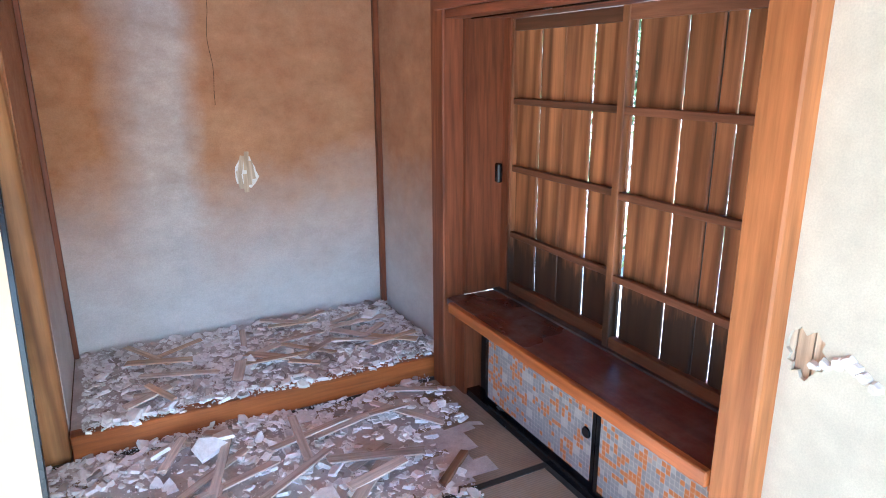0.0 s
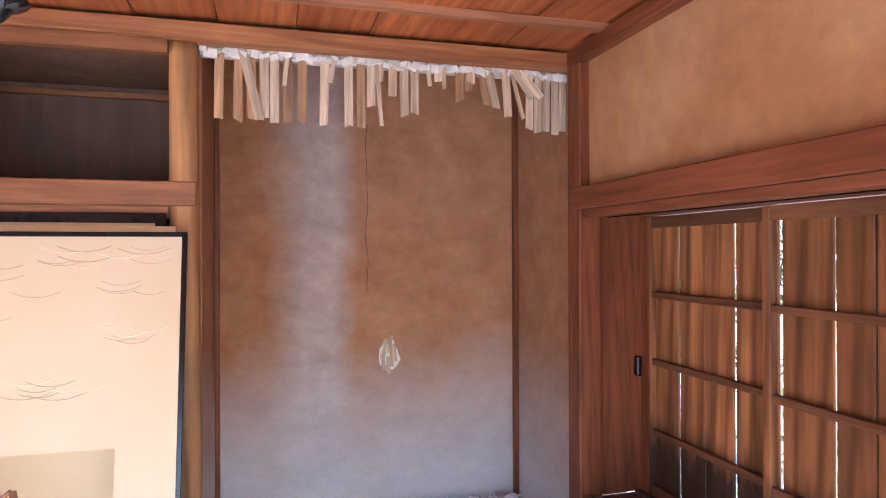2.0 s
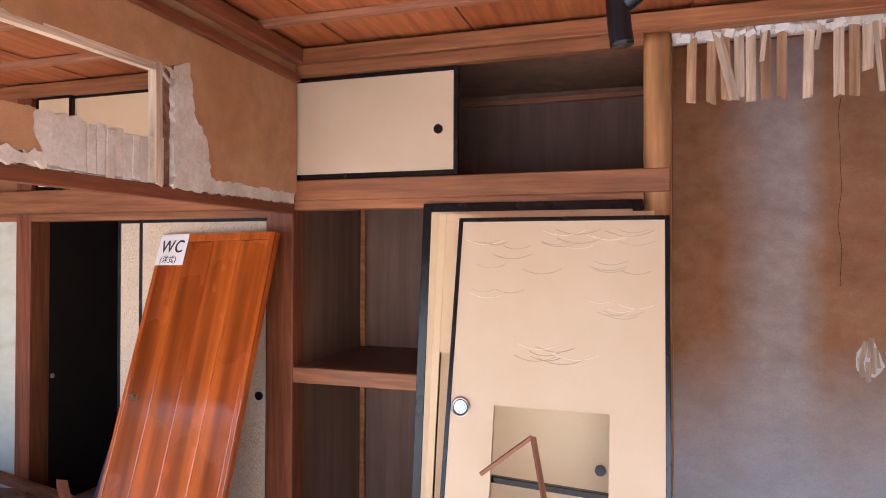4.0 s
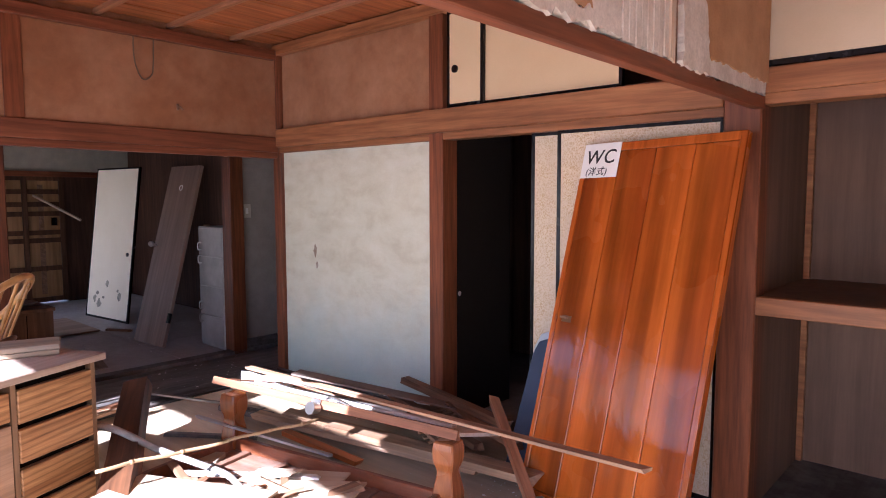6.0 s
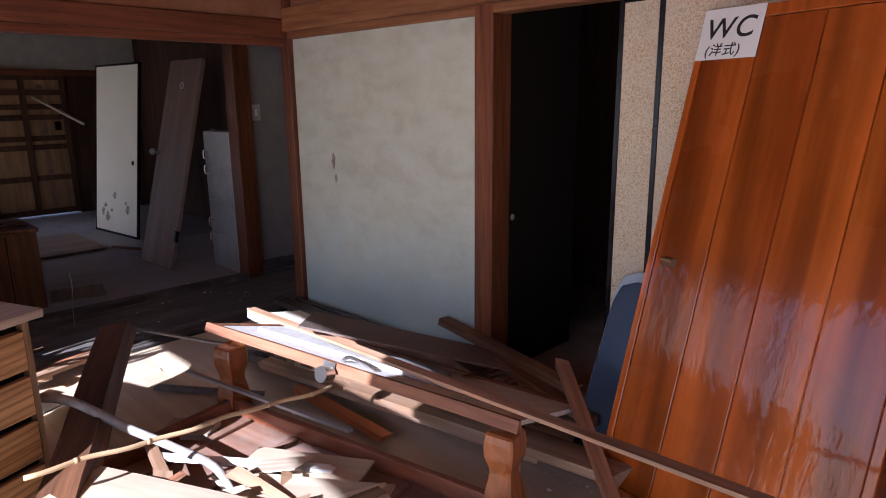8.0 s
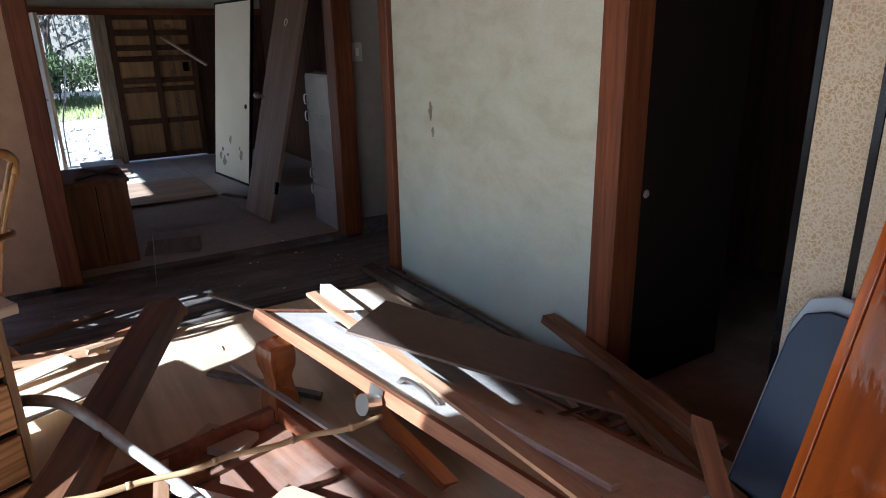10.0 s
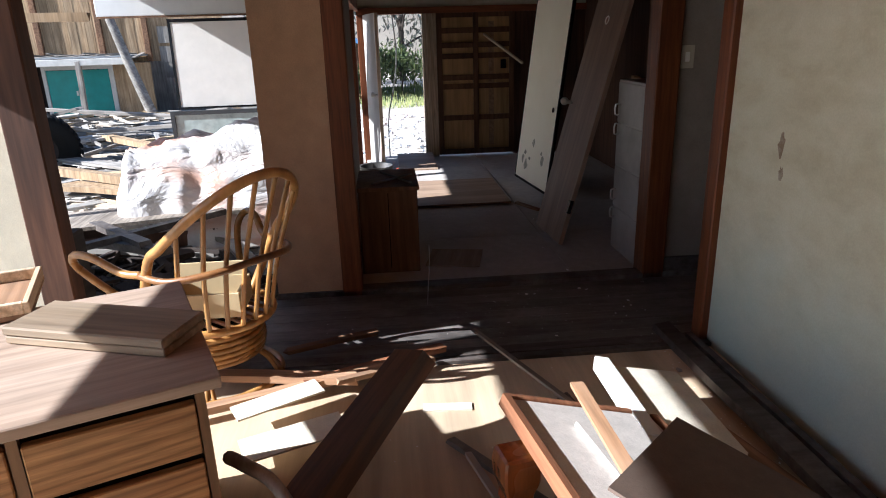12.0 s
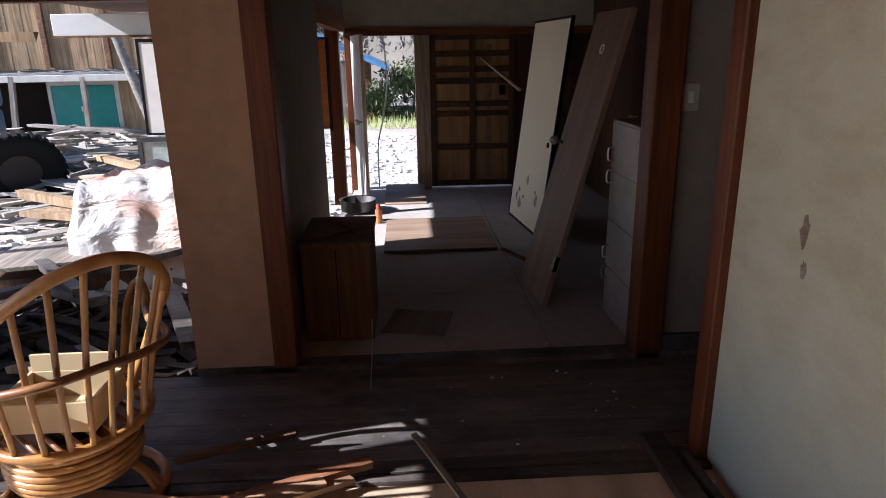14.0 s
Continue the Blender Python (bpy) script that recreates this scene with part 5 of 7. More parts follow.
def shed():
    t = thing("wooden_shed", "old wooden shed with a grey lean-to roof and teal doors", "shed")
    w = part("wall", boxes(((-20.6, -14.0, -0.45), (-20.5, -2.0, 4.2))), W_SHED_GREY, t)
    y, k = -14.0, 0
    rn = random.Random(5)
    while y < -2.0:
        part("board", boxes(((-20.5, y, 0.95), (-20.47 + rn.uniform(0, 0.012), y + 0.20, 4.2))), W_SHED, w)
        y += 0.205
    for z in (1.4, 0.9, 0.5, 0.1):
        part("siding", boxes(((-20.47, -3.6, z), (-20.43, -2.0, z + 0.42))), W_SHED_GREY, w)
    for y in (-8.2, -6.62, -5.1, -3.95):
        part("stud", boxes(((-20.46, y, 0.95), (-20.36, y + 0.14, 4.2))), W_OLD, w, bevel=0.01)
    roof = part("lean_to_roof", boxes(((-20.45, -9.5, 1.10), (-18.9, -3.9, 1.14))), SHEETMETAL, t, m=pose(0, 0, 0, 0, 0, 0))
    for i in range(26):
        y = -9.4 + i * 0.215
        part("roof_batten", rough_stick(1.5, 0.09, 0.03, i + 3), W_GREY_Y, roof, m=pose(-20.42, y, 1.165, rn.uniform(-4, 4), rn.uniform(-3, 3), rn.uniform(-9, 9)))
    part("eave_beam", boxes(((-18.98, -9.5, 0.93), (-18.88, -3.9, 1.09))), PALE_FRAME, t, bevel=0.01)
    for y, lean in ((-8.3, 0), (-6.75, 0.15), (-5.12, 0.05)):
        part("post", rough_stick(1.5, 0.11, 0.11, y), W_GREY_Y, t, "grey weathered post", m=along((-18.93, y - lean, -0.45), (-18.93, y, 1.0))[0])
    for y0, y1 in ((-6.10, -5.36), (-5.35, -4.62)):
        d = part("door", boxes(((-19.42, y0, -0.32), (-19.37, y1, 0.82))), TEAL, t, "teal painted door", bevel=0.004)
        part("handle", boxes(((-19.37, y1 - 0.09 if y0 < -5.5 else y0 + 0.03, 0.2), (-19.34, y1 - 0.05 if y0 < -5.5 else y0 + 0.07, 0.32))), METAL, d)
    for lo, hi in (((-6.20, -0.42), (-6.11, 0.92)), ((-4.61, -0.42), (-4.50, 0.92)), ((-6.11, 0.83), (-4.61, 0.92))):
        part("door_frame", boxes(((-19.44, lo[0], lo[1]), (-19.36, hi[0], hi[1]))), PALE_FRAME, t, bevel=0.005)
    part("side_wall", boxes(((-19.46, -4.50, -0.45), (-19.40, -3.6, 0.95))), W_SHED, t)
    # block and sheet coloured near-black for the shade under the lean-to
    part("dark_store", boxes(((-20.4, -9.5, -0.45), (-19.5, -6.23, 0.9))), DARKNESS, t)
    part("store_back", boxes(((-19.47, -6.23, -0.45), (-19.45, -4.5, 0.93))), DARKNESS, t)
    return t


shed()
bm = bmesh.new()
tube(bm, smooth_pts([(-18.4, -3.35, -0.45), (-18.5, -3.75, 0.8), (-18.6, -4.15, 2.2)], 5), 0.13, 9, taper=0.25)
solid("leaning_log", bm, W_GREY_Y, "pale peeled log propped against a shed", "log", smooth=True)

# demolition debris between the houses
rnd = random.Random(91)
bm = bmesh.new()
for i in range(900):
    x = -7.2 - 12.0 * rnd.random() ** 0.8
    y = rnd.uniform(-1.0 + (x + 8) * 0.55, 1.2) if x > -10 else rnd.uniform(-9, 0.2)
    pile = 0.22 * max(0, noise.noise(Vector((x * 0.4, y * 0.5, 2.0))) + 0.5) * (1.6 if x < -13 else 0.8)
    l, w, h = rnd.uniform(0.2, 1.6), rnd.uniform(0.03, 0.14), rnd.uniform(0.01, 0.05)
    box(bm, (-l / 2, -w / 2, -h / 2), (l / 2, w / 2, h / 2), pose(x, y, -0.43 + pile * rnd.random() + 0.03, rnd.uniform(-15, 15), rnd.uniform(-8, 8), rnd.gauss(90, 35)))
def debris_material():
    m, nt, bsdf = shader("debris_wood")
    geo = nt.nodes.new("ShaderNodeNewGeometry")
    n = noise_tex(nt, coords(nt, shift=False), 9, 5, 0.7)
    c = ramp(nt, geo.outputs["Random Per Island"], (0.0, (0.12, 0.1, 0.085)), (0.3, (0.3, 0.28, 0.25)), (0.7, (0.46, 0.43, 0.39)), (0.88, (0.5, 0.36, 0.2)), (1.0, (0.6, 0.58, 0.55)))
    c = mix(nt, 0.6, c, ramp(nt, n, (0.3, (0.65,) * 3), (0.7, (1.1,) * 3)), "MULTIPLY")
    nt.links.new(c, bsdf.inputs["Base Color"])
    bsdf.inputs["Roughness"].default_value = 0.9
    return m


DEBRIS = debris_material()
solid("wood_debris", bm, DEBRIS, "grey broken planks strewn over the yard", "debris", kind="stuff")
bm = bmesh.new()
for i in range(2600):
    x = -5.4 - 13 * rnd.random() ** 0.9
    y = rnd.uniform(-7, 1.1) if x < -8 else rnd.uniform(-1.5, 1.1)
    if rnd.random() < 0.25:
        x, y = rnd.uniform(-18, -9.6), rnd.uniform(1.0, 4.5)
    if x > -7.4:
        continue
    chip(bm, rnd, x, y, -0.44, rnd.uniform(0.015, 0.09) * (1 if x < -8 else 0.7), 0.5)
solid("yard_rubble", bm, RUBBLE, "pale stones and plaster lumps over the yard", "rubble", kind="stuff")
for p, q, w, h, mat, lab in (((-15.5, -4.9, 0.0), (-12.6, -1.6, -0.2), 0.16, 0.09, W_SHED, "long orange-tan beam lying on debris"),
                             ((-14.0, -3.4, -0.1), (-13.5, -1.3, 0.05), 0.1, 0.06, W_GREY_Y, "grey beam lying on debris"),
                             ((-16.5, -5.2, 0.15), (-15.8, -2.0, -0.05), 0.2, 0.05, W_GREY_Y, "grey board lying on debris"),
                             ((-15.0, -5.6, -0.2), (-14.6, -3.5, 0.3), 0.14, 0.05, W_GREY_Y, "grey board sticking out of debris"),
                             ((-12.2, -2.9, -0.25), (-10.6, -0.6, -0.3), 0.25, 0.04, W_GREY_Y, "grey board lying on the ground"),
                             ((-9.9, -1.9, -0.22), (-9.3, -0.4, -0.25), 0.3, 0.06, W_SHED, "tan board lying on the ground"),
                             ((-10.4, -2.3, -0.1), (-9.6, -1.0, -0.15), 0.12, 0.1, W_SHED, "tan beam lying on the ground"),
                             ((-6.9, -0.35, -0.1), (-6.4, 0.25, -0.05), 0.1, 0.06, W_CORR, "dark beam end lying beside the house"),
                             ((-7.4, -0.6, -0.08), (-6.5, 0.1, -0.02), 0.09, 0.05, W_CORR, "dark beam lying beside the house"),
                             ((-6.6, -0.5, -0.06), (-7.3, 0.5, 0.0), 0.08, 0.05, W_CORR, "dark beam lying beside the house"),
                             ((-6.2, 0.2, -0.3), (-5.5, 0.7, -0.1), 0.07, 0.07, W_GREY_Y, "grey rail leaning under the floor"),
                             ((-6.0, -0.1, -0.3), (-5.45, 0.45, -0.05), 0.09, 0.04, W_SHED, "tan board under the floor"),
                             ((-5.9, 0.55, -0.35), (-5.45, 1.0, -0.15), 0.05, 0.05, W_OLD, "brown stick under the floor"),
                             ((-6.3, 0.75, 0.03), (-5.5, 1.1, 0.02), 0.1, 0.03, W_CORR, "dark board beside the house")):
    lumber_pose, l = along(p, q)
    solid("yard_beam", rough_stick(l, w, h, l * 371), mat, lab, "beam", lumber_pose, "yard beams")
deck = solid("fallen_panel", boxes(((0, 0, 0), (0.85, 1.75, 0.03))), W_GREY, "grey fallen panel lying beside the house", "panel", pose(-8.05, -1.15, -0.15, 2, -3, 6))
solid("panel_support", boxes(((0, 0, 0), (0.6, 1.5, 0.25))), W_DARK, "stacked dark boards under a panel", "board stack", pose(-7.95, -1.05, -0.45, 0, 0, 6))
rnd = random.Random(58)
bm = bmesh.new()
for i in range(260):
    x, y = rnd.uniform(-7.3, -5.5), rnd.uniform(-0.8, 1.1)
    l, w, h = rnd.uniform(0.1, 0.7), rnd.uniform(0.03, 0.1), rnd.uniform(0.01, 0.06)
    box(bm, (-l / 2, -w / 2, -h / 2), (l / 2, w / 2, h / 2), pose(x, y, -0.41 + 0.12 * rnd.random() ** 2, rnd.uniform(-20, 20), rnd.uniform(-18, 18), rnd.uniform(0, 180)))
# the dark colour paints the shade that lies over this strip of yard
solid("dark_debris", bm, W_SHADED, "boards and sticks strewn beside the house, coloured dark for shade", "debris", kind="stuff")

# white tarpaulin heap
def tarp_material():
    m, nt, bsdf = shader("tarpaulin")
    n = noise_tex(nt, coords(nt, (1, 0.5, 1.6)), 1.6, 3, 0.5, 0.6)
    # orange patches; the pinkish-brown tones also paint shading of the folds
    c = ramp(nt, n, (0.36, (0.55, 0.28, 0.17)), (0.45, (0.64, 0.47, 0.40)), (0.56, (0.66, 0.64, 0.63)))
    nt.links.new(c, bsdf.inputs["Base Color"])
    bsdf.inputs["Roughness"].default_value = 0.4
    bump(nt, bsdf, noise_tex(nt, coords(nt, (1, 0.4, 1)), 5, 4, 0.5, 1.0), 0.7, 0.12)
    return m


bm = bmesh.new()
nx, ny = 34, 60
g = []
for i in range(nx + 1):
    row = []
    for j in range(ny + 1):
        u, v = i / nx, j / ny
        ridge = math.sin(math.pi * min(1, u * 1.06)) ** 0.45 * min(1, min(v, 1 - v) * 9) ** 0.6
        x, y = -8.35 + 0.95 * u, -0.56 + 1.75 * v
        f = noise.fractal(Vector((x * 2.2, y * 1.6, 4.0)), 1.0, 2.0, 5)
        z = -0.42 + ridge * (0.92 + 0.22 * f + 0.14 * v + 0.06 * abs(noise.noise(Vector((x * 7, y * 4, 1)))))
        row.append(bm.verts.new((x + 0.06 * noise.noise(Vector((y * 5, z * 5, 0))), y + 0.05 * noise.noise(Vector((x * 5, z * 6, 3))), z)))
    g.append(row)
for i in range(nx):
    for j in range(ny):
        bm.faces.new((g[i][j], g[i + 1][j], g[i + 1][j + 1], g[i][j + 1]))
solid("tarpaulin", bm, tarp_material(), "crumpled white and orange tarpaulin over a heap", "tarpaulin", smooth=True)
bm = bmesh.new()
bmesh.ops.create_icosphere(bm, subdivisions=4, radius=0.25)
for v in bm.verts:
    v.co *= 1 + 0.5 * noise.fractal(v.co * 6.0, 0.9, 2.0, 5)
    v.co.z = max(v.co.z * 0.8, -0.3)
solid("plastic_sack", bm, plain("grey_plastic", (0.30, 0.28, 0.26), 0.3, vary=0.4, scale=4), "crumpled grey plastic sack on the ground", "sack", pose(-8.9, -2.25, -0.25), smooth=True)

# doors and panes leaning outside
wp = thing("white_door_panel", "white flush door in a black frame, standing outside", "door", pose(-8.72, -0.13, 0.74, 0, 0, 90) @ pose(0, 0, 0, -3))
part("panel", boxes(((0.025, 0, 0.02), (0.83, 0.03, 0.84))), plain("white_door_face", (0.72, 0.69, 0.64), 0.5, vary=0.08), wp)
for lo, hi in (((0, 0), (0.025, 0.87)), ((0.83, 0), (0.855, 0.87)), ((0.025, 0), (0.83, 0.02)), ((0.025, 0.84), (0.83, 0.87))):
    part("frame_strip", boxes(((lo[0], -0.005, lo[1]), (hi[0], 0.035, hi[1]))), BLACK, wp, "black frame strip")
bp = thing("brown_door_panel", "orange-brown sliding door in a black frame, standing outside", "door", pose(-8.7, 0.93, 0.74, 0, 0, 90) @ pose(0, 0, 0, -3))
part("panel", boxes(((0.02, 0, 0.02), (0.66, 0.025, 0.84))), W_KAMACHI, bp)
for lo, hi in (((0, 0), (0.02, 0.86)), ((0.66, 0), (0.69, 0.86)), ((0.02, 0.84), (0.66, 0.86))):
    part("frame_strip", boxes(((lo[0], -0.005, lo[1]), (hi[0], 0.03, hi[1]))), BLACK, bp, "black frame strip")
gp = thing("glass_door", "frosted glass door in a dark frame, standing on its side outside", "glass door", pose(-8.62, -0.19, -0.45, 0, 0, 90))
FROST = plain("frosted_glass", (0.42, 0.5, 0.48), 0.18, vary=0.25, scale=14)
part("pane", boxes(((0.04, 0, 0.05), (1.66, 0.008, 1.14))), FROST, gp, "frosted greenish pane")
for lo, hi in (((0, 0), (0.04, 1.18)), ((1.66, 0), (1.70, 1.18)), ((0.04, 0), (1.66, 0.05)), ((0.04, 1.14), (1.66, 1.18))):
    part("frame_strip", boxes(((lo[0], -0.015, lo[1]), (hi[0], 0.025, hi[1]))), plain("dark_steel", (0.07, 0.075, 0.08), 0.4, 0.5), gp)
fas = thing("eave_board", "white painted eave board with a rusty lower edge", "eave", pose(-8.3, -0.6, 1.61))
part("board", boxes(((0, 0, 0.015), (0.04, 2.15, 0.19))), plain("white_eave_paint", (0.72, 0.72, 0.7), 0.5, vary=0.06), fas, bevel=0.004)
part("lower_edge", boxes(((-0.01, 0, 0), (0.05, 2.15, 0.015))), W_OLD, fas)
solid("eave_post", boxes(((-8.3, 1.44, -0.45), (-8.22, 1.52, 1.61))), W_OLD, "brown post carrying an eave board", "post", bevel=0.004)
yb = solid("yard_post", boxes(((-7.66, -2.6, -0.45), (-7.54, -2.48, 1.6))), W_OLD, "brown house post still standing in the yard", "post", bevel=0.005)
m, l = along((-7.6, -2.6, 1.64), (-7.6, -0.42, 1.60))
solid("yard_beam", rough_stick(l, 0.09, 0.07, 4), W_SHED, "tan beam end sticking out over the yard", "beam", m, "yard beams")

# tyre-shaped ring standing in for the excavator's dark crawler track
ty = thing("old_tyre", "black ring shape standing in for an excavator crawler track", "tyre", pose(-12.0, -3.15, -0.10, 0, 14, 35))
bm = bmesh.new()
R, r = 0.42, 0.17
rings = []
for i in range(40):
    a = 2 * math.pi * i / 40
    rings.append([bm.verts.new(((0.8 * r) * math.sin(b), (R + r * math.cos(b)) * math.cos(a), (R + r * math.cos(b)) * math.sin(a))) for b in np.linspace(0, 2 * math.pi, 12, endpoint=False)])
for i in range(40):
    p_, q_ = rings[i], rings[(i + 1) % 40]
    for k in range(12):
        bm.faces.new((p_[k], p_[(k + 1) % 12], q_[(k + 1) % 12], q_[k]))
RUBBER = plain("black_rubber", (0.012, 0.0115, 0.011), 0.9, spec=0.2)
ring_body = part("carcass", bm, RUBBER, ty, smooth=True)
bm = bmesh.new()
bmesh.ops.create_cone(bm, cap_ends=True, segments=28, radius1=0.31, radius2=0.29, depth=0.1, matrix=pose(0, 0, 0, 0, 90, 0))
part("wheel_disc", bm, plain("filler_black", (0.035, 0.028, 0.025), 0.8), ty, "dark disc filling the ring")
for i in range(34):
    part("tread_block", boxes(((-0.13, -0.025, 0.565), (0.13, 0.025, 0.592))), RUBBER, ring_body, m=pose(0, 0, 0, 360 / 34 * i))

# excavators
CAB_GLASS = plain("cab_glass", (0.03, 0.045, 0.055), 0.08, vary=0.1)
def excavator(m, paint, label):
    t = thing("excavator", label, "excavator", m)
    for s in (-1, 1):
        tr = part("track", boxes(((-1.0, s * 0.62 - 0.18, 0.0), (1.0, s * 0.62 + 0.18, 0.45))), RUBBER, t, "black crawler track", bevel=0.12)
        for i in range(5):
            bm = bmesh.new()
            bmesh.ops.create_cone(bm, cap_ends=True, segments=14, radius1=0.13, radius2=0.13, depth=0.4, matrix=pose(-0.72 + i * 0.36, s * 0.62, 0.2, 90))
            part("roller", bm, BLACK, tr)
    part("upper_body", boxes(((-1.0, -0.75, 0.55), (0.3, 0.75, 1.15))), paint, t, bevel=0.08)
    part("turntable", boxes(((-0.4, -0.4, 0.42), (0.4, 0.4, 0.56))), BLACK, t)
    cabx = part("cab_floor", boxes(((-0.35, -0.72, 1.15), (0.55, 0.12, 1.2))), paint, t, bevel=0.02)
    part("cab_roof", boxes(((-0.35, -0.72, 2.3), (0.55, 0.12, 2.38))), paint, t, bevel=0.02)
    for x in (-0.33, 0.48):
        for y in (-0.7, 0.06):
            part("cab_pillar", boxes(((x, y, 1.2), (x + 0.05, y + 0.05, 2.3))), BLACK, cabx)
    part("seat", boxes(((-0.2, -0.5, 1.2), (0.2, -0.1, 1.6))), BLACK, t, bevel=0.05)
    for lo, hi in (((-0.35, -0.73, 1.2), (0.55, -0.70, 1.66)), ((-0.35, 0.10, 1.2), (0.55, 0.13, 1.66)), ((-0.36, -0.70, 1.2), (-0.33, 0.10, 1.66))):
        part("cab_panel", boxes((lo, hi)), paint, cabx, bevel=0.01)
    for lo, hi in (((-0.30, -0.715, 1.66), (0.48, -0.705, 2.28)), ((-0.30, 0.105, 1.66), (0.48, 0.115, 2.28)), ((0.515, -0.65, 1.3), (0.525, 0.05, 2.28))):
        part("cab_window", boxes((lo, hi)), CAB_GLASS, cabx, "dark cab window")
    bm = bmesh.new()
    tube(bm, smooth_pts([(0.5, 0.35, 0.9), (1.2, 0.35, 2.0), (2.0, 0.35, 2.5), (2.9, 0.35, 2.3)], 5), 0.13, 6)
    part("boom", bm, paint, t)
    bm = bmesh.new()
    tube(bm, [(2.9, 0.35, 2.35), (3.15, 0.35, 1.4), (3.2, 0.35, 0.75)], 0.10, 6)
    part("arm", bm, paint, t)
    bm = bmesh.new()
    tube(bm, [(1.5, 0.35, 2.5), (2.9, 0.35, 2.65)], 0.05, 8)
    part("cylinder", bm, METAL, t)
    part("bucket", boxes(((2.9, 0.05, 0.15), (3.4, 0.65, 0.75))), BLACK, t, "dark steel bucket", bevel=0.12)
    part("blade", boxes(((1.15, -0.75, 0.05), (1.25, 0.75, 0.4))), paint, t, bevel=0.02)
    for y in (-0.4, 0.25):
        part("blade_arm", boxes(((0.5, y, 0.15), (1.15, y + 0.15, 0.3))), paint, t)
    return t


excavator(pose(-13.6, -5.0, -0.45, 0, 0, 200), plain("blue_machine_paint", (0.012, 0.05, 0.16), 0.35, vary=0.25), "blue excavator standing among demolition debris")
excavator(pose(-17.6, 4.6, -0.45, 0, 0, 25), plain("orange_machine_paint", (0.55, 0.14, 0.04), 0.4, vary=0.25), "orange mini excavator parked on the yard")

# neighbour's blue roof seen through the back doorway
nb = thing("neighbour_house", "neighbouring house with a bright blue roof edge", "house")
part("wall", boxes(((-27.0, -1.6, -0.45), (-22.2, 1.3, 1.25))), W_SHED_GREY, nb)
part("roof", boxes(((-3.6, -1.85, 0.0), (3.6, 1.85, 0.1))), plain("blue_roof_metal", (0.12, 0.33, 0.62), 0.35, 0.2), nb, "blue metal roof", m=pose(-24.6, 0.45, 1.75, -24, 0, 0))
part("post", boxes(((-22.4, 1.45, -0.45), (-22.2, 1.65, 1.3))), W_OLD, nb)
bm = bmesh.new()
tube(bm, smooth_pts([(-9.58, 2.12, 1.63), (-9.6, 2.15, 1.2), (-9.6, 2.1, 0.8), (-9.6, 2.02, 0.4), (-9.6, 2.03, -0.44)], 5), 0.008, 6)
solid("white_rope", bm, PALE_FRAME, "white cord hanging beside the doorway", "rope", smooth=True)


# greenery
def leaf_material(name, a, b):
    m, nt, bsdf = shader(name)
    geo = nt.nodes.new("ShaderNodeNewGeometry")
    c = ramp(nt, geo.outputs["Random Per Island"], (0.0, a), (1.0, b))
    nt.links.new(c, bsdf.inputs["Base Color"])
    bsdf.inputs["Roughness"].default_value = 0.6
    return m


LEAF = leaf_material("leaves", (0.03, 0.055, 0.015), (0.14, 0.17, 0.05))
LEAF_GREY = leaf_material("dry_leaves", (0.11, 0.11, 0.085), (0.3, 0.3, 0.25))
BARK = wood("bark", (0.06, 0.045, 0.035), (0.15, 0.12, 0.1), "z", 9, 0.95, 0.3)


def plant(name, label, x, y, h, spread, count, mat, seed, leaf=0.09, trunk=0.09):
    rn = random.Random(seed)
    t = thing(name, label, name.replace("_", " "), pose(x, y, -0.45))
    bm = bmesh.new()
    tips = []
    tube(bm, smooth_pts([(0, 0, 0), (0.05 * h * 0.3, 0, h * 0.35), (-0.03, 0.04, h * 0.75)], 4), trunk, 8, taper=0.6)
    for i in range(9):
        a, z0 = rn.uniform(0, 6.3), h * rn.uniform(0.2, 0.65)
        p0, p1 = Vector((0, 0, z0)), Vector((spread * rn.uniform(0.4, 0.9) * math.cos(a), spread * rn.uniform(0.4, 0.9) * math.sin(a), min(h, z0 + h * rn.uniform(0.1, 0.4))))
        tube(bm, smooth_pts([p0, p0.lerp(p1, 0.5) + Vector((0, 0, 0.1)), p1], 3), trunk * 0.4, 5, taper=0.7)
        tips += [p1, p0.lerp(p1, 0.7)]
    part("trunk", bm, BARK, t)
    bm = bmesh.new()
    tips.append(Vector((0, 0, h * 0.9)))
    for _ in range(count):
        c = rn.choice(tips)
        k = spread * 0.42
        p = c + Vector((rn.gauss(0, k * 0.6), rn.gauss(0, k * 0.6), rn.gauss(0, k * 0.5)))
        if p.z < 0.05:
            continue
        q = Euler((rn.uniform(0, 6), rn.uniform(0, 6), rn.uniform(0, 6))).to_matrix()
        s = leaf * rn.uniform(0.5, 1.2)
        bm.faces.new([bm.verts.new(p + q @ Vector(v)) for v in ((-s, 0, 0), (0, -s * 0.4, 0.02), (s, 0, 0), (0, s * 0.4, 0.02))])
    part("crown", bm, mat, t, "many small leaves")
    return t


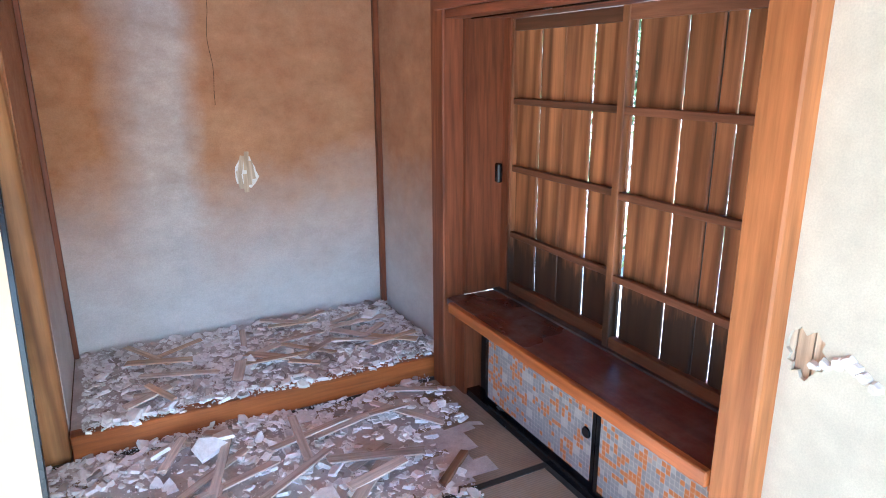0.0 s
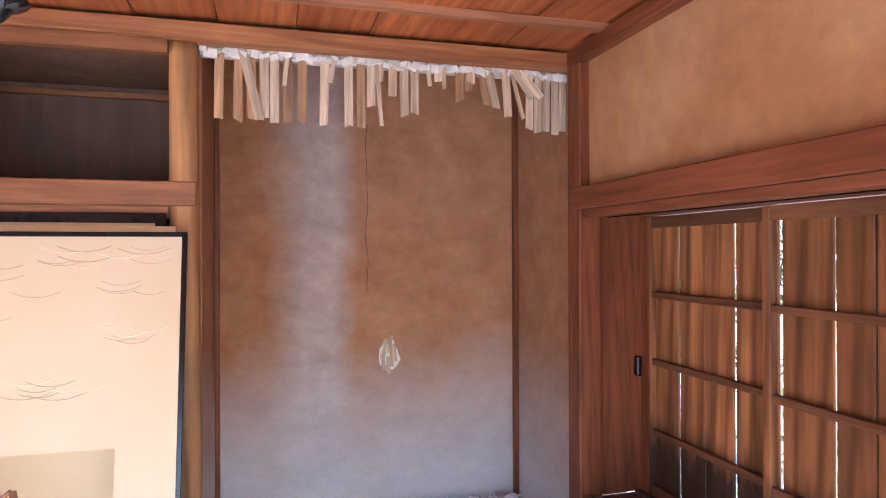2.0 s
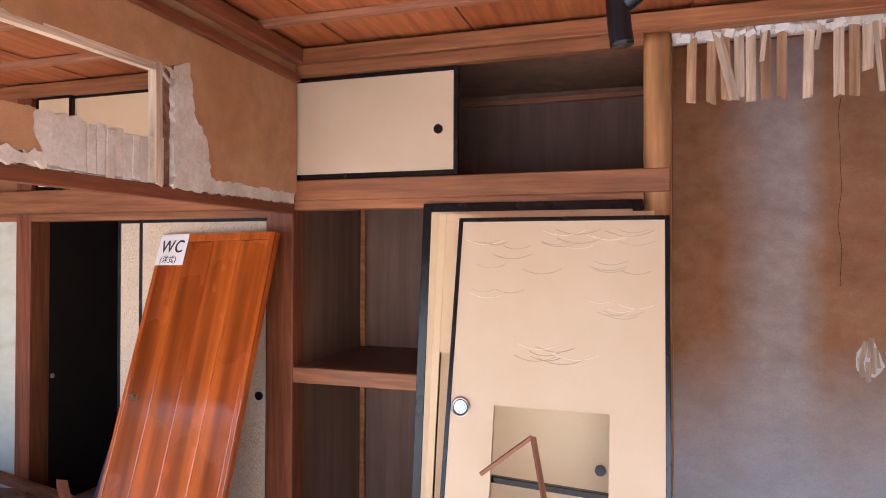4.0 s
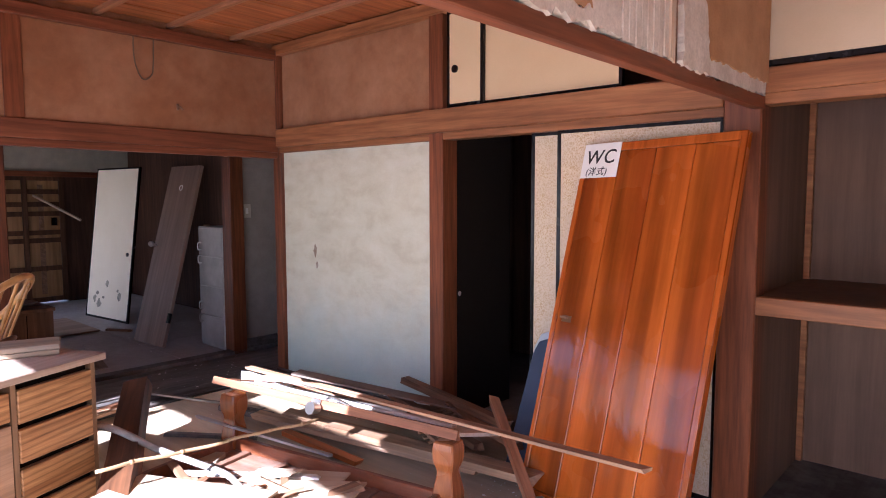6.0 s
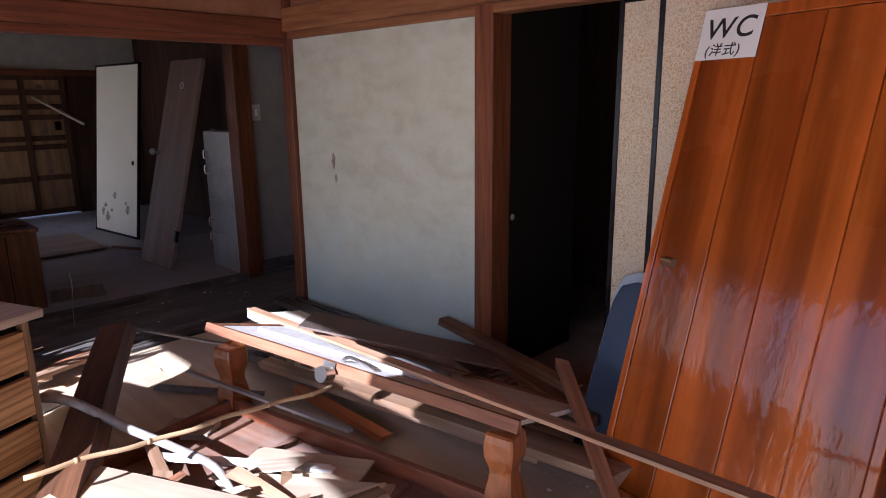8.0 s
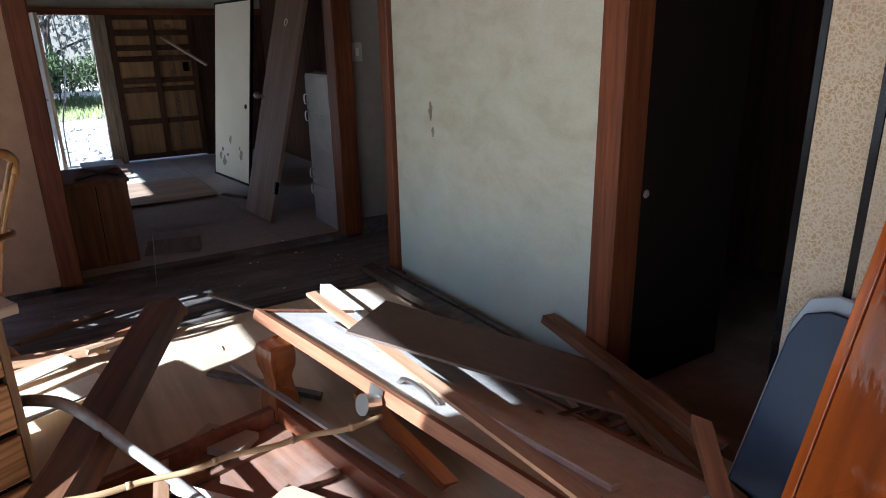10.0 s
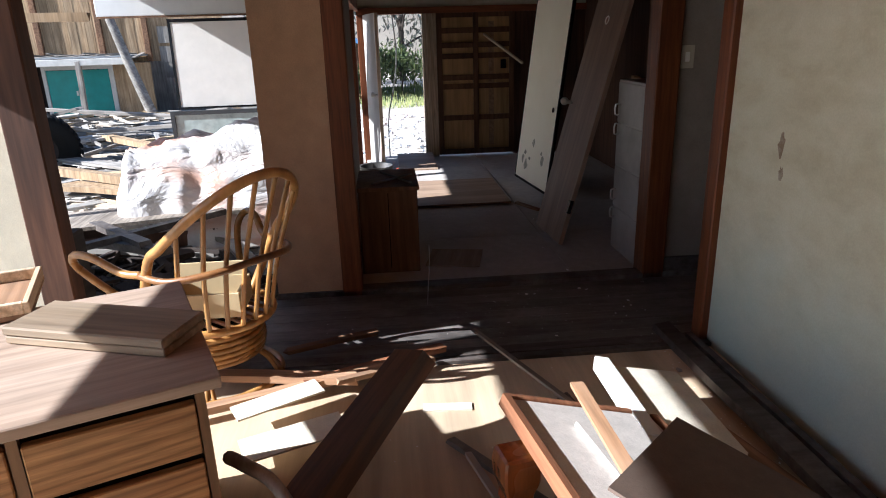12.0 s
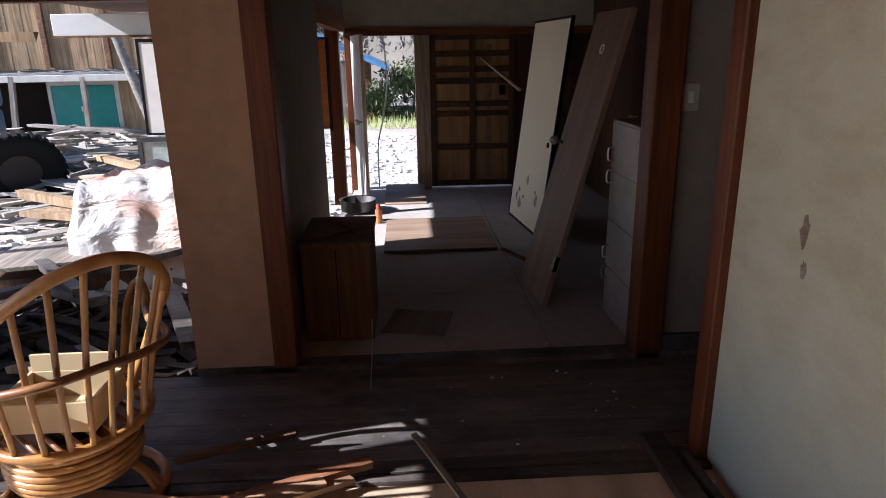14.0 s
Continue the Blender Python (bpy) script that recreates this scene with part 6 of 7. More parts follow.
for i, (x, y, h, s) in enumerate(((-31, 3.4, 6.5, 3.0), (-33, 7.0, 7.0, 3.2), (-30, -0.5, 6.0, 2.6), (-36, 11, 7, 3.5))):
    plant("tree", "grey-green leafy tree behind the yard", x, y, h, s, 2600, LEAF_GREY, 200 + i, 0.16, 0.16)
for i, (x, y, h, s) in enumerate(((-22.5, 2.9, 1.5, 0.8), (-23.5, 4.1, 1.3, 0.9), (-22, 1.9, 1.1, 0.7), (-24, 5.5, 1.6, 1.0))):
    plant("bush", "green leafy bush at the edge of the yard", x, y, h, s, 1300, LEAF, 300 + i, 0.09, 0.03)
for i, (x, y, h, s) in enumerate(((5.0, 4.4, 2.4, 1.0), (4.6, 5.6, 2.2, 1.0), (6.2, 3.4, 2.0, 0.9), (6.4, 5.0, 2.6, 1.1))):
    plant("bush", "sunlit green bush outside the shuttered window", x, y, h, s, 1500, LEAF, 400 + i, 0.07, 0.03)
bm = bmesh.new()
rnd = random.Random(12)
for _ in range(5000):
    x, y = rnd.uniform(-27, -19.5), rnd.uniform(0.5, 7)
    s = rnd.uniform(0.08, 0.3)
    d = Vector((rnd.uniform(-0.05, 0.05), rnd.uniform(-0.05, 0.05), s))
    bm.faces.new([bm.verts.new(v) for v in ((x, y, -0.45), (x + 0.02, y + 0.02, -0.45), (x + d.x, y + d.y, -0.45 + s))])
solid("grass", bm, leaf_material("grass_blades", (0.1, 0.14, 0.03), (0.32, 0.33, 0.12)), "tall sunlit grass at the edge of the yard", "grass", kind="stuff")
struct("garden_bank", "grey earth bank behind the yard", "bank", GROUND, ((-46, -25, -0.5), (-38, 25, 4.5)))


# the neighbours' plots lie a little askew to the house
YARD = pose(-4.2, 0, 0, 0, 0, 1.29) @ pose(4.2, 0, 0)
for ob in bpy.data.objects:
    if ob not in indoors and ob.parent is None and ob.name != "ground":
        ob.matrix_basis = YARD @ ob.matrix_basis


# ---- middle room: door with a paper sign ----
def text_mesh(words, size, bold=0.0):
    cu = bpy.data.curves.new("writing", "FONT")
    cu.body, cu.size, cu.align_x, cu.align_y, cu.extrude = words, size, "CENTER", "CENTER", 0.0005
    cu.shear, cu.space_character, cu.offset = 0.14, 1.12, bold
    tmp = bpy.data.objects.new("writing", cu)
    scene.collection.objects.link(tmp)
    me = bpy.data.meshes.new_from_object(tmp.evaluated_get(bpy.context.evaluated_depsgraph_get()))
    bpy.data.objects.remove(tmp)
    return me


W_DOOR = wood("varnished_door_wood", (0.33, 0.06, 0.006), (0.68, 0.165, 0.014), "z", 3.2, 0.26, 0.3, spec=0.6, figure=0.75)
W_DOOR_EDGE = wood("varnished_door_edge", (0.34, 0.07, 0.007), (0.52, 0.125, 0.012), "z", 8, 0.25, 0.2, spec=0.6)
for mat in (W_DOOR, W_DOOR_EDGE):
    b = mat.node_tree.nodes["Principled BSDF"]
    b.inputs["Coat Weight"].default_value, b.inputs["Coat Roughness"].default_value = 1.0, 0.07
    wob = node(mat.node_tree, "ShaderNodeBump", Strength=0.3, Distance=0.012)
    mat.node_tree.links.new(noise_tex(mat.node_tree, coords(mat.node_tree, (1, 1, 0.3)), 16, 4, 0.55), wob.inputs["Height"])
    mat.node_tree.links.new(wob.outputs[0], b.inputs["Coat Normal"])
    b.inputs["Specular IOR Level"].default_value = 0.12
CARD = plain("white_card", (0.78, 0.76, 0.73), 0.6, vary=0.06)
INK = plain("black_ink", (0.015, 0.015, 0.017), 0.6)
up = Vector((0.039, 0.275, 0.961)).normalized()
side = Vector((0.982, -0.19, 0.015))
side = (side - up * side.dot(up)).normalized()
nrm = side.cross(up)
WC = Matrix((side, -nrm, up)).transposed().to_4x4()
WC.translation = (-1.841, 2.764, 0.022)
wc = thing("wooden_door", "glossy orange-brown plank door with a white paper sign, leaning", "door", WC)
part("slab", boxes(((0.0, 0.008, 0.0), (0.80, 0.036, 1.64))), W_DOOR_EDGE, wc, bevel=0.002)
for i in range(4):
    part("plank", boxes(((0.028 + i * 0.187, 0.0, 0.032), (0.028 + (i + 1) * 0.187 - 0.004, 0.010, 1.60))), W_DOOR, wc, bevel=0.0025)
for lo, hi in (((0, 0), (0.025, 1.64)), ((0.775, 0), (0.80, 1.64)), ((0.025, 0), (0.775, 0.03)), ((0.025, 1.602), (0.775, 1.64))):
    part("frame_rail", boxes(((lo[0], -0.002, lo[1]), (hi[0], 0.010, hi[1]))), W_DOOR_EDGE, wc, bevel=0.002)
part("latch_plate", boxes(((0.06, -0.004, 0.788), (0.115, -0.001, 0.818))), plain("scratched_brass", (0.16, 0.085, 0.04), 0.45, 0.7), wc, "scratched latch plate", bevel=0.001)
part("latch_bolt", boxes(((0.058, -0.018, 0.803), (0.10, -0.003, 0.813))), W_OLD, wc, "bare metal latch", bevel=0.002)
for z in (0.12,):
    part("hinge", boxes(((0.79, -0.003, z), (0.805, 0.02, z + 0.09))), W_OLD, wc, "rusty dull hinge", bevel=0.001)
sign = part("paper_sign", boxes(((0.004, -0.0045, 1.475), (0.215, -0.003, 1.642))), CARD, wc, "white card with hand-drawn black letters")
for words, size, cx, cz, bold in (("WC", 0.094, 0.105, 1.572, 0.0008), ("(洋式)", 0.044, 0.095, 1.503, 0.0003)):
    me = text_mesh(words, size, bold)
    me.materials.clear()
    me.materials.append(INK)
    ob = new("lettering", me)
    ob.parent = sign
    ob.matrix_basis = pose(cx, -0.0052, cz, 90)

# folded blue board behind it
bm = bmesh.new()
pts = [(0.0, 0.0), (0.36, 0.0), (0.36, 0.62), (0.34, 0.69), (0.28, 0.72), (0.08, 0.72), (0.02, 0.69), (0.0, 0.62)]
def slab_of(pts, y0, y1):
    b = bmesh.new()
    a, c = [b.verts.new((x, y0, z)) for x, z in pts], [b.verts.new((x, y1, z)) for x, z in pts]
    b.faces.new(a[::-1])
    b.faces.new(c)
    for i in range(len(pts)):
        b.faces.new((a[i], a[(i + 1) % len(pts)], c[(i + 1) % len(pts)], c[i]))
    return b


BLUE = plain("blue_vinyl", (0.022, 0.036, 0.072), 0.4, vary=0.2, scale=3)
blue = thing("folding_board", "dark blue padded board with a pale rounded rim, leaning", "board", leaning(-2.075, 2.97, 3.21, 0.66, 3, 4))
part("back_shell", slab_of(pts, 0.0, 0.03), plain("pale_blue_shell", (0.42, 0.47, 0.52), 0.45), blue, "pale grey-blue rim", bevel=0.006)
part("pad", slab_of([(0.012 + x * 0.94, z * 0.94) for x, z in pts], -0.02, 0.0), BLUE, blue, bevel=0.005)

# knob in the dark doorway
bm = bmesh.new()
bmesh.ops.create_uvsphere(bm, u_segments=14, v_segments=8, radius=0.022)
solid("door_knob", bm, plain("white_knob", (0.34, 0.31, 0.28), 0.5), "small pale round knob on the dark doorway side", "knob", pose(-2.735, 3.38, 0.767), smooth=True)
# the doorway's shade is put into this lining's near-black colour
struct("doorway_lining", "wooden doorway lining, coloured near-black for its shade", "reveal", DARKNESS, ((-2.80, 3.36, -0.05), (-2.72, 3.9, 2.4)))

# chipped spot on the green wall
bm = bmesh.new()
rnd = random.Random(14)
for cx, cz, a, b in ((-4.0, 0.965, 0.022, 0.05), (-3.985, 0.86, 0.014, 0.035)):
    bm.faces.new([bm.verts.new((cx + a * rnd.uniform(0.6, 1.2) * math.cos(i * math.pi / 7), 3.2685, cz + b * rnd.uniform(0.6, 1.2) * math.sin(i * math.pi / 7))) for i in range(14)])
solid("wall_chip", bm, plaster("chip_earth", (0.26, 0.19, 0.13), (0.5, 0.46, 0.4), scale=20, amount=0.9), "chipped brown spots in the plaster", "wall damage", kind="structure")

# ---- overturned low table ----
W_TABLE = wood("table_wood", (0.2, 0.055, 0.02), (0.34, 0.115, 0.045), "x", 8, 0.35, 0.3, spec=0.5, dirt=0.15)
W_LEG = wood("table_leg_wood", (0.3, 0.09, 0.022), (0.46, 0.165, 0.045), "z", 9, 0.25, 0.25, spec=0.6)
W_UNDER = wood("table_underside_wood", (0.24, 0.125, 0.08), (0.35, 0.2, 0.135), "x", 5, 0.65, 0.3, dirt=0.4)
tab = thing("low_table", "reddish brown low table upside down with two legs missing, among wreckage", "table", pose(-3.157, 1.376, 0.0, 0, 0, 11.1))
TL, TW = 1.48, 0.85
part("tabletop", boxes(((0, 0, 0.002), (TL, TW, 0.035))), W_TABLE, tab, bevel=0.008)
part("underside", boxes(((0.05, 0.05, 0.036), (TL - 0.05, TW - 0.05, 0.05))), W_UNDER, tab)
for i in range(5):
    part("cross_batten", boxes(((0.22 + i * 0.27, 0.14, 0.05), (0.255 + i * 0.27, TW - 0.14, 0.068))), W_UNDER, tab, bevel=0.003)
for lo, hi in (((0.12, 0.10), (TL - 0.12, 0.13)), ((0.12, TW - 0.13), (TL - 0.12, TW - 0.10)), ((0.10, 0.10), (0.13, TW - 0.10)), ((TL - 0.13, 0.10), (TL - 0.10, TW - 0.10))):
    part("apron", boxes(((*lo, 0.05), (*hi, 0.115))), W_TABLE, tab, bevel=0.004)
prof = ((0.05, 0.05), (0.105, 0.052), (0.15, 0.045), (0.175, 0.04), (0.205, 0.037), (0.225, 0.042), (0.25, 0.05), (0.3, 0.052), (0.335, 0.046))
for cx, cy in ((0.09, TW - 0.09), (TL - 0.09, TW - 0.09)):
    bm = bmesh.new()
    prev = None
    for z, r in prof:
        ring = [bm.verts.new((cx + a * r, cy + b * r, z)) for a, b in ((-1, -1), (1, -1), (1, 1), (-1, 1))]
        if prev:
            for i in range(4):
                bm.faces.new((prev[i], prev[(i + 1) % 4], ring[(i + 1) % 4], ring[i]))
        else:
            bm.faces.new(ring[::-1])
        prev = ring
    bm.faces.new(prev)
    part("leg", bm, W_LEG, tab, "curved glossy orange-brown leg", bevel=0.006)

# ---- broken door lying over the table legs ----
def quad_pose(p, q, r):
    """x from p to q, y towards r."""
    p, q, r = Vector(p), Vector(q), Vector(r)
    ex = (q - p).normalized()
    ey = (r - p) - ex * (r - p).dot(ex)
    ey.normalize()
    m = Matrix((ex, ey, ex.cross(ey))).transposed().to_4x4()
    m.translation = p
    return m, (q - p).length


GREYBOARD = plaster("pale_board", (0.60, 0.56, 0.52), (0.70, 0.67, 0.63), amount=0.5, scale=3)
m, l = quad_pose((-3.418, 2.145, 0.365), (-1.927, 2.373, 0.372), (-3.47, 2.68, 0.20))
bd = thing("broken_door", "broken hollow door with an orange edge, fallen across a table", "door", m)
part("edge_rail", rough_stick(1.56, 0.022, 0.04, 51), W_RED, bd, "orange-brown front rail")
part("skin", boxes(((0.0, 0.012, -0.012), (1.53, 0.5, 0.004))), GREYBOARD, bd, "pale inner face")
part("end_rail", boxes(((-0.022, 0.012, -0.025), (-0.001, 0.5, 0.012))), W_RED, bd, bevel=0.003)
part("inner_rail", boxes(((0.12, 0.17, 0.0045), (1.42, 0.22, 0.022))), GREYBOARD, bd, "pale inner rail", bevel=0.003)
part("back_rail", boxes(((0.0, 0.501, -0.03), (1.5, 0.53, 0.014))), W_RED, bd, bevel=0.003)
bm = bmesh.new()
bmesh.ops.create_cone(bm, cap_ends=True, segments=18, radius1=0.026, radius2=0.03, depth=0.05, matrix=pose(0.79, -0.05, -0.02, 90))
part("knob", bm, METAL, bd, "shiny metal door knob", smooth=False)
part("lock_plate", boxes(((0.74, -0.0195, -0.02), (0.80, -0.018, 0.02))), METAL, bd, "metal lock plate")
bm = bmesh.new()
tube(bm, smooth_pts([(0.72, 0.1, 0.0), (0.76, 0.09, 0.03), (0.82, 0.11, 0.02), (0.9, 0.1, 0.005)], 4), 0.008, 6)
part("lock_case", bm, METAL, bd, "bent metal lock parts")

BROWN_SHEET = plaster("brown_hardboard", (0.15, 0.105, 0.08), (0.2, 0.15, 0.12), rough=0.75, scale=3)
m, l = quad_pose((-2.878, 2.262, 0.465), (-2.335, 2.836, 0.27), (-3.259, 2.621, 0.34))
solid("hardboard_sheet", boxes(((0, 0, 0), (0.86, 0.54, 0.008))), BROWN_SHEET, "dull brown hardboard sheet lying on a broken door", "board", m)
PALE_SHEET = plaster("pale_sheet", (0.72, 0.66, 0.54), (0.78, 0.74, 0.64), amount=0.5, scale=2)


# the wreckage lies a little askew to the room
WRECK = pose(0.055, 0.15, 0.0, 0, 0, 1.4)


def lumber(name, label, p, q, w, h, mat, category="plank", roll=0, group="loose lumber", taper=0.0, bend=0.0):
    m, length = along(p, q, roll)
    m = WRECK @ m
    return solid(name, rough_stick(length, w, h, length * 733, taper, bend), mat, label, category, m, group)


lumber("wooden_beam", "dark weathered plank propped up from the floor", (-3.84, 1.85, 0.315), (-2.66, 1.22, 0.16), 0.125, 0.085, wood("sooty_plank", (0.055, 0.028, 0.018), (0.24, 0.10, 0.04), "x", 12, 0.6, 0.5, figure=0.5), "plank", roll=14)
W_TAN = wood("tan_plank_wood", (0.34, 0.19, 0.1), (0.52, 0.32, 0.19), "x", 9, 0.7, 0.3, dirt=0.2)
for args in ((("long reddish plank lying beside a table"), (-3.55, 2.42, 0.05), (-1.98, 2.58, 0.10), 0.09, 0.03, W_TAN),
             (("long tan plank lying beside a table"), (-3.4, 2.52, 0.07), (-1.75, 2.72, 0.07), 0.11, 0.03, W_TAN),
             (("tan plank with nail holes on the floor"), (-2.9, 2.42, 0.14), (-1.72, 2.62, 0.12), 0.10, 0.035, W_TAN),
             (("dark reddish plank against the plaster wall"), (-3.95, 2.80, 0.03), (-2.55, 3.02, 0.13), 0.07, 0.03, W_OLD),
             (("dark grooved rail along the plaster wall"), (-4.5, 3.07, 0.025), (-3.1, 3.05, 0.05), 0.08, 0.04, W_CORR),
             (("dark grooved rail along the plaster wall"), (-4.35, 3.14, 0.03), (-2.95, 3.12, 0.05), 0.03, 0.045, W_CORR),
             (("reddish stick leaning against the doorway"), (-3.04, 3.16, 0.20), (-2.12, 2.98, 0.17), 0.055, 0.04, W_OLD),
             (("dark stick lying among wreckage"), (-2.95, 2.95, 0.18), (-2.15, 2.78, 0.10), 0.05, 0.03, W_OLD),
             (("dark stick lying among wreckage"), (-2.55, 3.02, 0.15), (-1.95, 2.85, 0.13), 0.05, 0.035, W_OLD),
             (("reddish stick leaning on the plank door"), (-2.05, 2.765, 0.373), (-1.60, 2.46, 0.02), 0.045, 0.03, W_RED),
             (("long pale split batten across the wreckage"), (-3.45, 2.30, 0.385), (-1.06, 2.245, 0.465), 0.04, 0.012, W_TAN),
             (("short offcut of pale wood on the floor"), (-1.92, 2.36, 0.03), (-1.62, 2.46, 0.03), 0.05, 0.03, W_TAN),
             (("thin pale stick crossing the door sill"), (-4.56, 2.17, 0.05), (-3.62, 2.52, 0.05), 0.022, 0.012, W_GREY),
             (("dark metal-like rail on the floor"), (-3.9, 2.38, 0.03), (-3.45, 2.46, 0.04), 0.03, 0.03, W_CORR),
             (("dark rail on the floor"), (-3.95, 2.43, 0.03), (-3.5, 2.5, 0.04), 0.02, 0.03, W_CORR),
             (("orange strip of wood under a fallen door"), (-3.2, 2.36, 0.05), (-2.55, 2.34, 0.05), 0.05, 0.025, W_KAMACHI),
             (("white painted lath over a table"), (-2.95, 1.62, 0.13), (-2.42, 1.98, 0.14), 0.035, 0.012, plain("white_paint", (0.75, 0.73, 0.7), 0.6)),
             (("pale lath lying over a table"), (-2.75, 1.45, 0.12), (-2.2, 2.0, 0.13), 0.045, 0.01, W_TAN),
             (("pale lath lying over a table"), (-2.55, 1.3, 0.13), (-2.15, 1.7, 0.14), 0.05, 0.01, W_LATH_X),
             (("dark lath lying over a table"), (-2.3, 1.62, 0.12), (-2.12, 1.95, 0.2), 0.05, 0.03, W_OLD),
             (("reddish plank beside a chair"), (-4.3, 1.0, 0.06), (-4.15, 1.62, 0.07), 0.06, 0.03, W_TAN),
             (("reddish plank beside a chair"), (-4.0, 0.92, 0.05), (-4.28, 1.85, 0.06), 0.045, 0.03, W_TAN),
             (("reddish stick beside a chair"), (-4.15, 1.4, 0.06), (-4.4, 2.0, 0.05), 0.05, 0.025, W_RED),
             (("tan stick beside a chair"), (-4.1, 1.55, 0.09), (-4.32, 1.95, 0.04), 0.03, 0.02, W_TAN),
             (("brown stick on the door sill"), (-4.5, 1.3, 0.04), (-4.62, 1.72, 0.05), 0.04, 0.02, W_OLD),
             (("dark stick lying under a plank"), (-3.75, 1.95, 0.02), (-3.3, 2.25, 0.02), 0.03, 0.02, W_CORR)):
    lab, p, q, w, h, mat = args
    lumber("wooden_plank" if w > 0.055 else "wooden_stick", lab, p, q, w, h, mat, "plank" if w > 0.055 else "stick")

m, l = quad_pose((-3.851, 2.58, 0.20), (-3.415, 2.579, 0.20), (-3.88, 2.86, 0.15))
sh = thing("box_lid", "white broken box lid with crumpled edge in the sun", "box lid", m)
part("panel", boxes(((0, 0, 0), (0.50, 0.30, 0.012))), PALE_SHEET, sh)
part("rim", rough_stick(0.5, 0.05, 0.05, 7), plain("white_paint_rim", (0.76, 0.75, 0.72), 0.6), sh, "white rounded rim", m=pose(0, 0, 0.02))
for p, q, r, w, lab in (((-3.97, 1.16, 0.095), (-4.12, 1.46, 0.1), (-3.85, 1.2, 0.09), 0.1, "white board lying on planks beside a chair"),
                        ((-3.78, 1.22, 0.075), (-3.90, 1.56, 0.08), (-3.70, 1.24, 0.07), 0.13, "white board lying on planks beside a chair"),
                        ((-4.02, 1.88, 0.006), (-4.0, 2.07, 0.006), (-3.95, 1.88, 0.006), 0.05, "small white card lying on the floor"),
                        ((-2.75, 1.10, 0.22), (-2.15, 1.35, 0.24), (-2.9, 1.36, 0.2), 0.36, "pale sunlit hardboard sheet on the wreckage"),
                        ((-2.45, 1.62, 0.16), (-2.05, 1.84, 0.19), (-2.52, 1.84, 0.15), 0.2, "torn pale cardboard on an upturned table"),
                        ((-2.7, 1.78, 0.10), (-2.3, 1.98, 0.12), (-2.75, 1.95, 0.1), 0.16, "torn pale cardboard on an upturned table")):
    m, l = quad_pose(p, q, r)
    m = WRECK @ m
    solid("pale_board", boxes(((0, 0, 0), (l, w, 0.008))), PALE_SHEET if "white" in lab else VENEER, lab, "board", m, "pale boards")
rnd = random.Random(63)
for i in range(18):
    x, y = rnd.uniform(-2.75, -2.2), rnd.uniform(1.3, 1.85)
    a, l = rnd.uniform(0, 3.1), rnd.uniform(0.12, 0.4)
    z = 0.115 + rnd.uniform(0, 0.08)
    lumber("splinter_board", "splintered piece of pale board on an upturned table", (x, y, z), (x + l * math.cos(a), y + l * math.sin(a) * 0.7, z + rnd.uniform(-0.01, 0.06)), rnd.uniform(0.03, 0.12), 0.006,
           rnd.choice((W_TAN, W_RED, VENEER, W_LATH_X)), "splinter", roll=rnd.uniform(-20, 20), group="splinters", taper=rnd.uniform(0, 0.7))

# broken slatted frame leaning in the wreckage before the doorway
SLAT, slat_w = quad_pose((-2.422, 2.926, 0.25), (-2.245, 2.894, 0.2), (-2.366, 2.754, 0.22))
lat = thing("slatted_frame", "small broken brown wooden slatted frame among wreckage", "slatted frame", SLAT)
for k in range(6):
    part("slat", rough_stick(0.30, 0.016, 0.01, 80 + k), W_OLD, lat, m=pose(0.015 + k * 0.042, -0.02, 0.006, 0, 0, 90))
for y in (0.0, 0.25):
    part("rail", rough_stick(0.25, 0.022, 0.018, 90 + y), W_OLD, lat, m=pose(-0.005, y, -0.008))

# thin rod, bamboo, peeled branch
GREYROD = plain("grey_rod", (0.4, 0.39, 0.37), 0.35, 0.4)
lumber("curtain_rail", "thin grey rail fallen on an upturned table", (-3.42, 1.97, 0.19), (-2.6, 2.2, 0.12), 0.02, 0.012, GREYROD, "rail")
bm = bmesh.new()
p0, p1 = Vector((-2.75, 1.2, 0.33)), Vector((-2.66, 2.18, 0.29))
P = [p0.lerp(p1, i / 30) + Vector((0.006 * math.sin(i), 0, 0.004 * math.sin(i * 0.4))) for i in range(31)]
tube(bm, P, 0.008, 8)
for i in (4, 10, 16, 22, 27):
    tube(bm, [P[i] - (p1 - p0).normalized() * 0.006, P[i] + (p1 - p0).normalized() * 0.006], 0.0098, 8)
solid("bamboo_pole", bm, wood("bamboo", (0.42, 0.27, 0.13), (0.56, 0.39, 0.22), "y", 8, 0.4, 0.3), "thin yellow bamboo pole lying over wreckage", "bamboo pole", WRECK, smooth=True)
bm = bmesh.new()
tube(bm, smooth_pts([(-3.36, 1.30, 0.30), (-3.27, 1.36, 0.335), (-3.19, 1.45, 0.32), (-3.02, 1.56, 0.24), (-2.85, 1.64, 0.2), (-2.67, 1.70, 0.17), (-2.5, 1.68, 0.14)], 6), 0.019, 8, taper=0.3)
solid("bare_branch", bm, wood("peeled_branch", (0.3, 0.27, 0.24), (0.55, 0.52, 0.48), "x", 8, 0.7, 0.4), "pale grey peeled branch lying over a plank", "branch", WRECK, smooth=True)
pk = thing("picture_box", "flat cream box with a dark picture on an upturned table", "box", pose(-3.148, 1.914, 0.052, 0, 0, 40))
part("lid", boxes(((-0.10, -0.062, 0), (0.10, 0.062, 0.028))), plain("cream_card", (0.36, 0.29, 0.21), 0.7), pk, bevel=0.003)
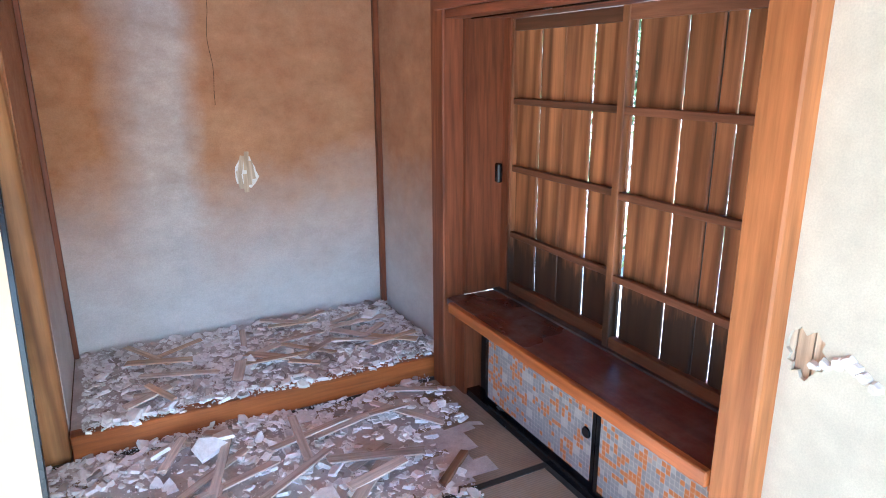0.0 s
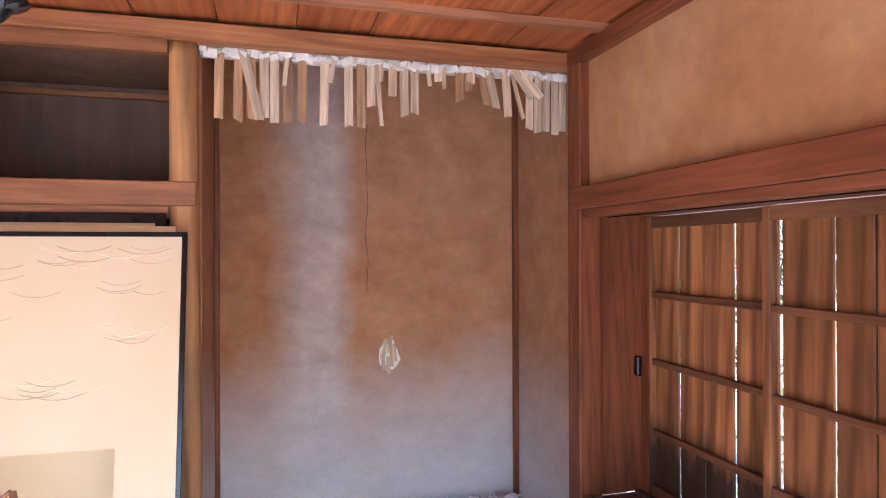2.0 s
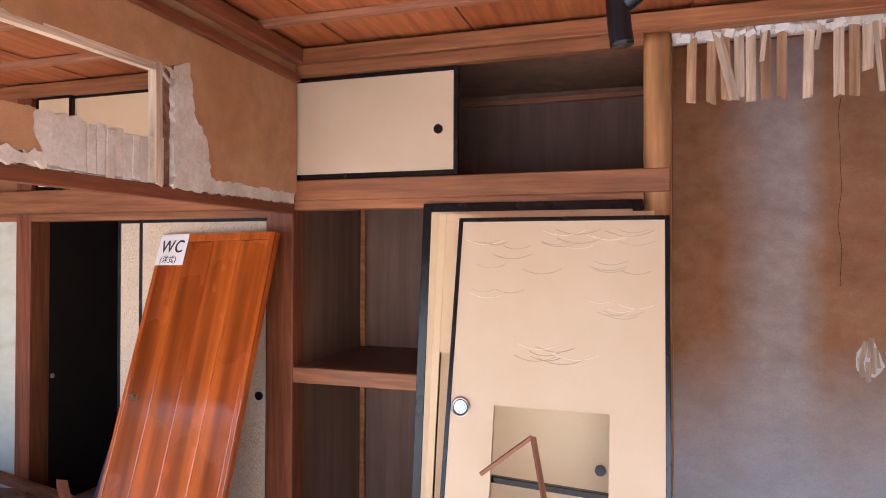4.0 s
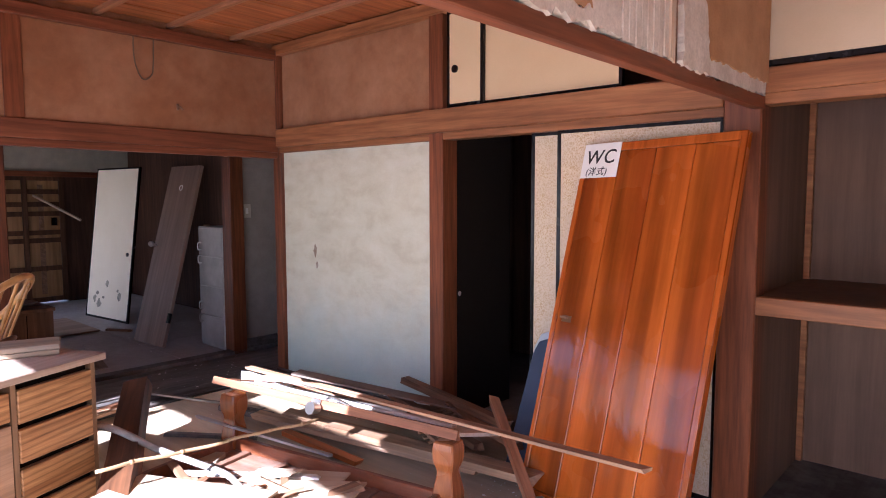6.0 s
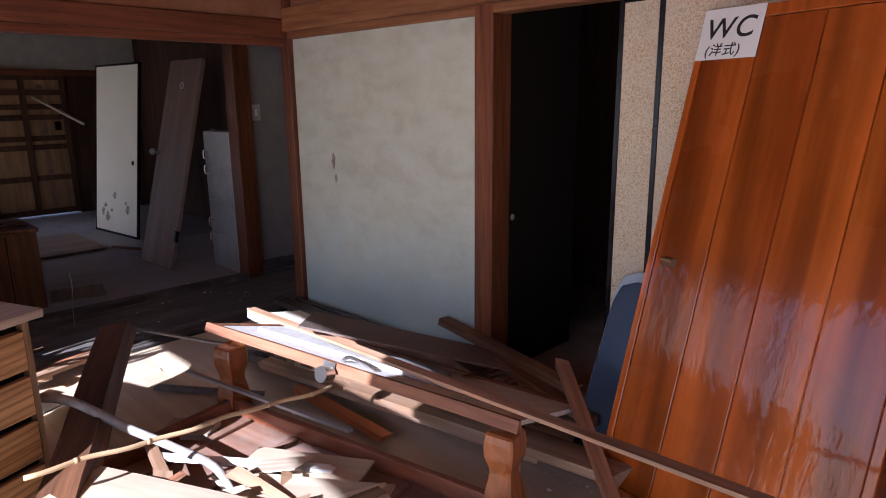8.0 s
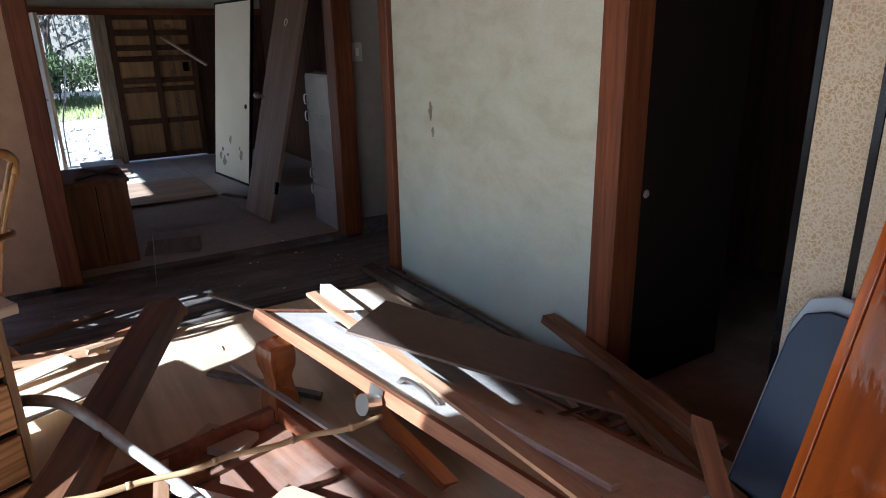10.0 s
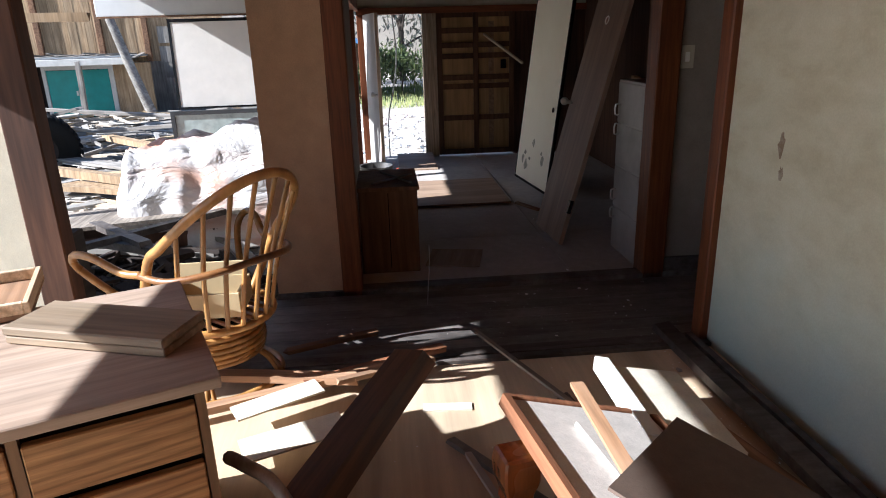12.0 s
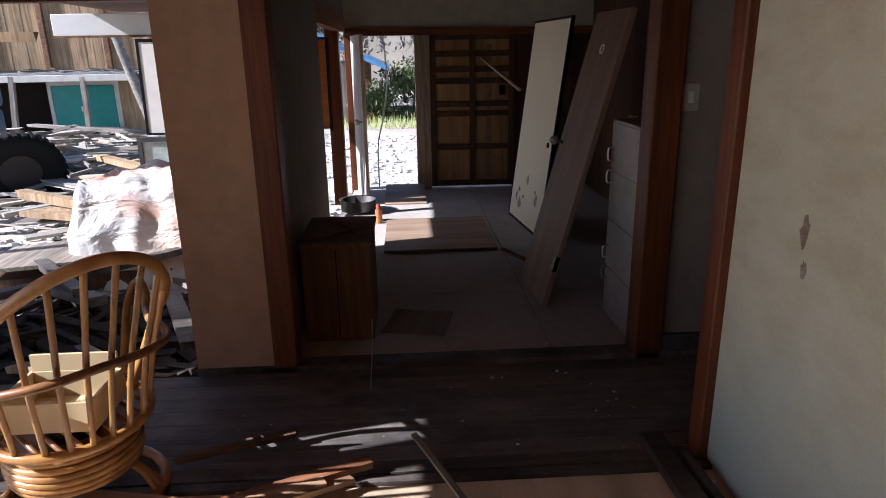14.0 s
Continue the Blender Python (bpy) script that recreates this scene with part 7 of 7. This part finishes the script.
part("picture", boxes(((-0.06, -0.035, 0.0282), (0.0, 0.035, 0.0292))), plain("dark_print", (0.05, 0.045, 0.045), 0.5), pk, "dark printed picture")
slab = bmesh.new()
chip(slab, random.Random(2), 0, 0, 0, 0.14, 0.16)
solid("plaster_slab", slab, P_GREY, "broken grey plaster slab on the floor", "plaster slab", pose(-1.73, 2.62, 0.03), "plaster slabs")


def mid_floor(rnd):
    k = rnd.random()
    if k < 0.45:
        return rnd.uniform(-2.1, -1.15), rnd.uniform(2.2, 3.1), 0.0
    if k < 0.8:
        return rnd.uniform(-4.5, -2.9), 3.24 - 0.25 * rnd.random() ** 2, 0.0
    return rnd.uniform(-4.9, -2.1), rnd.uniform(1.5, 3.2), 0.004


rubble("floor_rubble", "plaster crumbs and splinters scattered over the floor", 700, mid_floor, 0.003, 0.022, 41)

# ---- desk ----
W_DESK = wood("desk_top_wood", (0.43, 0.32, 0.24), (0.56, 0.44, 0.35), "x", 7, 0.5, 0.2, spec=0.4, figure=0.12)
W_DRAWER = wood("zebra_drawer_wood", (0.3, 0.135, 0.045), (0.6, 0.33, 0.13), "x", 26, 0.45, 0.15, spec=0.4, figure=0.7)
W_CARCASS = wood("desk_carcass_wood", (0.2, 0.115, 0.06), (0.3, 0.18, 0.095), "z", 9, 0.5, 0.25)
# x runs along the drawer front, y out of it
ex, ey = Vector((0.387, -0.922, 0)).normalized(), Vector((0.922, 0.387, 0)).normalized()
DESK = Matrix((ex, ey, Vector((0, 0, 1)))).transposed().to_4x4()
DESK.translation = (-3.055, 1.462, 0.0)


def dbox(lo, hi):
    """A box given by its depth behind the drawer front."""
    return boxes(((lo[0], -hi[1], lo[2]), (hi[0], -lo[1], hi[2])))


dk = thing("desk", "wooden desk with striped drawer fronts and a pale sunlit top", "desk", DESK)
part("top", dbox((0, 0, 0.672), (1.1, 0.67, 0.70)), W_DESK, dk, bevel=0.003)
part("side_panel", dbox((0.035, 0.03, 0.0), (0.055, 0.65, 0.672)), W_CARCASS, dk)
part("inner_panel", dbox((0.385, 0.03, 0.0), (0.405, 0.65, 0.672)), W_CARCASS, dk)
part("end_panel", dbox((1.04, 0.03, 0.0), (1.06, 0.65, 0.672)), W_CARCASS, dk)
part("back_panel", dbox((0.055, 0.63, 0.05), (1.04, 0.645, 0.672)), W_CARCASS, dk)
# black sheet set behind the drawers to paint shade in their gaps
part("inside", dbox((0.055, 0.06, 0.03), (0.385, 0.07, 0.655)), DARKNESS, dk, "near-black sheet for the shade in the drawer gaps")
for i in range(4):
    z = 0.055 + i * 0.152
    part("drawer", dbox((0.058, 0.024, z), (0.382, 0.05, z + 0.128)), W_DRAWER, dk, "striped zebra-grain drawer front", bevel=0.003)
part("wide_drawer", dbox((0.41, 0.03, 0.53), (1.035, 0.05, 0.64)), W_DRAWER, dk, "striped wide drawer front", bevel=0.003)
part("front_panel", dbox((0.41, 0.03, 0.05), (1.035, 0.045, 0.515)), W_TAN, dk)
W_GREYTAN = wood("dusty_board", (0.30, 0.225, 0.15), (0.47, 0.37, 0.26), "x", 8, 0.7, 0.3, dirt=0.2, figure=0.2)
wbx = thing("wooden_box_lid", "flat old wooden box lid lying on the desk", "box lid", pose(-3.30, 1.135, 0.7025, 0, 0, 72))
part("board", boxes(((-0.22, -0.085, 0.022), (0.22, 0.085, 0.045))), W_GREYTAN, wbx, bevel=0.004)
part("under_board", boxes(((-0.218, -0.082, 0.0), (0.218, 0.082, 0.020))), W_GREYTAN, wbx, bevel=0.003)
bx2 = thing("open_tray", "flat wooden tray lying on the desk", "tray", pose(-3.55, 0.70, 0.7025, 0, 0, 20))
part("base", boxes(((-0.16, -0.14, 0.0), (0.16, 0.14, 0.012))), W_TAN, bx2)
for lo, hi in (((-0.16, -0.14), (0.16, -0.125)), ((-0.16, 0.125), (0.16, 0.14)), ((-0.16, -0.125), (-0.145, 0.125)), ((0.145, -0.125), (0.16, 0.125))):
    part("rim", boxes(((*lo, 0.012), (*hi, 0.045))), W_LATH_X, bx2, bevel=0.002)

# ---- rattan swivel chair ----
RATTAN = wood("rattan", (0.40, 0.18, 0.045), (0.62, 0.34, 0.11), "z", 5, 0.28, 0.3, spec=0.6)
RATTAN_DK = wood("rattan_dark", (0.24, 0.095, 0.03), (0.42, 0.2, 0.07), "z", 6, 0.32, 0.3, spec=0.6)
CH = pose(-4.345, 1.08, 0.0, 0, 0, -44)
ch = thing("rattan_chair", "glossy golden rattan swivel chair with curved spindle back", "chair", CH)
# local frame: the sitter faces -y, the back is at +y; z up


def ring_pts(rx, ry, z, n=28, cx=0.0, cy=0.0, a0=0.0, a1=2 * math.pi, closed=True):
    return [(cx + rx * math.cos(a), cy + ry * math.sin(a), z) for a in np.linspace(a0, a1, n, endpoint=not closed)]


bm = bmesh.new()
tube(bm, ring_pts(0.255, 0.255, 0.022), 0.019, 8, True)
part("base_ring", bm, RATTAN, ch, smooth=True)
for i in range(4):
    a = math.pi / 4 + i * math.pi / 2
    for d in (-0.12, 0.0, 0.12):
        bm = bmesh.new()
        c, s, c2, s2 = math.cos(a + d), math.sin(a + d), math.cos(a + d * 0.5), math.sin(a + d * 0.5)
        tube(bm, smooth_pts([(0.25 * c, 0.25 * s, 0.03), (0.21 * c2, 0.21 * s2, 0.09), (0.165 * c2, 0.165 * s2, 0.13), (0.12 * c2, 0.12 * s2, 0.155)], 5), 0.010 if d else 0.014, 7)
        part("base_leg", bm, RATTAN, ch, smooth=True)
for k, (r, z) in enumerate(((0.19, 0.15), (0.197, 0.172), (0.2, 0.194), (0.2, 0.216), (0.197, 0.238), (0.19, 0.26))):
    bm = bmesh.new()
    tube(bm, ring_pts(r, r, z), 0.0125, 7, True)
    part("swivel_ring", bm, RATTAN, ch, smooth=True)
bm = bmesh.new()
bmesh.ops.create_cone(bm, cap_ends=True, segments=24, radius1=0.16, radius2=0.17, depth=0.11, matrix=pose(0, 0, 0.215))
part("swivel_core", bm, RATTAN_DK, ch)
bm = bmesh.new()
bmesh.ops.create_cone(bm, cap_ends=True, segments=20, radius1=0.1, radius2=0.1, depth=0.05, matrix=pose(0, 0, 0.29))
part("swivel_plate", bm, BLACK, ch, "dark metal swivel plate")
SY = 0.02
bm = bmesh.new()
tube(bm, ring_pts(0.235, 0.25, 0.325, cy=SY), 0.017, 8, True)
part("seat_ring", bm, RATTAN, ch, smooth=True)
for i in range(9):
    xx = -0.2 + i * 0.05
    bm = bmesh.new()
    yy = 0.25 * math.sqrt(max(0.02, 1 - (xx / 0.235) ** 2))
    tube(bm, [(xx, SY - yy, 0.325), (xx, SY, 0.312), (xx, SY + yy, 0.325)], 0.009, 6)
    part("seat_rod", bm, RATTAN_DK, ch, smooth=True)


def back_at(u):
    """The hoop of the back, u from 0 (left foot) over the head to 1 (right foot)."""
    a = math.pi * u
    s = max(0.0, math.sin(a))
    return Vector((-0.288 * math.cos(a) * (1.0 - 0.116 * s), 0.052 + 0.44 * s ** 0.762, 0.588 + 0.362 * s ** 0.825))


bm = bmesh.new()
hoop = [Vector((-0.20, 0.0, 0.33)), Vector((-0.265, 0.02, 0.46))] + [back_at(u) for u in np.linspace(0.03, 0.97, 25)] + [Vector((0.265, 0.02, 0.46)), Vector((0.20, 0.0, 0.33))]
tube(bm, smooth_pts(hoop, 3), 0.0185, 8)
part("back_hoop", bm, RATTAN, ch, "thick glossy hoop", smooth=True)
for i in range(8):
    u = 0.14 + 0.72 * i / 7
    head = back_at(u)
    fx = -0.2 + 0.4 * i / 7
    foot = Vector((fx, SY + 0.25 * math.sqrt(max(0.05, 1 - (fx / 0.235) ** 2)), 0.33))
    mid = head.lerp(foot, 0.6) + Vector((0, -0.02, 0))
    bm = bmesh.new()
    tube(bm, smooth_pts([head, head.lerp(foot, 0.3) + Vector((0, -0.012, 0)), mid, foot], 5), 0.0095, 7)
    part("spindle", bm, RATTAN, ch, smooth=True)
for s in (-1, 1):
    bm = bmesh.new()
    tube(bm, smooth_pts([(s * 0.285, 0.06, 0.575), (s * 0.315, -0.03, 0.575), (s * 0.362, -0.14, 0.625), (s * 0.385, -0.24, 0.625), (s * 0.37, -0.29, 0.57), (s * 0.32, -0.24, 0.49), (s * 0.22, -0.08, 0.35)], 6), 0.016, 8)
    part("armrest", bm, RATTAN, ch, "curved rattan armrest", smooth=True)
bm = bmesh.new()
tube(bm, smooth_pts([(0.292, 0.06, 0.575), (0.265, 0.21, 0.575), (0.15, 0.335, 0.60), (0.0, 0.375, 0.615), (-0.15, 0.335, 0.60), (-0.265, 0.21, 0.575), (-0.292, 0.06, 0.575)], 6), 0.014, 8)
part("back_rail", bm, RATTAN_DK, ch, smooth=True)
dr = thing("loose_drawer", "empty cream wooden drawer lying on a rattan chair", "drawer", CH @ pose(0.02, 0.03, 0.345, 0, 0, -46))
CREAMW = plain("cream_board", (0.66, 0.52, 0.3), 0.6, vary=0.1)
for lo, hi in (((-0.15, 0.1, 0), (0.15, 0.115, 0.1)), ((-0.15, -0.12, 0), (0.15, -0.105, 0.1)), ((-0.15, -0.105, 0), (-0.138, 0.1, 0.1)), ((0.138, -0.105, 0), (0.15, 0.1, 0.1)), ((-0.138, -0.105, 0), (0.138, 0.1, 0.008))):
    part("drawer_side", boxes((lo, hi)), CREAMW, dr, bevel=0.001)
part("upright_piece", boxes(((-0.14, -0.118, 0.1), (0.14, -0.107, 0.16))), CREAMW, dr)

# ---- corridor and far room ----
sw = thing("light_switch", "small cream light switch plate on the wall", "light switch", pose(-5.238, 3.465, 1.235))
part("plate", boxes(((0, -0.04, -0.06), (0.008, 0.04, 0.06))), plain("switch_plastic", (0.5, 0.45, 0.36), 0.5), sw, bevel=0.003)
part("toggle", boxes(((0.008, -0.012, -0.025), (0.016, 0.012, 0.025))), CARD, sw, bevel=0.002)
sw = thing("light_switch", "white switch plate on the plaster wall", "light switch", pose(-4.408, 0.36, 1.24))
part("plate", boxes(((0, -0.035, -0.055), (0.008, 0.035, 0.055))), CARD, sw, bevel=0.003)
part("toggle", boxes(((0.008, -0.01, -0.02), (0.014, 0.01, 0.02))), CARD, sw, bevel=0.002)

W_CHEST = wood("chest_wood", (0.17, 0.08, 0.04), (0.29, 0.15, 0.078), "z", 10, 0.6, 0.3)
chest = thing("low_chest", "worn dark brown wooden chest with sticks on its top", "chest", pose(-6.06, 1.665, 0.0))
part("body", boxes(((0, 0, 0), (0.52, 0.35, 0.515))), W_CHEST, chest, bevel=0.004)
part("top", boxes(((-0.01, -0.01, 0.515), (0.535, 0.362, 0.54))), W_CHEST, chest, bevel=0.004)
part("front_seam", boxes(((0.52, 0.172, 0.03), (0.524, 0.177, 0.50))), DARKNESS, chest)
loose((-5.95, 1.8, 0.548), (-5.6, 1.98, 0.548), 0.015, 0.01, W_GREY, "thin grey stick on a chest", name="wooden_stick", category="stick")
loose((-5.85, 2.0, 0.548), (-5.6, 1.75, 0.548), 0.015, 0.01, W_GREY, "thin grey stick on a chest", name="wooden_stick", category="stick")

def stand(bl, br, tl):
    """The pose of an upright panel from three of its corners: x along its foot, z up its side."""
    bl, br, tl = Vector(bl), Vector(br), Vector(tl)
    z = (tl - bl).normalized()
    x = (br - bl) - z * (br - bl).dot(z)
    x.normalize()
    m = Matrix((x, z.cross(x), z)).transposed().to_4x4()
    m.translation = bl
    return m


tall = paper_door("paper_sliding_door", "stained pale sliding door in black frame, leaning", stand((-8.187, 3.14, 0.0), (-7.29, 3.24, 0.0), (-8.21, 3.345, 1.63)), 0.90, 1.70, PAPER_WHITE, 0.02, pull=(0.80, 0.74), group="loose sliding doors")
bm = bmesh.new()
rnd = random.Random(17)
for cx, cz, r in ((0.42, 0.40, 0.045), (0.18, 0.22, 0.05), (0.28, 0.17, 0.06), (0.7, 0.27, 0.06), (0.23, 0.28, 0.04), (0.36, 0.24, 0.03), (0.66, 0.33, 0.03)):
    n = 9
    bm.faces.new([bm.verts.new((cx + r * rnd.uniform(0.4, 1.1) * math.cos(2 * math.pi * i / n), -0.0015, cz + r * rnd.uniform(0.4, 1.1) * math.sin(2 * math.pi * i / n))) for i in range(n)])
part("torn_spot", bm, plain("torn_spots", (0.36, 0.33, 0.25), 0.9, vary=0.5, scale=30), tall, "torn and mouldy spots")
bdoor = thing("flush_door", "plain brown flush door with a round knob, leaning", "door", quad_pose((-6.395, 2.938, 0.01), (-5.875, 2.975, 0.01), (-6.42, 3.366, 1.611))[0])
DB = wood("flush_door_wood", (0.30, 0.19, 0.135), (0.36, 0.235, 0.175), "y", 3, 0.5, 0.15, figure=0.1)
part("slab", boxes(((0, 0, -0.03), (0.52, 1.70, 0.0))), DB, bdoor, bevel=0.002)
bm = bmesh.new()
bmesh.ops.create_cone(bm, cap_ends=True, segments=16, radius1=0.012, radius2=0.012, depth=0.05, matrix=pose(0.04, 0.92, 0.025))
bmesh.ops.create_uvsphere(bm, u_segments=14, v_segments=9, radius=0.028, matrix=pose(0.04, 0.92, 0.055))
part("knob", bm, METAL, bdoor, "shiny round metal knob", smooth=True)
part("hinge", boxes(((0.50, 0.22, -0.02), (0.525, 0.31, 0.006))), BLACK, bdoor, "dark metal hinge")
bm = bmesh.new()
tube(bm, [(0.26 + 0.025 * math.cos(a), 1.485 + 0.025 * math.sin(a), 0.002) for a in np.linspace(0, 6.28, 16, endpoint=False)], 0.004, 5, True)
part("hook_ring", bm, CARD, bdoor, "pale ring")
part_strip = solid("door_edge_strip", boxes(((-0.03, -0.02, 0), (0.03, 0.02, 1.1))), W_TAN, "tan board standing beside a steel cabinet", "board", pose(-6.02, 3.47, 0.0, 0, 4, 0), bevel=0.003)
STEEL = plain("grey_enamel", (0.46, 0.44, 0.42), 0.45, vary=0.25, scale=5)
cabn = thing("filing_cabinet", "narrow grey-white steel drawer cabinet, scratched", "cabinet", pose(-5.82, 3.315, 0.0))
part("body", boxes(((0, 0.006, 0), (0.42, 0.3, 1.09))), STEEL, cabn, bevel=0.004)
for z0, z1 in ((0.02, 0.28), (0.29, 0.55), (0.56, 0.82), (0.83, 1.075)):
    d = part("drawer", boxes(((0.006, 0.0, z0), (0.414, 0.008, z1))), STEEL, cabn, bevel=0.003)
    bm = bmesh.new()
    zz = z0 + 0.05 if z0 in (0.29, 0.83) else z1 - 0.06
    tube(bm, smooth_pts([(0.05, 0.0, zz), (0.05, -0.03, zz), (0.05, -0.03, zz + 0.06), (0.05, 0.0, zz + 0.06)], 3), 0.005, 6)
    part("handle", bm, METAL, d, "bent metal handle")
PLY = wood("plywood_sheet", (0.38, 0.26, 0.18), (0.5, 0.37, 0.27), "y", 3, 0.6, 0.2)
solid("plywood_sheet", boxes(((-8.02, 2.02, 0.012), (-7.05, 2.88, 0.028))), PLY, "brown plywood sheet lying on the dusty mats", "plywood", bevel=0.002)
solid("plywood_sheet", boxes(((0, 0, 0), (0.75, 0.42, 0.012))), PLY, "plywood ramp in the back doorway", "plywood", pose(-9.45, 1.98, 0.05, 0, 4, 0))
solid("cardboard_piece", boxes(((0, 0, 0), (0.33, 0.34, 0.006))), W_GREYTAN, "flat piece of brown cardboard on the mats", "cardboard", pose(-5.93, 2.12, 0.004, 0, 0, -12))
loose((-6.95, 2.9, 0.04), (-6.65, 3.02, 0.05), 0.03, 0.02, W_OLD, "dark stick beside a plywood sheet", name="wooden_stick", category="stick")

# coffered wooden door in the far wall
W_COFFER = wood("coffer_frame_wood", (0.1, 0.045, 0.022), (0.17, 0.08, 0.04), "z", 10, 0.6, 0.3)
W_PANEL = wood("coffer_panel_wood", (0.44, 0.25, 0.11), (0.6, 0.37, 0.17), "z", 4, 0.6, 0.3)
cof = thing("panelled_door", "brown wooden panelled door with pale strip, closed", "door", pose(-9.5, 2.49, 0.02))
part("backing", boxes(((-0.02, 0, 0), (-0.005, 0.90, 1.6))), W_PANEL, cof)
for yy in (0.0, 0.42, 0.84):
    part("stile", boxes(((-0.005, yy, 0), (0.025, yy + 0.06, 1.6))), W_COFFER, cof, bevel=0.003)
for zz in (0.0, 0.40, 0.76, 0.86, 1.1, 1.22, 1.38, 1.55):
    for y0 in (0.06, 0.48):
        part("rail", boxes(((-0.005, y0, zz), (0.02, y0 + 0.36, zz + (0.06 if zz < 1.5 else 0.05)))), W_COFFER, cof, bevel=0.003)
part("pale_strip", boxes(((0.0, 0.60, 0.1), (0.005, 0.66, 1.5))), W_TAN, cof, "pale paper strip")
bm = boxes(((0.0, 0.74, 0.98), (0.03, 0.80, 1.08)))
part("lock", bm, BLACK, cof, "black lock plate")
lumber("broken_moulding", "splintered pale moulding sticking out by the door", (-9.45, 3.12, 1.38), (-8.75, 3.40, 1.08), 0.03, 0.02, W_LATH_X, "moulding")
wd = thing("white_door", "narrow white door standing open at the back doorway", "door", pose(-9.44, 1.67, 0.0, 0, 0, 12))
part("slab", boxes(((0, 0, 0), (0.62, 0.035, 1.62))), plain("white_door_paint", (0.42, 0.40, 0.38), 0.5), wd, bevel=0.002)
part("edge", boxes(((0.62, 0, 0), (0.635, 0.035, 1.62))), W_LATH, wd, "bare wooden edge")
bm = bmesh.new()
bmesh.ops.create_uvsphere(bm, u_segments=12, v_segments=8, radius=0.028, matrix=pose(0.56, -0.05, 0.8))
tube(bm, [(0.56, 0, 0.8), (0.56, -0.05, 0.8)], 0.01, 8)
part("knob", bm, METAL, wd, "round metal knob", smooth=True)
pot = thing("cooking_pot", "dented metal pot lying on the floor by a wall", "pot", pose(-8.45, 1.74, 0.0))
bm = bmesh.new()
prof = ((0.0, 0.01), (0.14, 0.01), (0.165, 0.03), (0.17, 0.12), (0.182, 0.125), (0.16, 0.12), (0.155, 0.04), (0.0, 0.03))
prev = None
for r, z in prof:
    ring = [bm.verts.new((max(r, 0.001) * math.cos(2 * math.pi * i / 24), max(r, 0.001) * math.sin(2 * math.pi * i / 24), z)) for i in range(24)]
    if prev:
        for i in range(24):
            bm.faces.new((prev[i], prev[(i + 1) % 24], ring[(i + 1) % 24], ring[i]))
    prev = ring
part("bowl", bm, plain("sooty_steel", (0.16, 0.155, 0.15), 0.4, 0.8), pot, smooth=True)
bt = thing("plastic_bottle", "small orange bottle with a red cap on the floor", "bottle", pose(-8.0, 1.95, 0.0))
bm = bmesh.new()
bmesh.ops.create_cone(bm, cap_ends=True, segments=14, radius1=0.032, radius2=0.03, depth=0.12, matrix=pose(0, 0, 0.06))
part("body", bm, plain("orange_plastic", (0.5, 0.2, 0.07), 0.4), bt)
bm = bmesh.new()
bmesh.ops.create_cone(bm, cap_ends=True, segments=12, radius1=0.024, radius2=0.014, depth=0.05, matrix=pose(0, 0, 0.145))
part("cap", bm, plain("red_plastic", (0.45, 0.08, 0.04), 0.4), bt, "red cap")

# cable loop and old hook on the plaster over the wide opening
bm = bmesh.new()
tube(bm, smooth_pts([(-4.385, 2.195, 2.44), (-4.385, 2.19, 2.25), (-4.385, 2.215, 2.14), (-4.385, 2.25, 2.10), (-4.385, 2.295, 2.13), (-4.385, 2.31, 2.19), (-4.385, 2.32, 2.44)], 6), 0.0045, 6)
solid("cable_loop", bm, plain("old_wire", (0.16, 0.10, 0.06), 0.6), "thin brown cable hanging in a loop from the cornice", "cable", smooth=True)
bm = bmesh.new()
tube(bm, smooth_pts([(-4.398, 2.47, 1.955), (-4.385, 2.472, 1.95), (-4.37, 2.476, 1.945), (-4.37, 2.49, 1.93)], 4), 0.007, 6)
tube(bm, [(-4.399, 2.468, 1.97), (-4.398, 2.47, 1.93)], 0.01, 6)
solid("wall_hook", bm, W_OLD, "small rusty hook on the brown plaster", "hook")


def corridor_crumbs(rnd):
    if rnd.random() < 0.5:
        return rnd.uniform(-5.15, -4.5), rnd.uniform(2.2, 3.3), 0.0
    return rnd.uniform(-8.2, -4.5), rnd.uniform(1.7, 3.2), 0.0


rubble("corridor_rubble", "plaster crumbs and dust specks on the dark boards", 150, corridor_crumbs, 0.002, 0.013, 43)
bm = bmesh.new()
tube(bm, smooth_pts([(-5.0, 2.02, 0.004), (-5.02, 2.03, 0.12), (-5.01, 2.04, 0.25), (-5.03, 2.04, 0.33)], 5), 0.0025, 5)
solid("bent_wire", bm, GREYROD, "thin grey wire standing up from the floor boards", "wire", smooth=True)
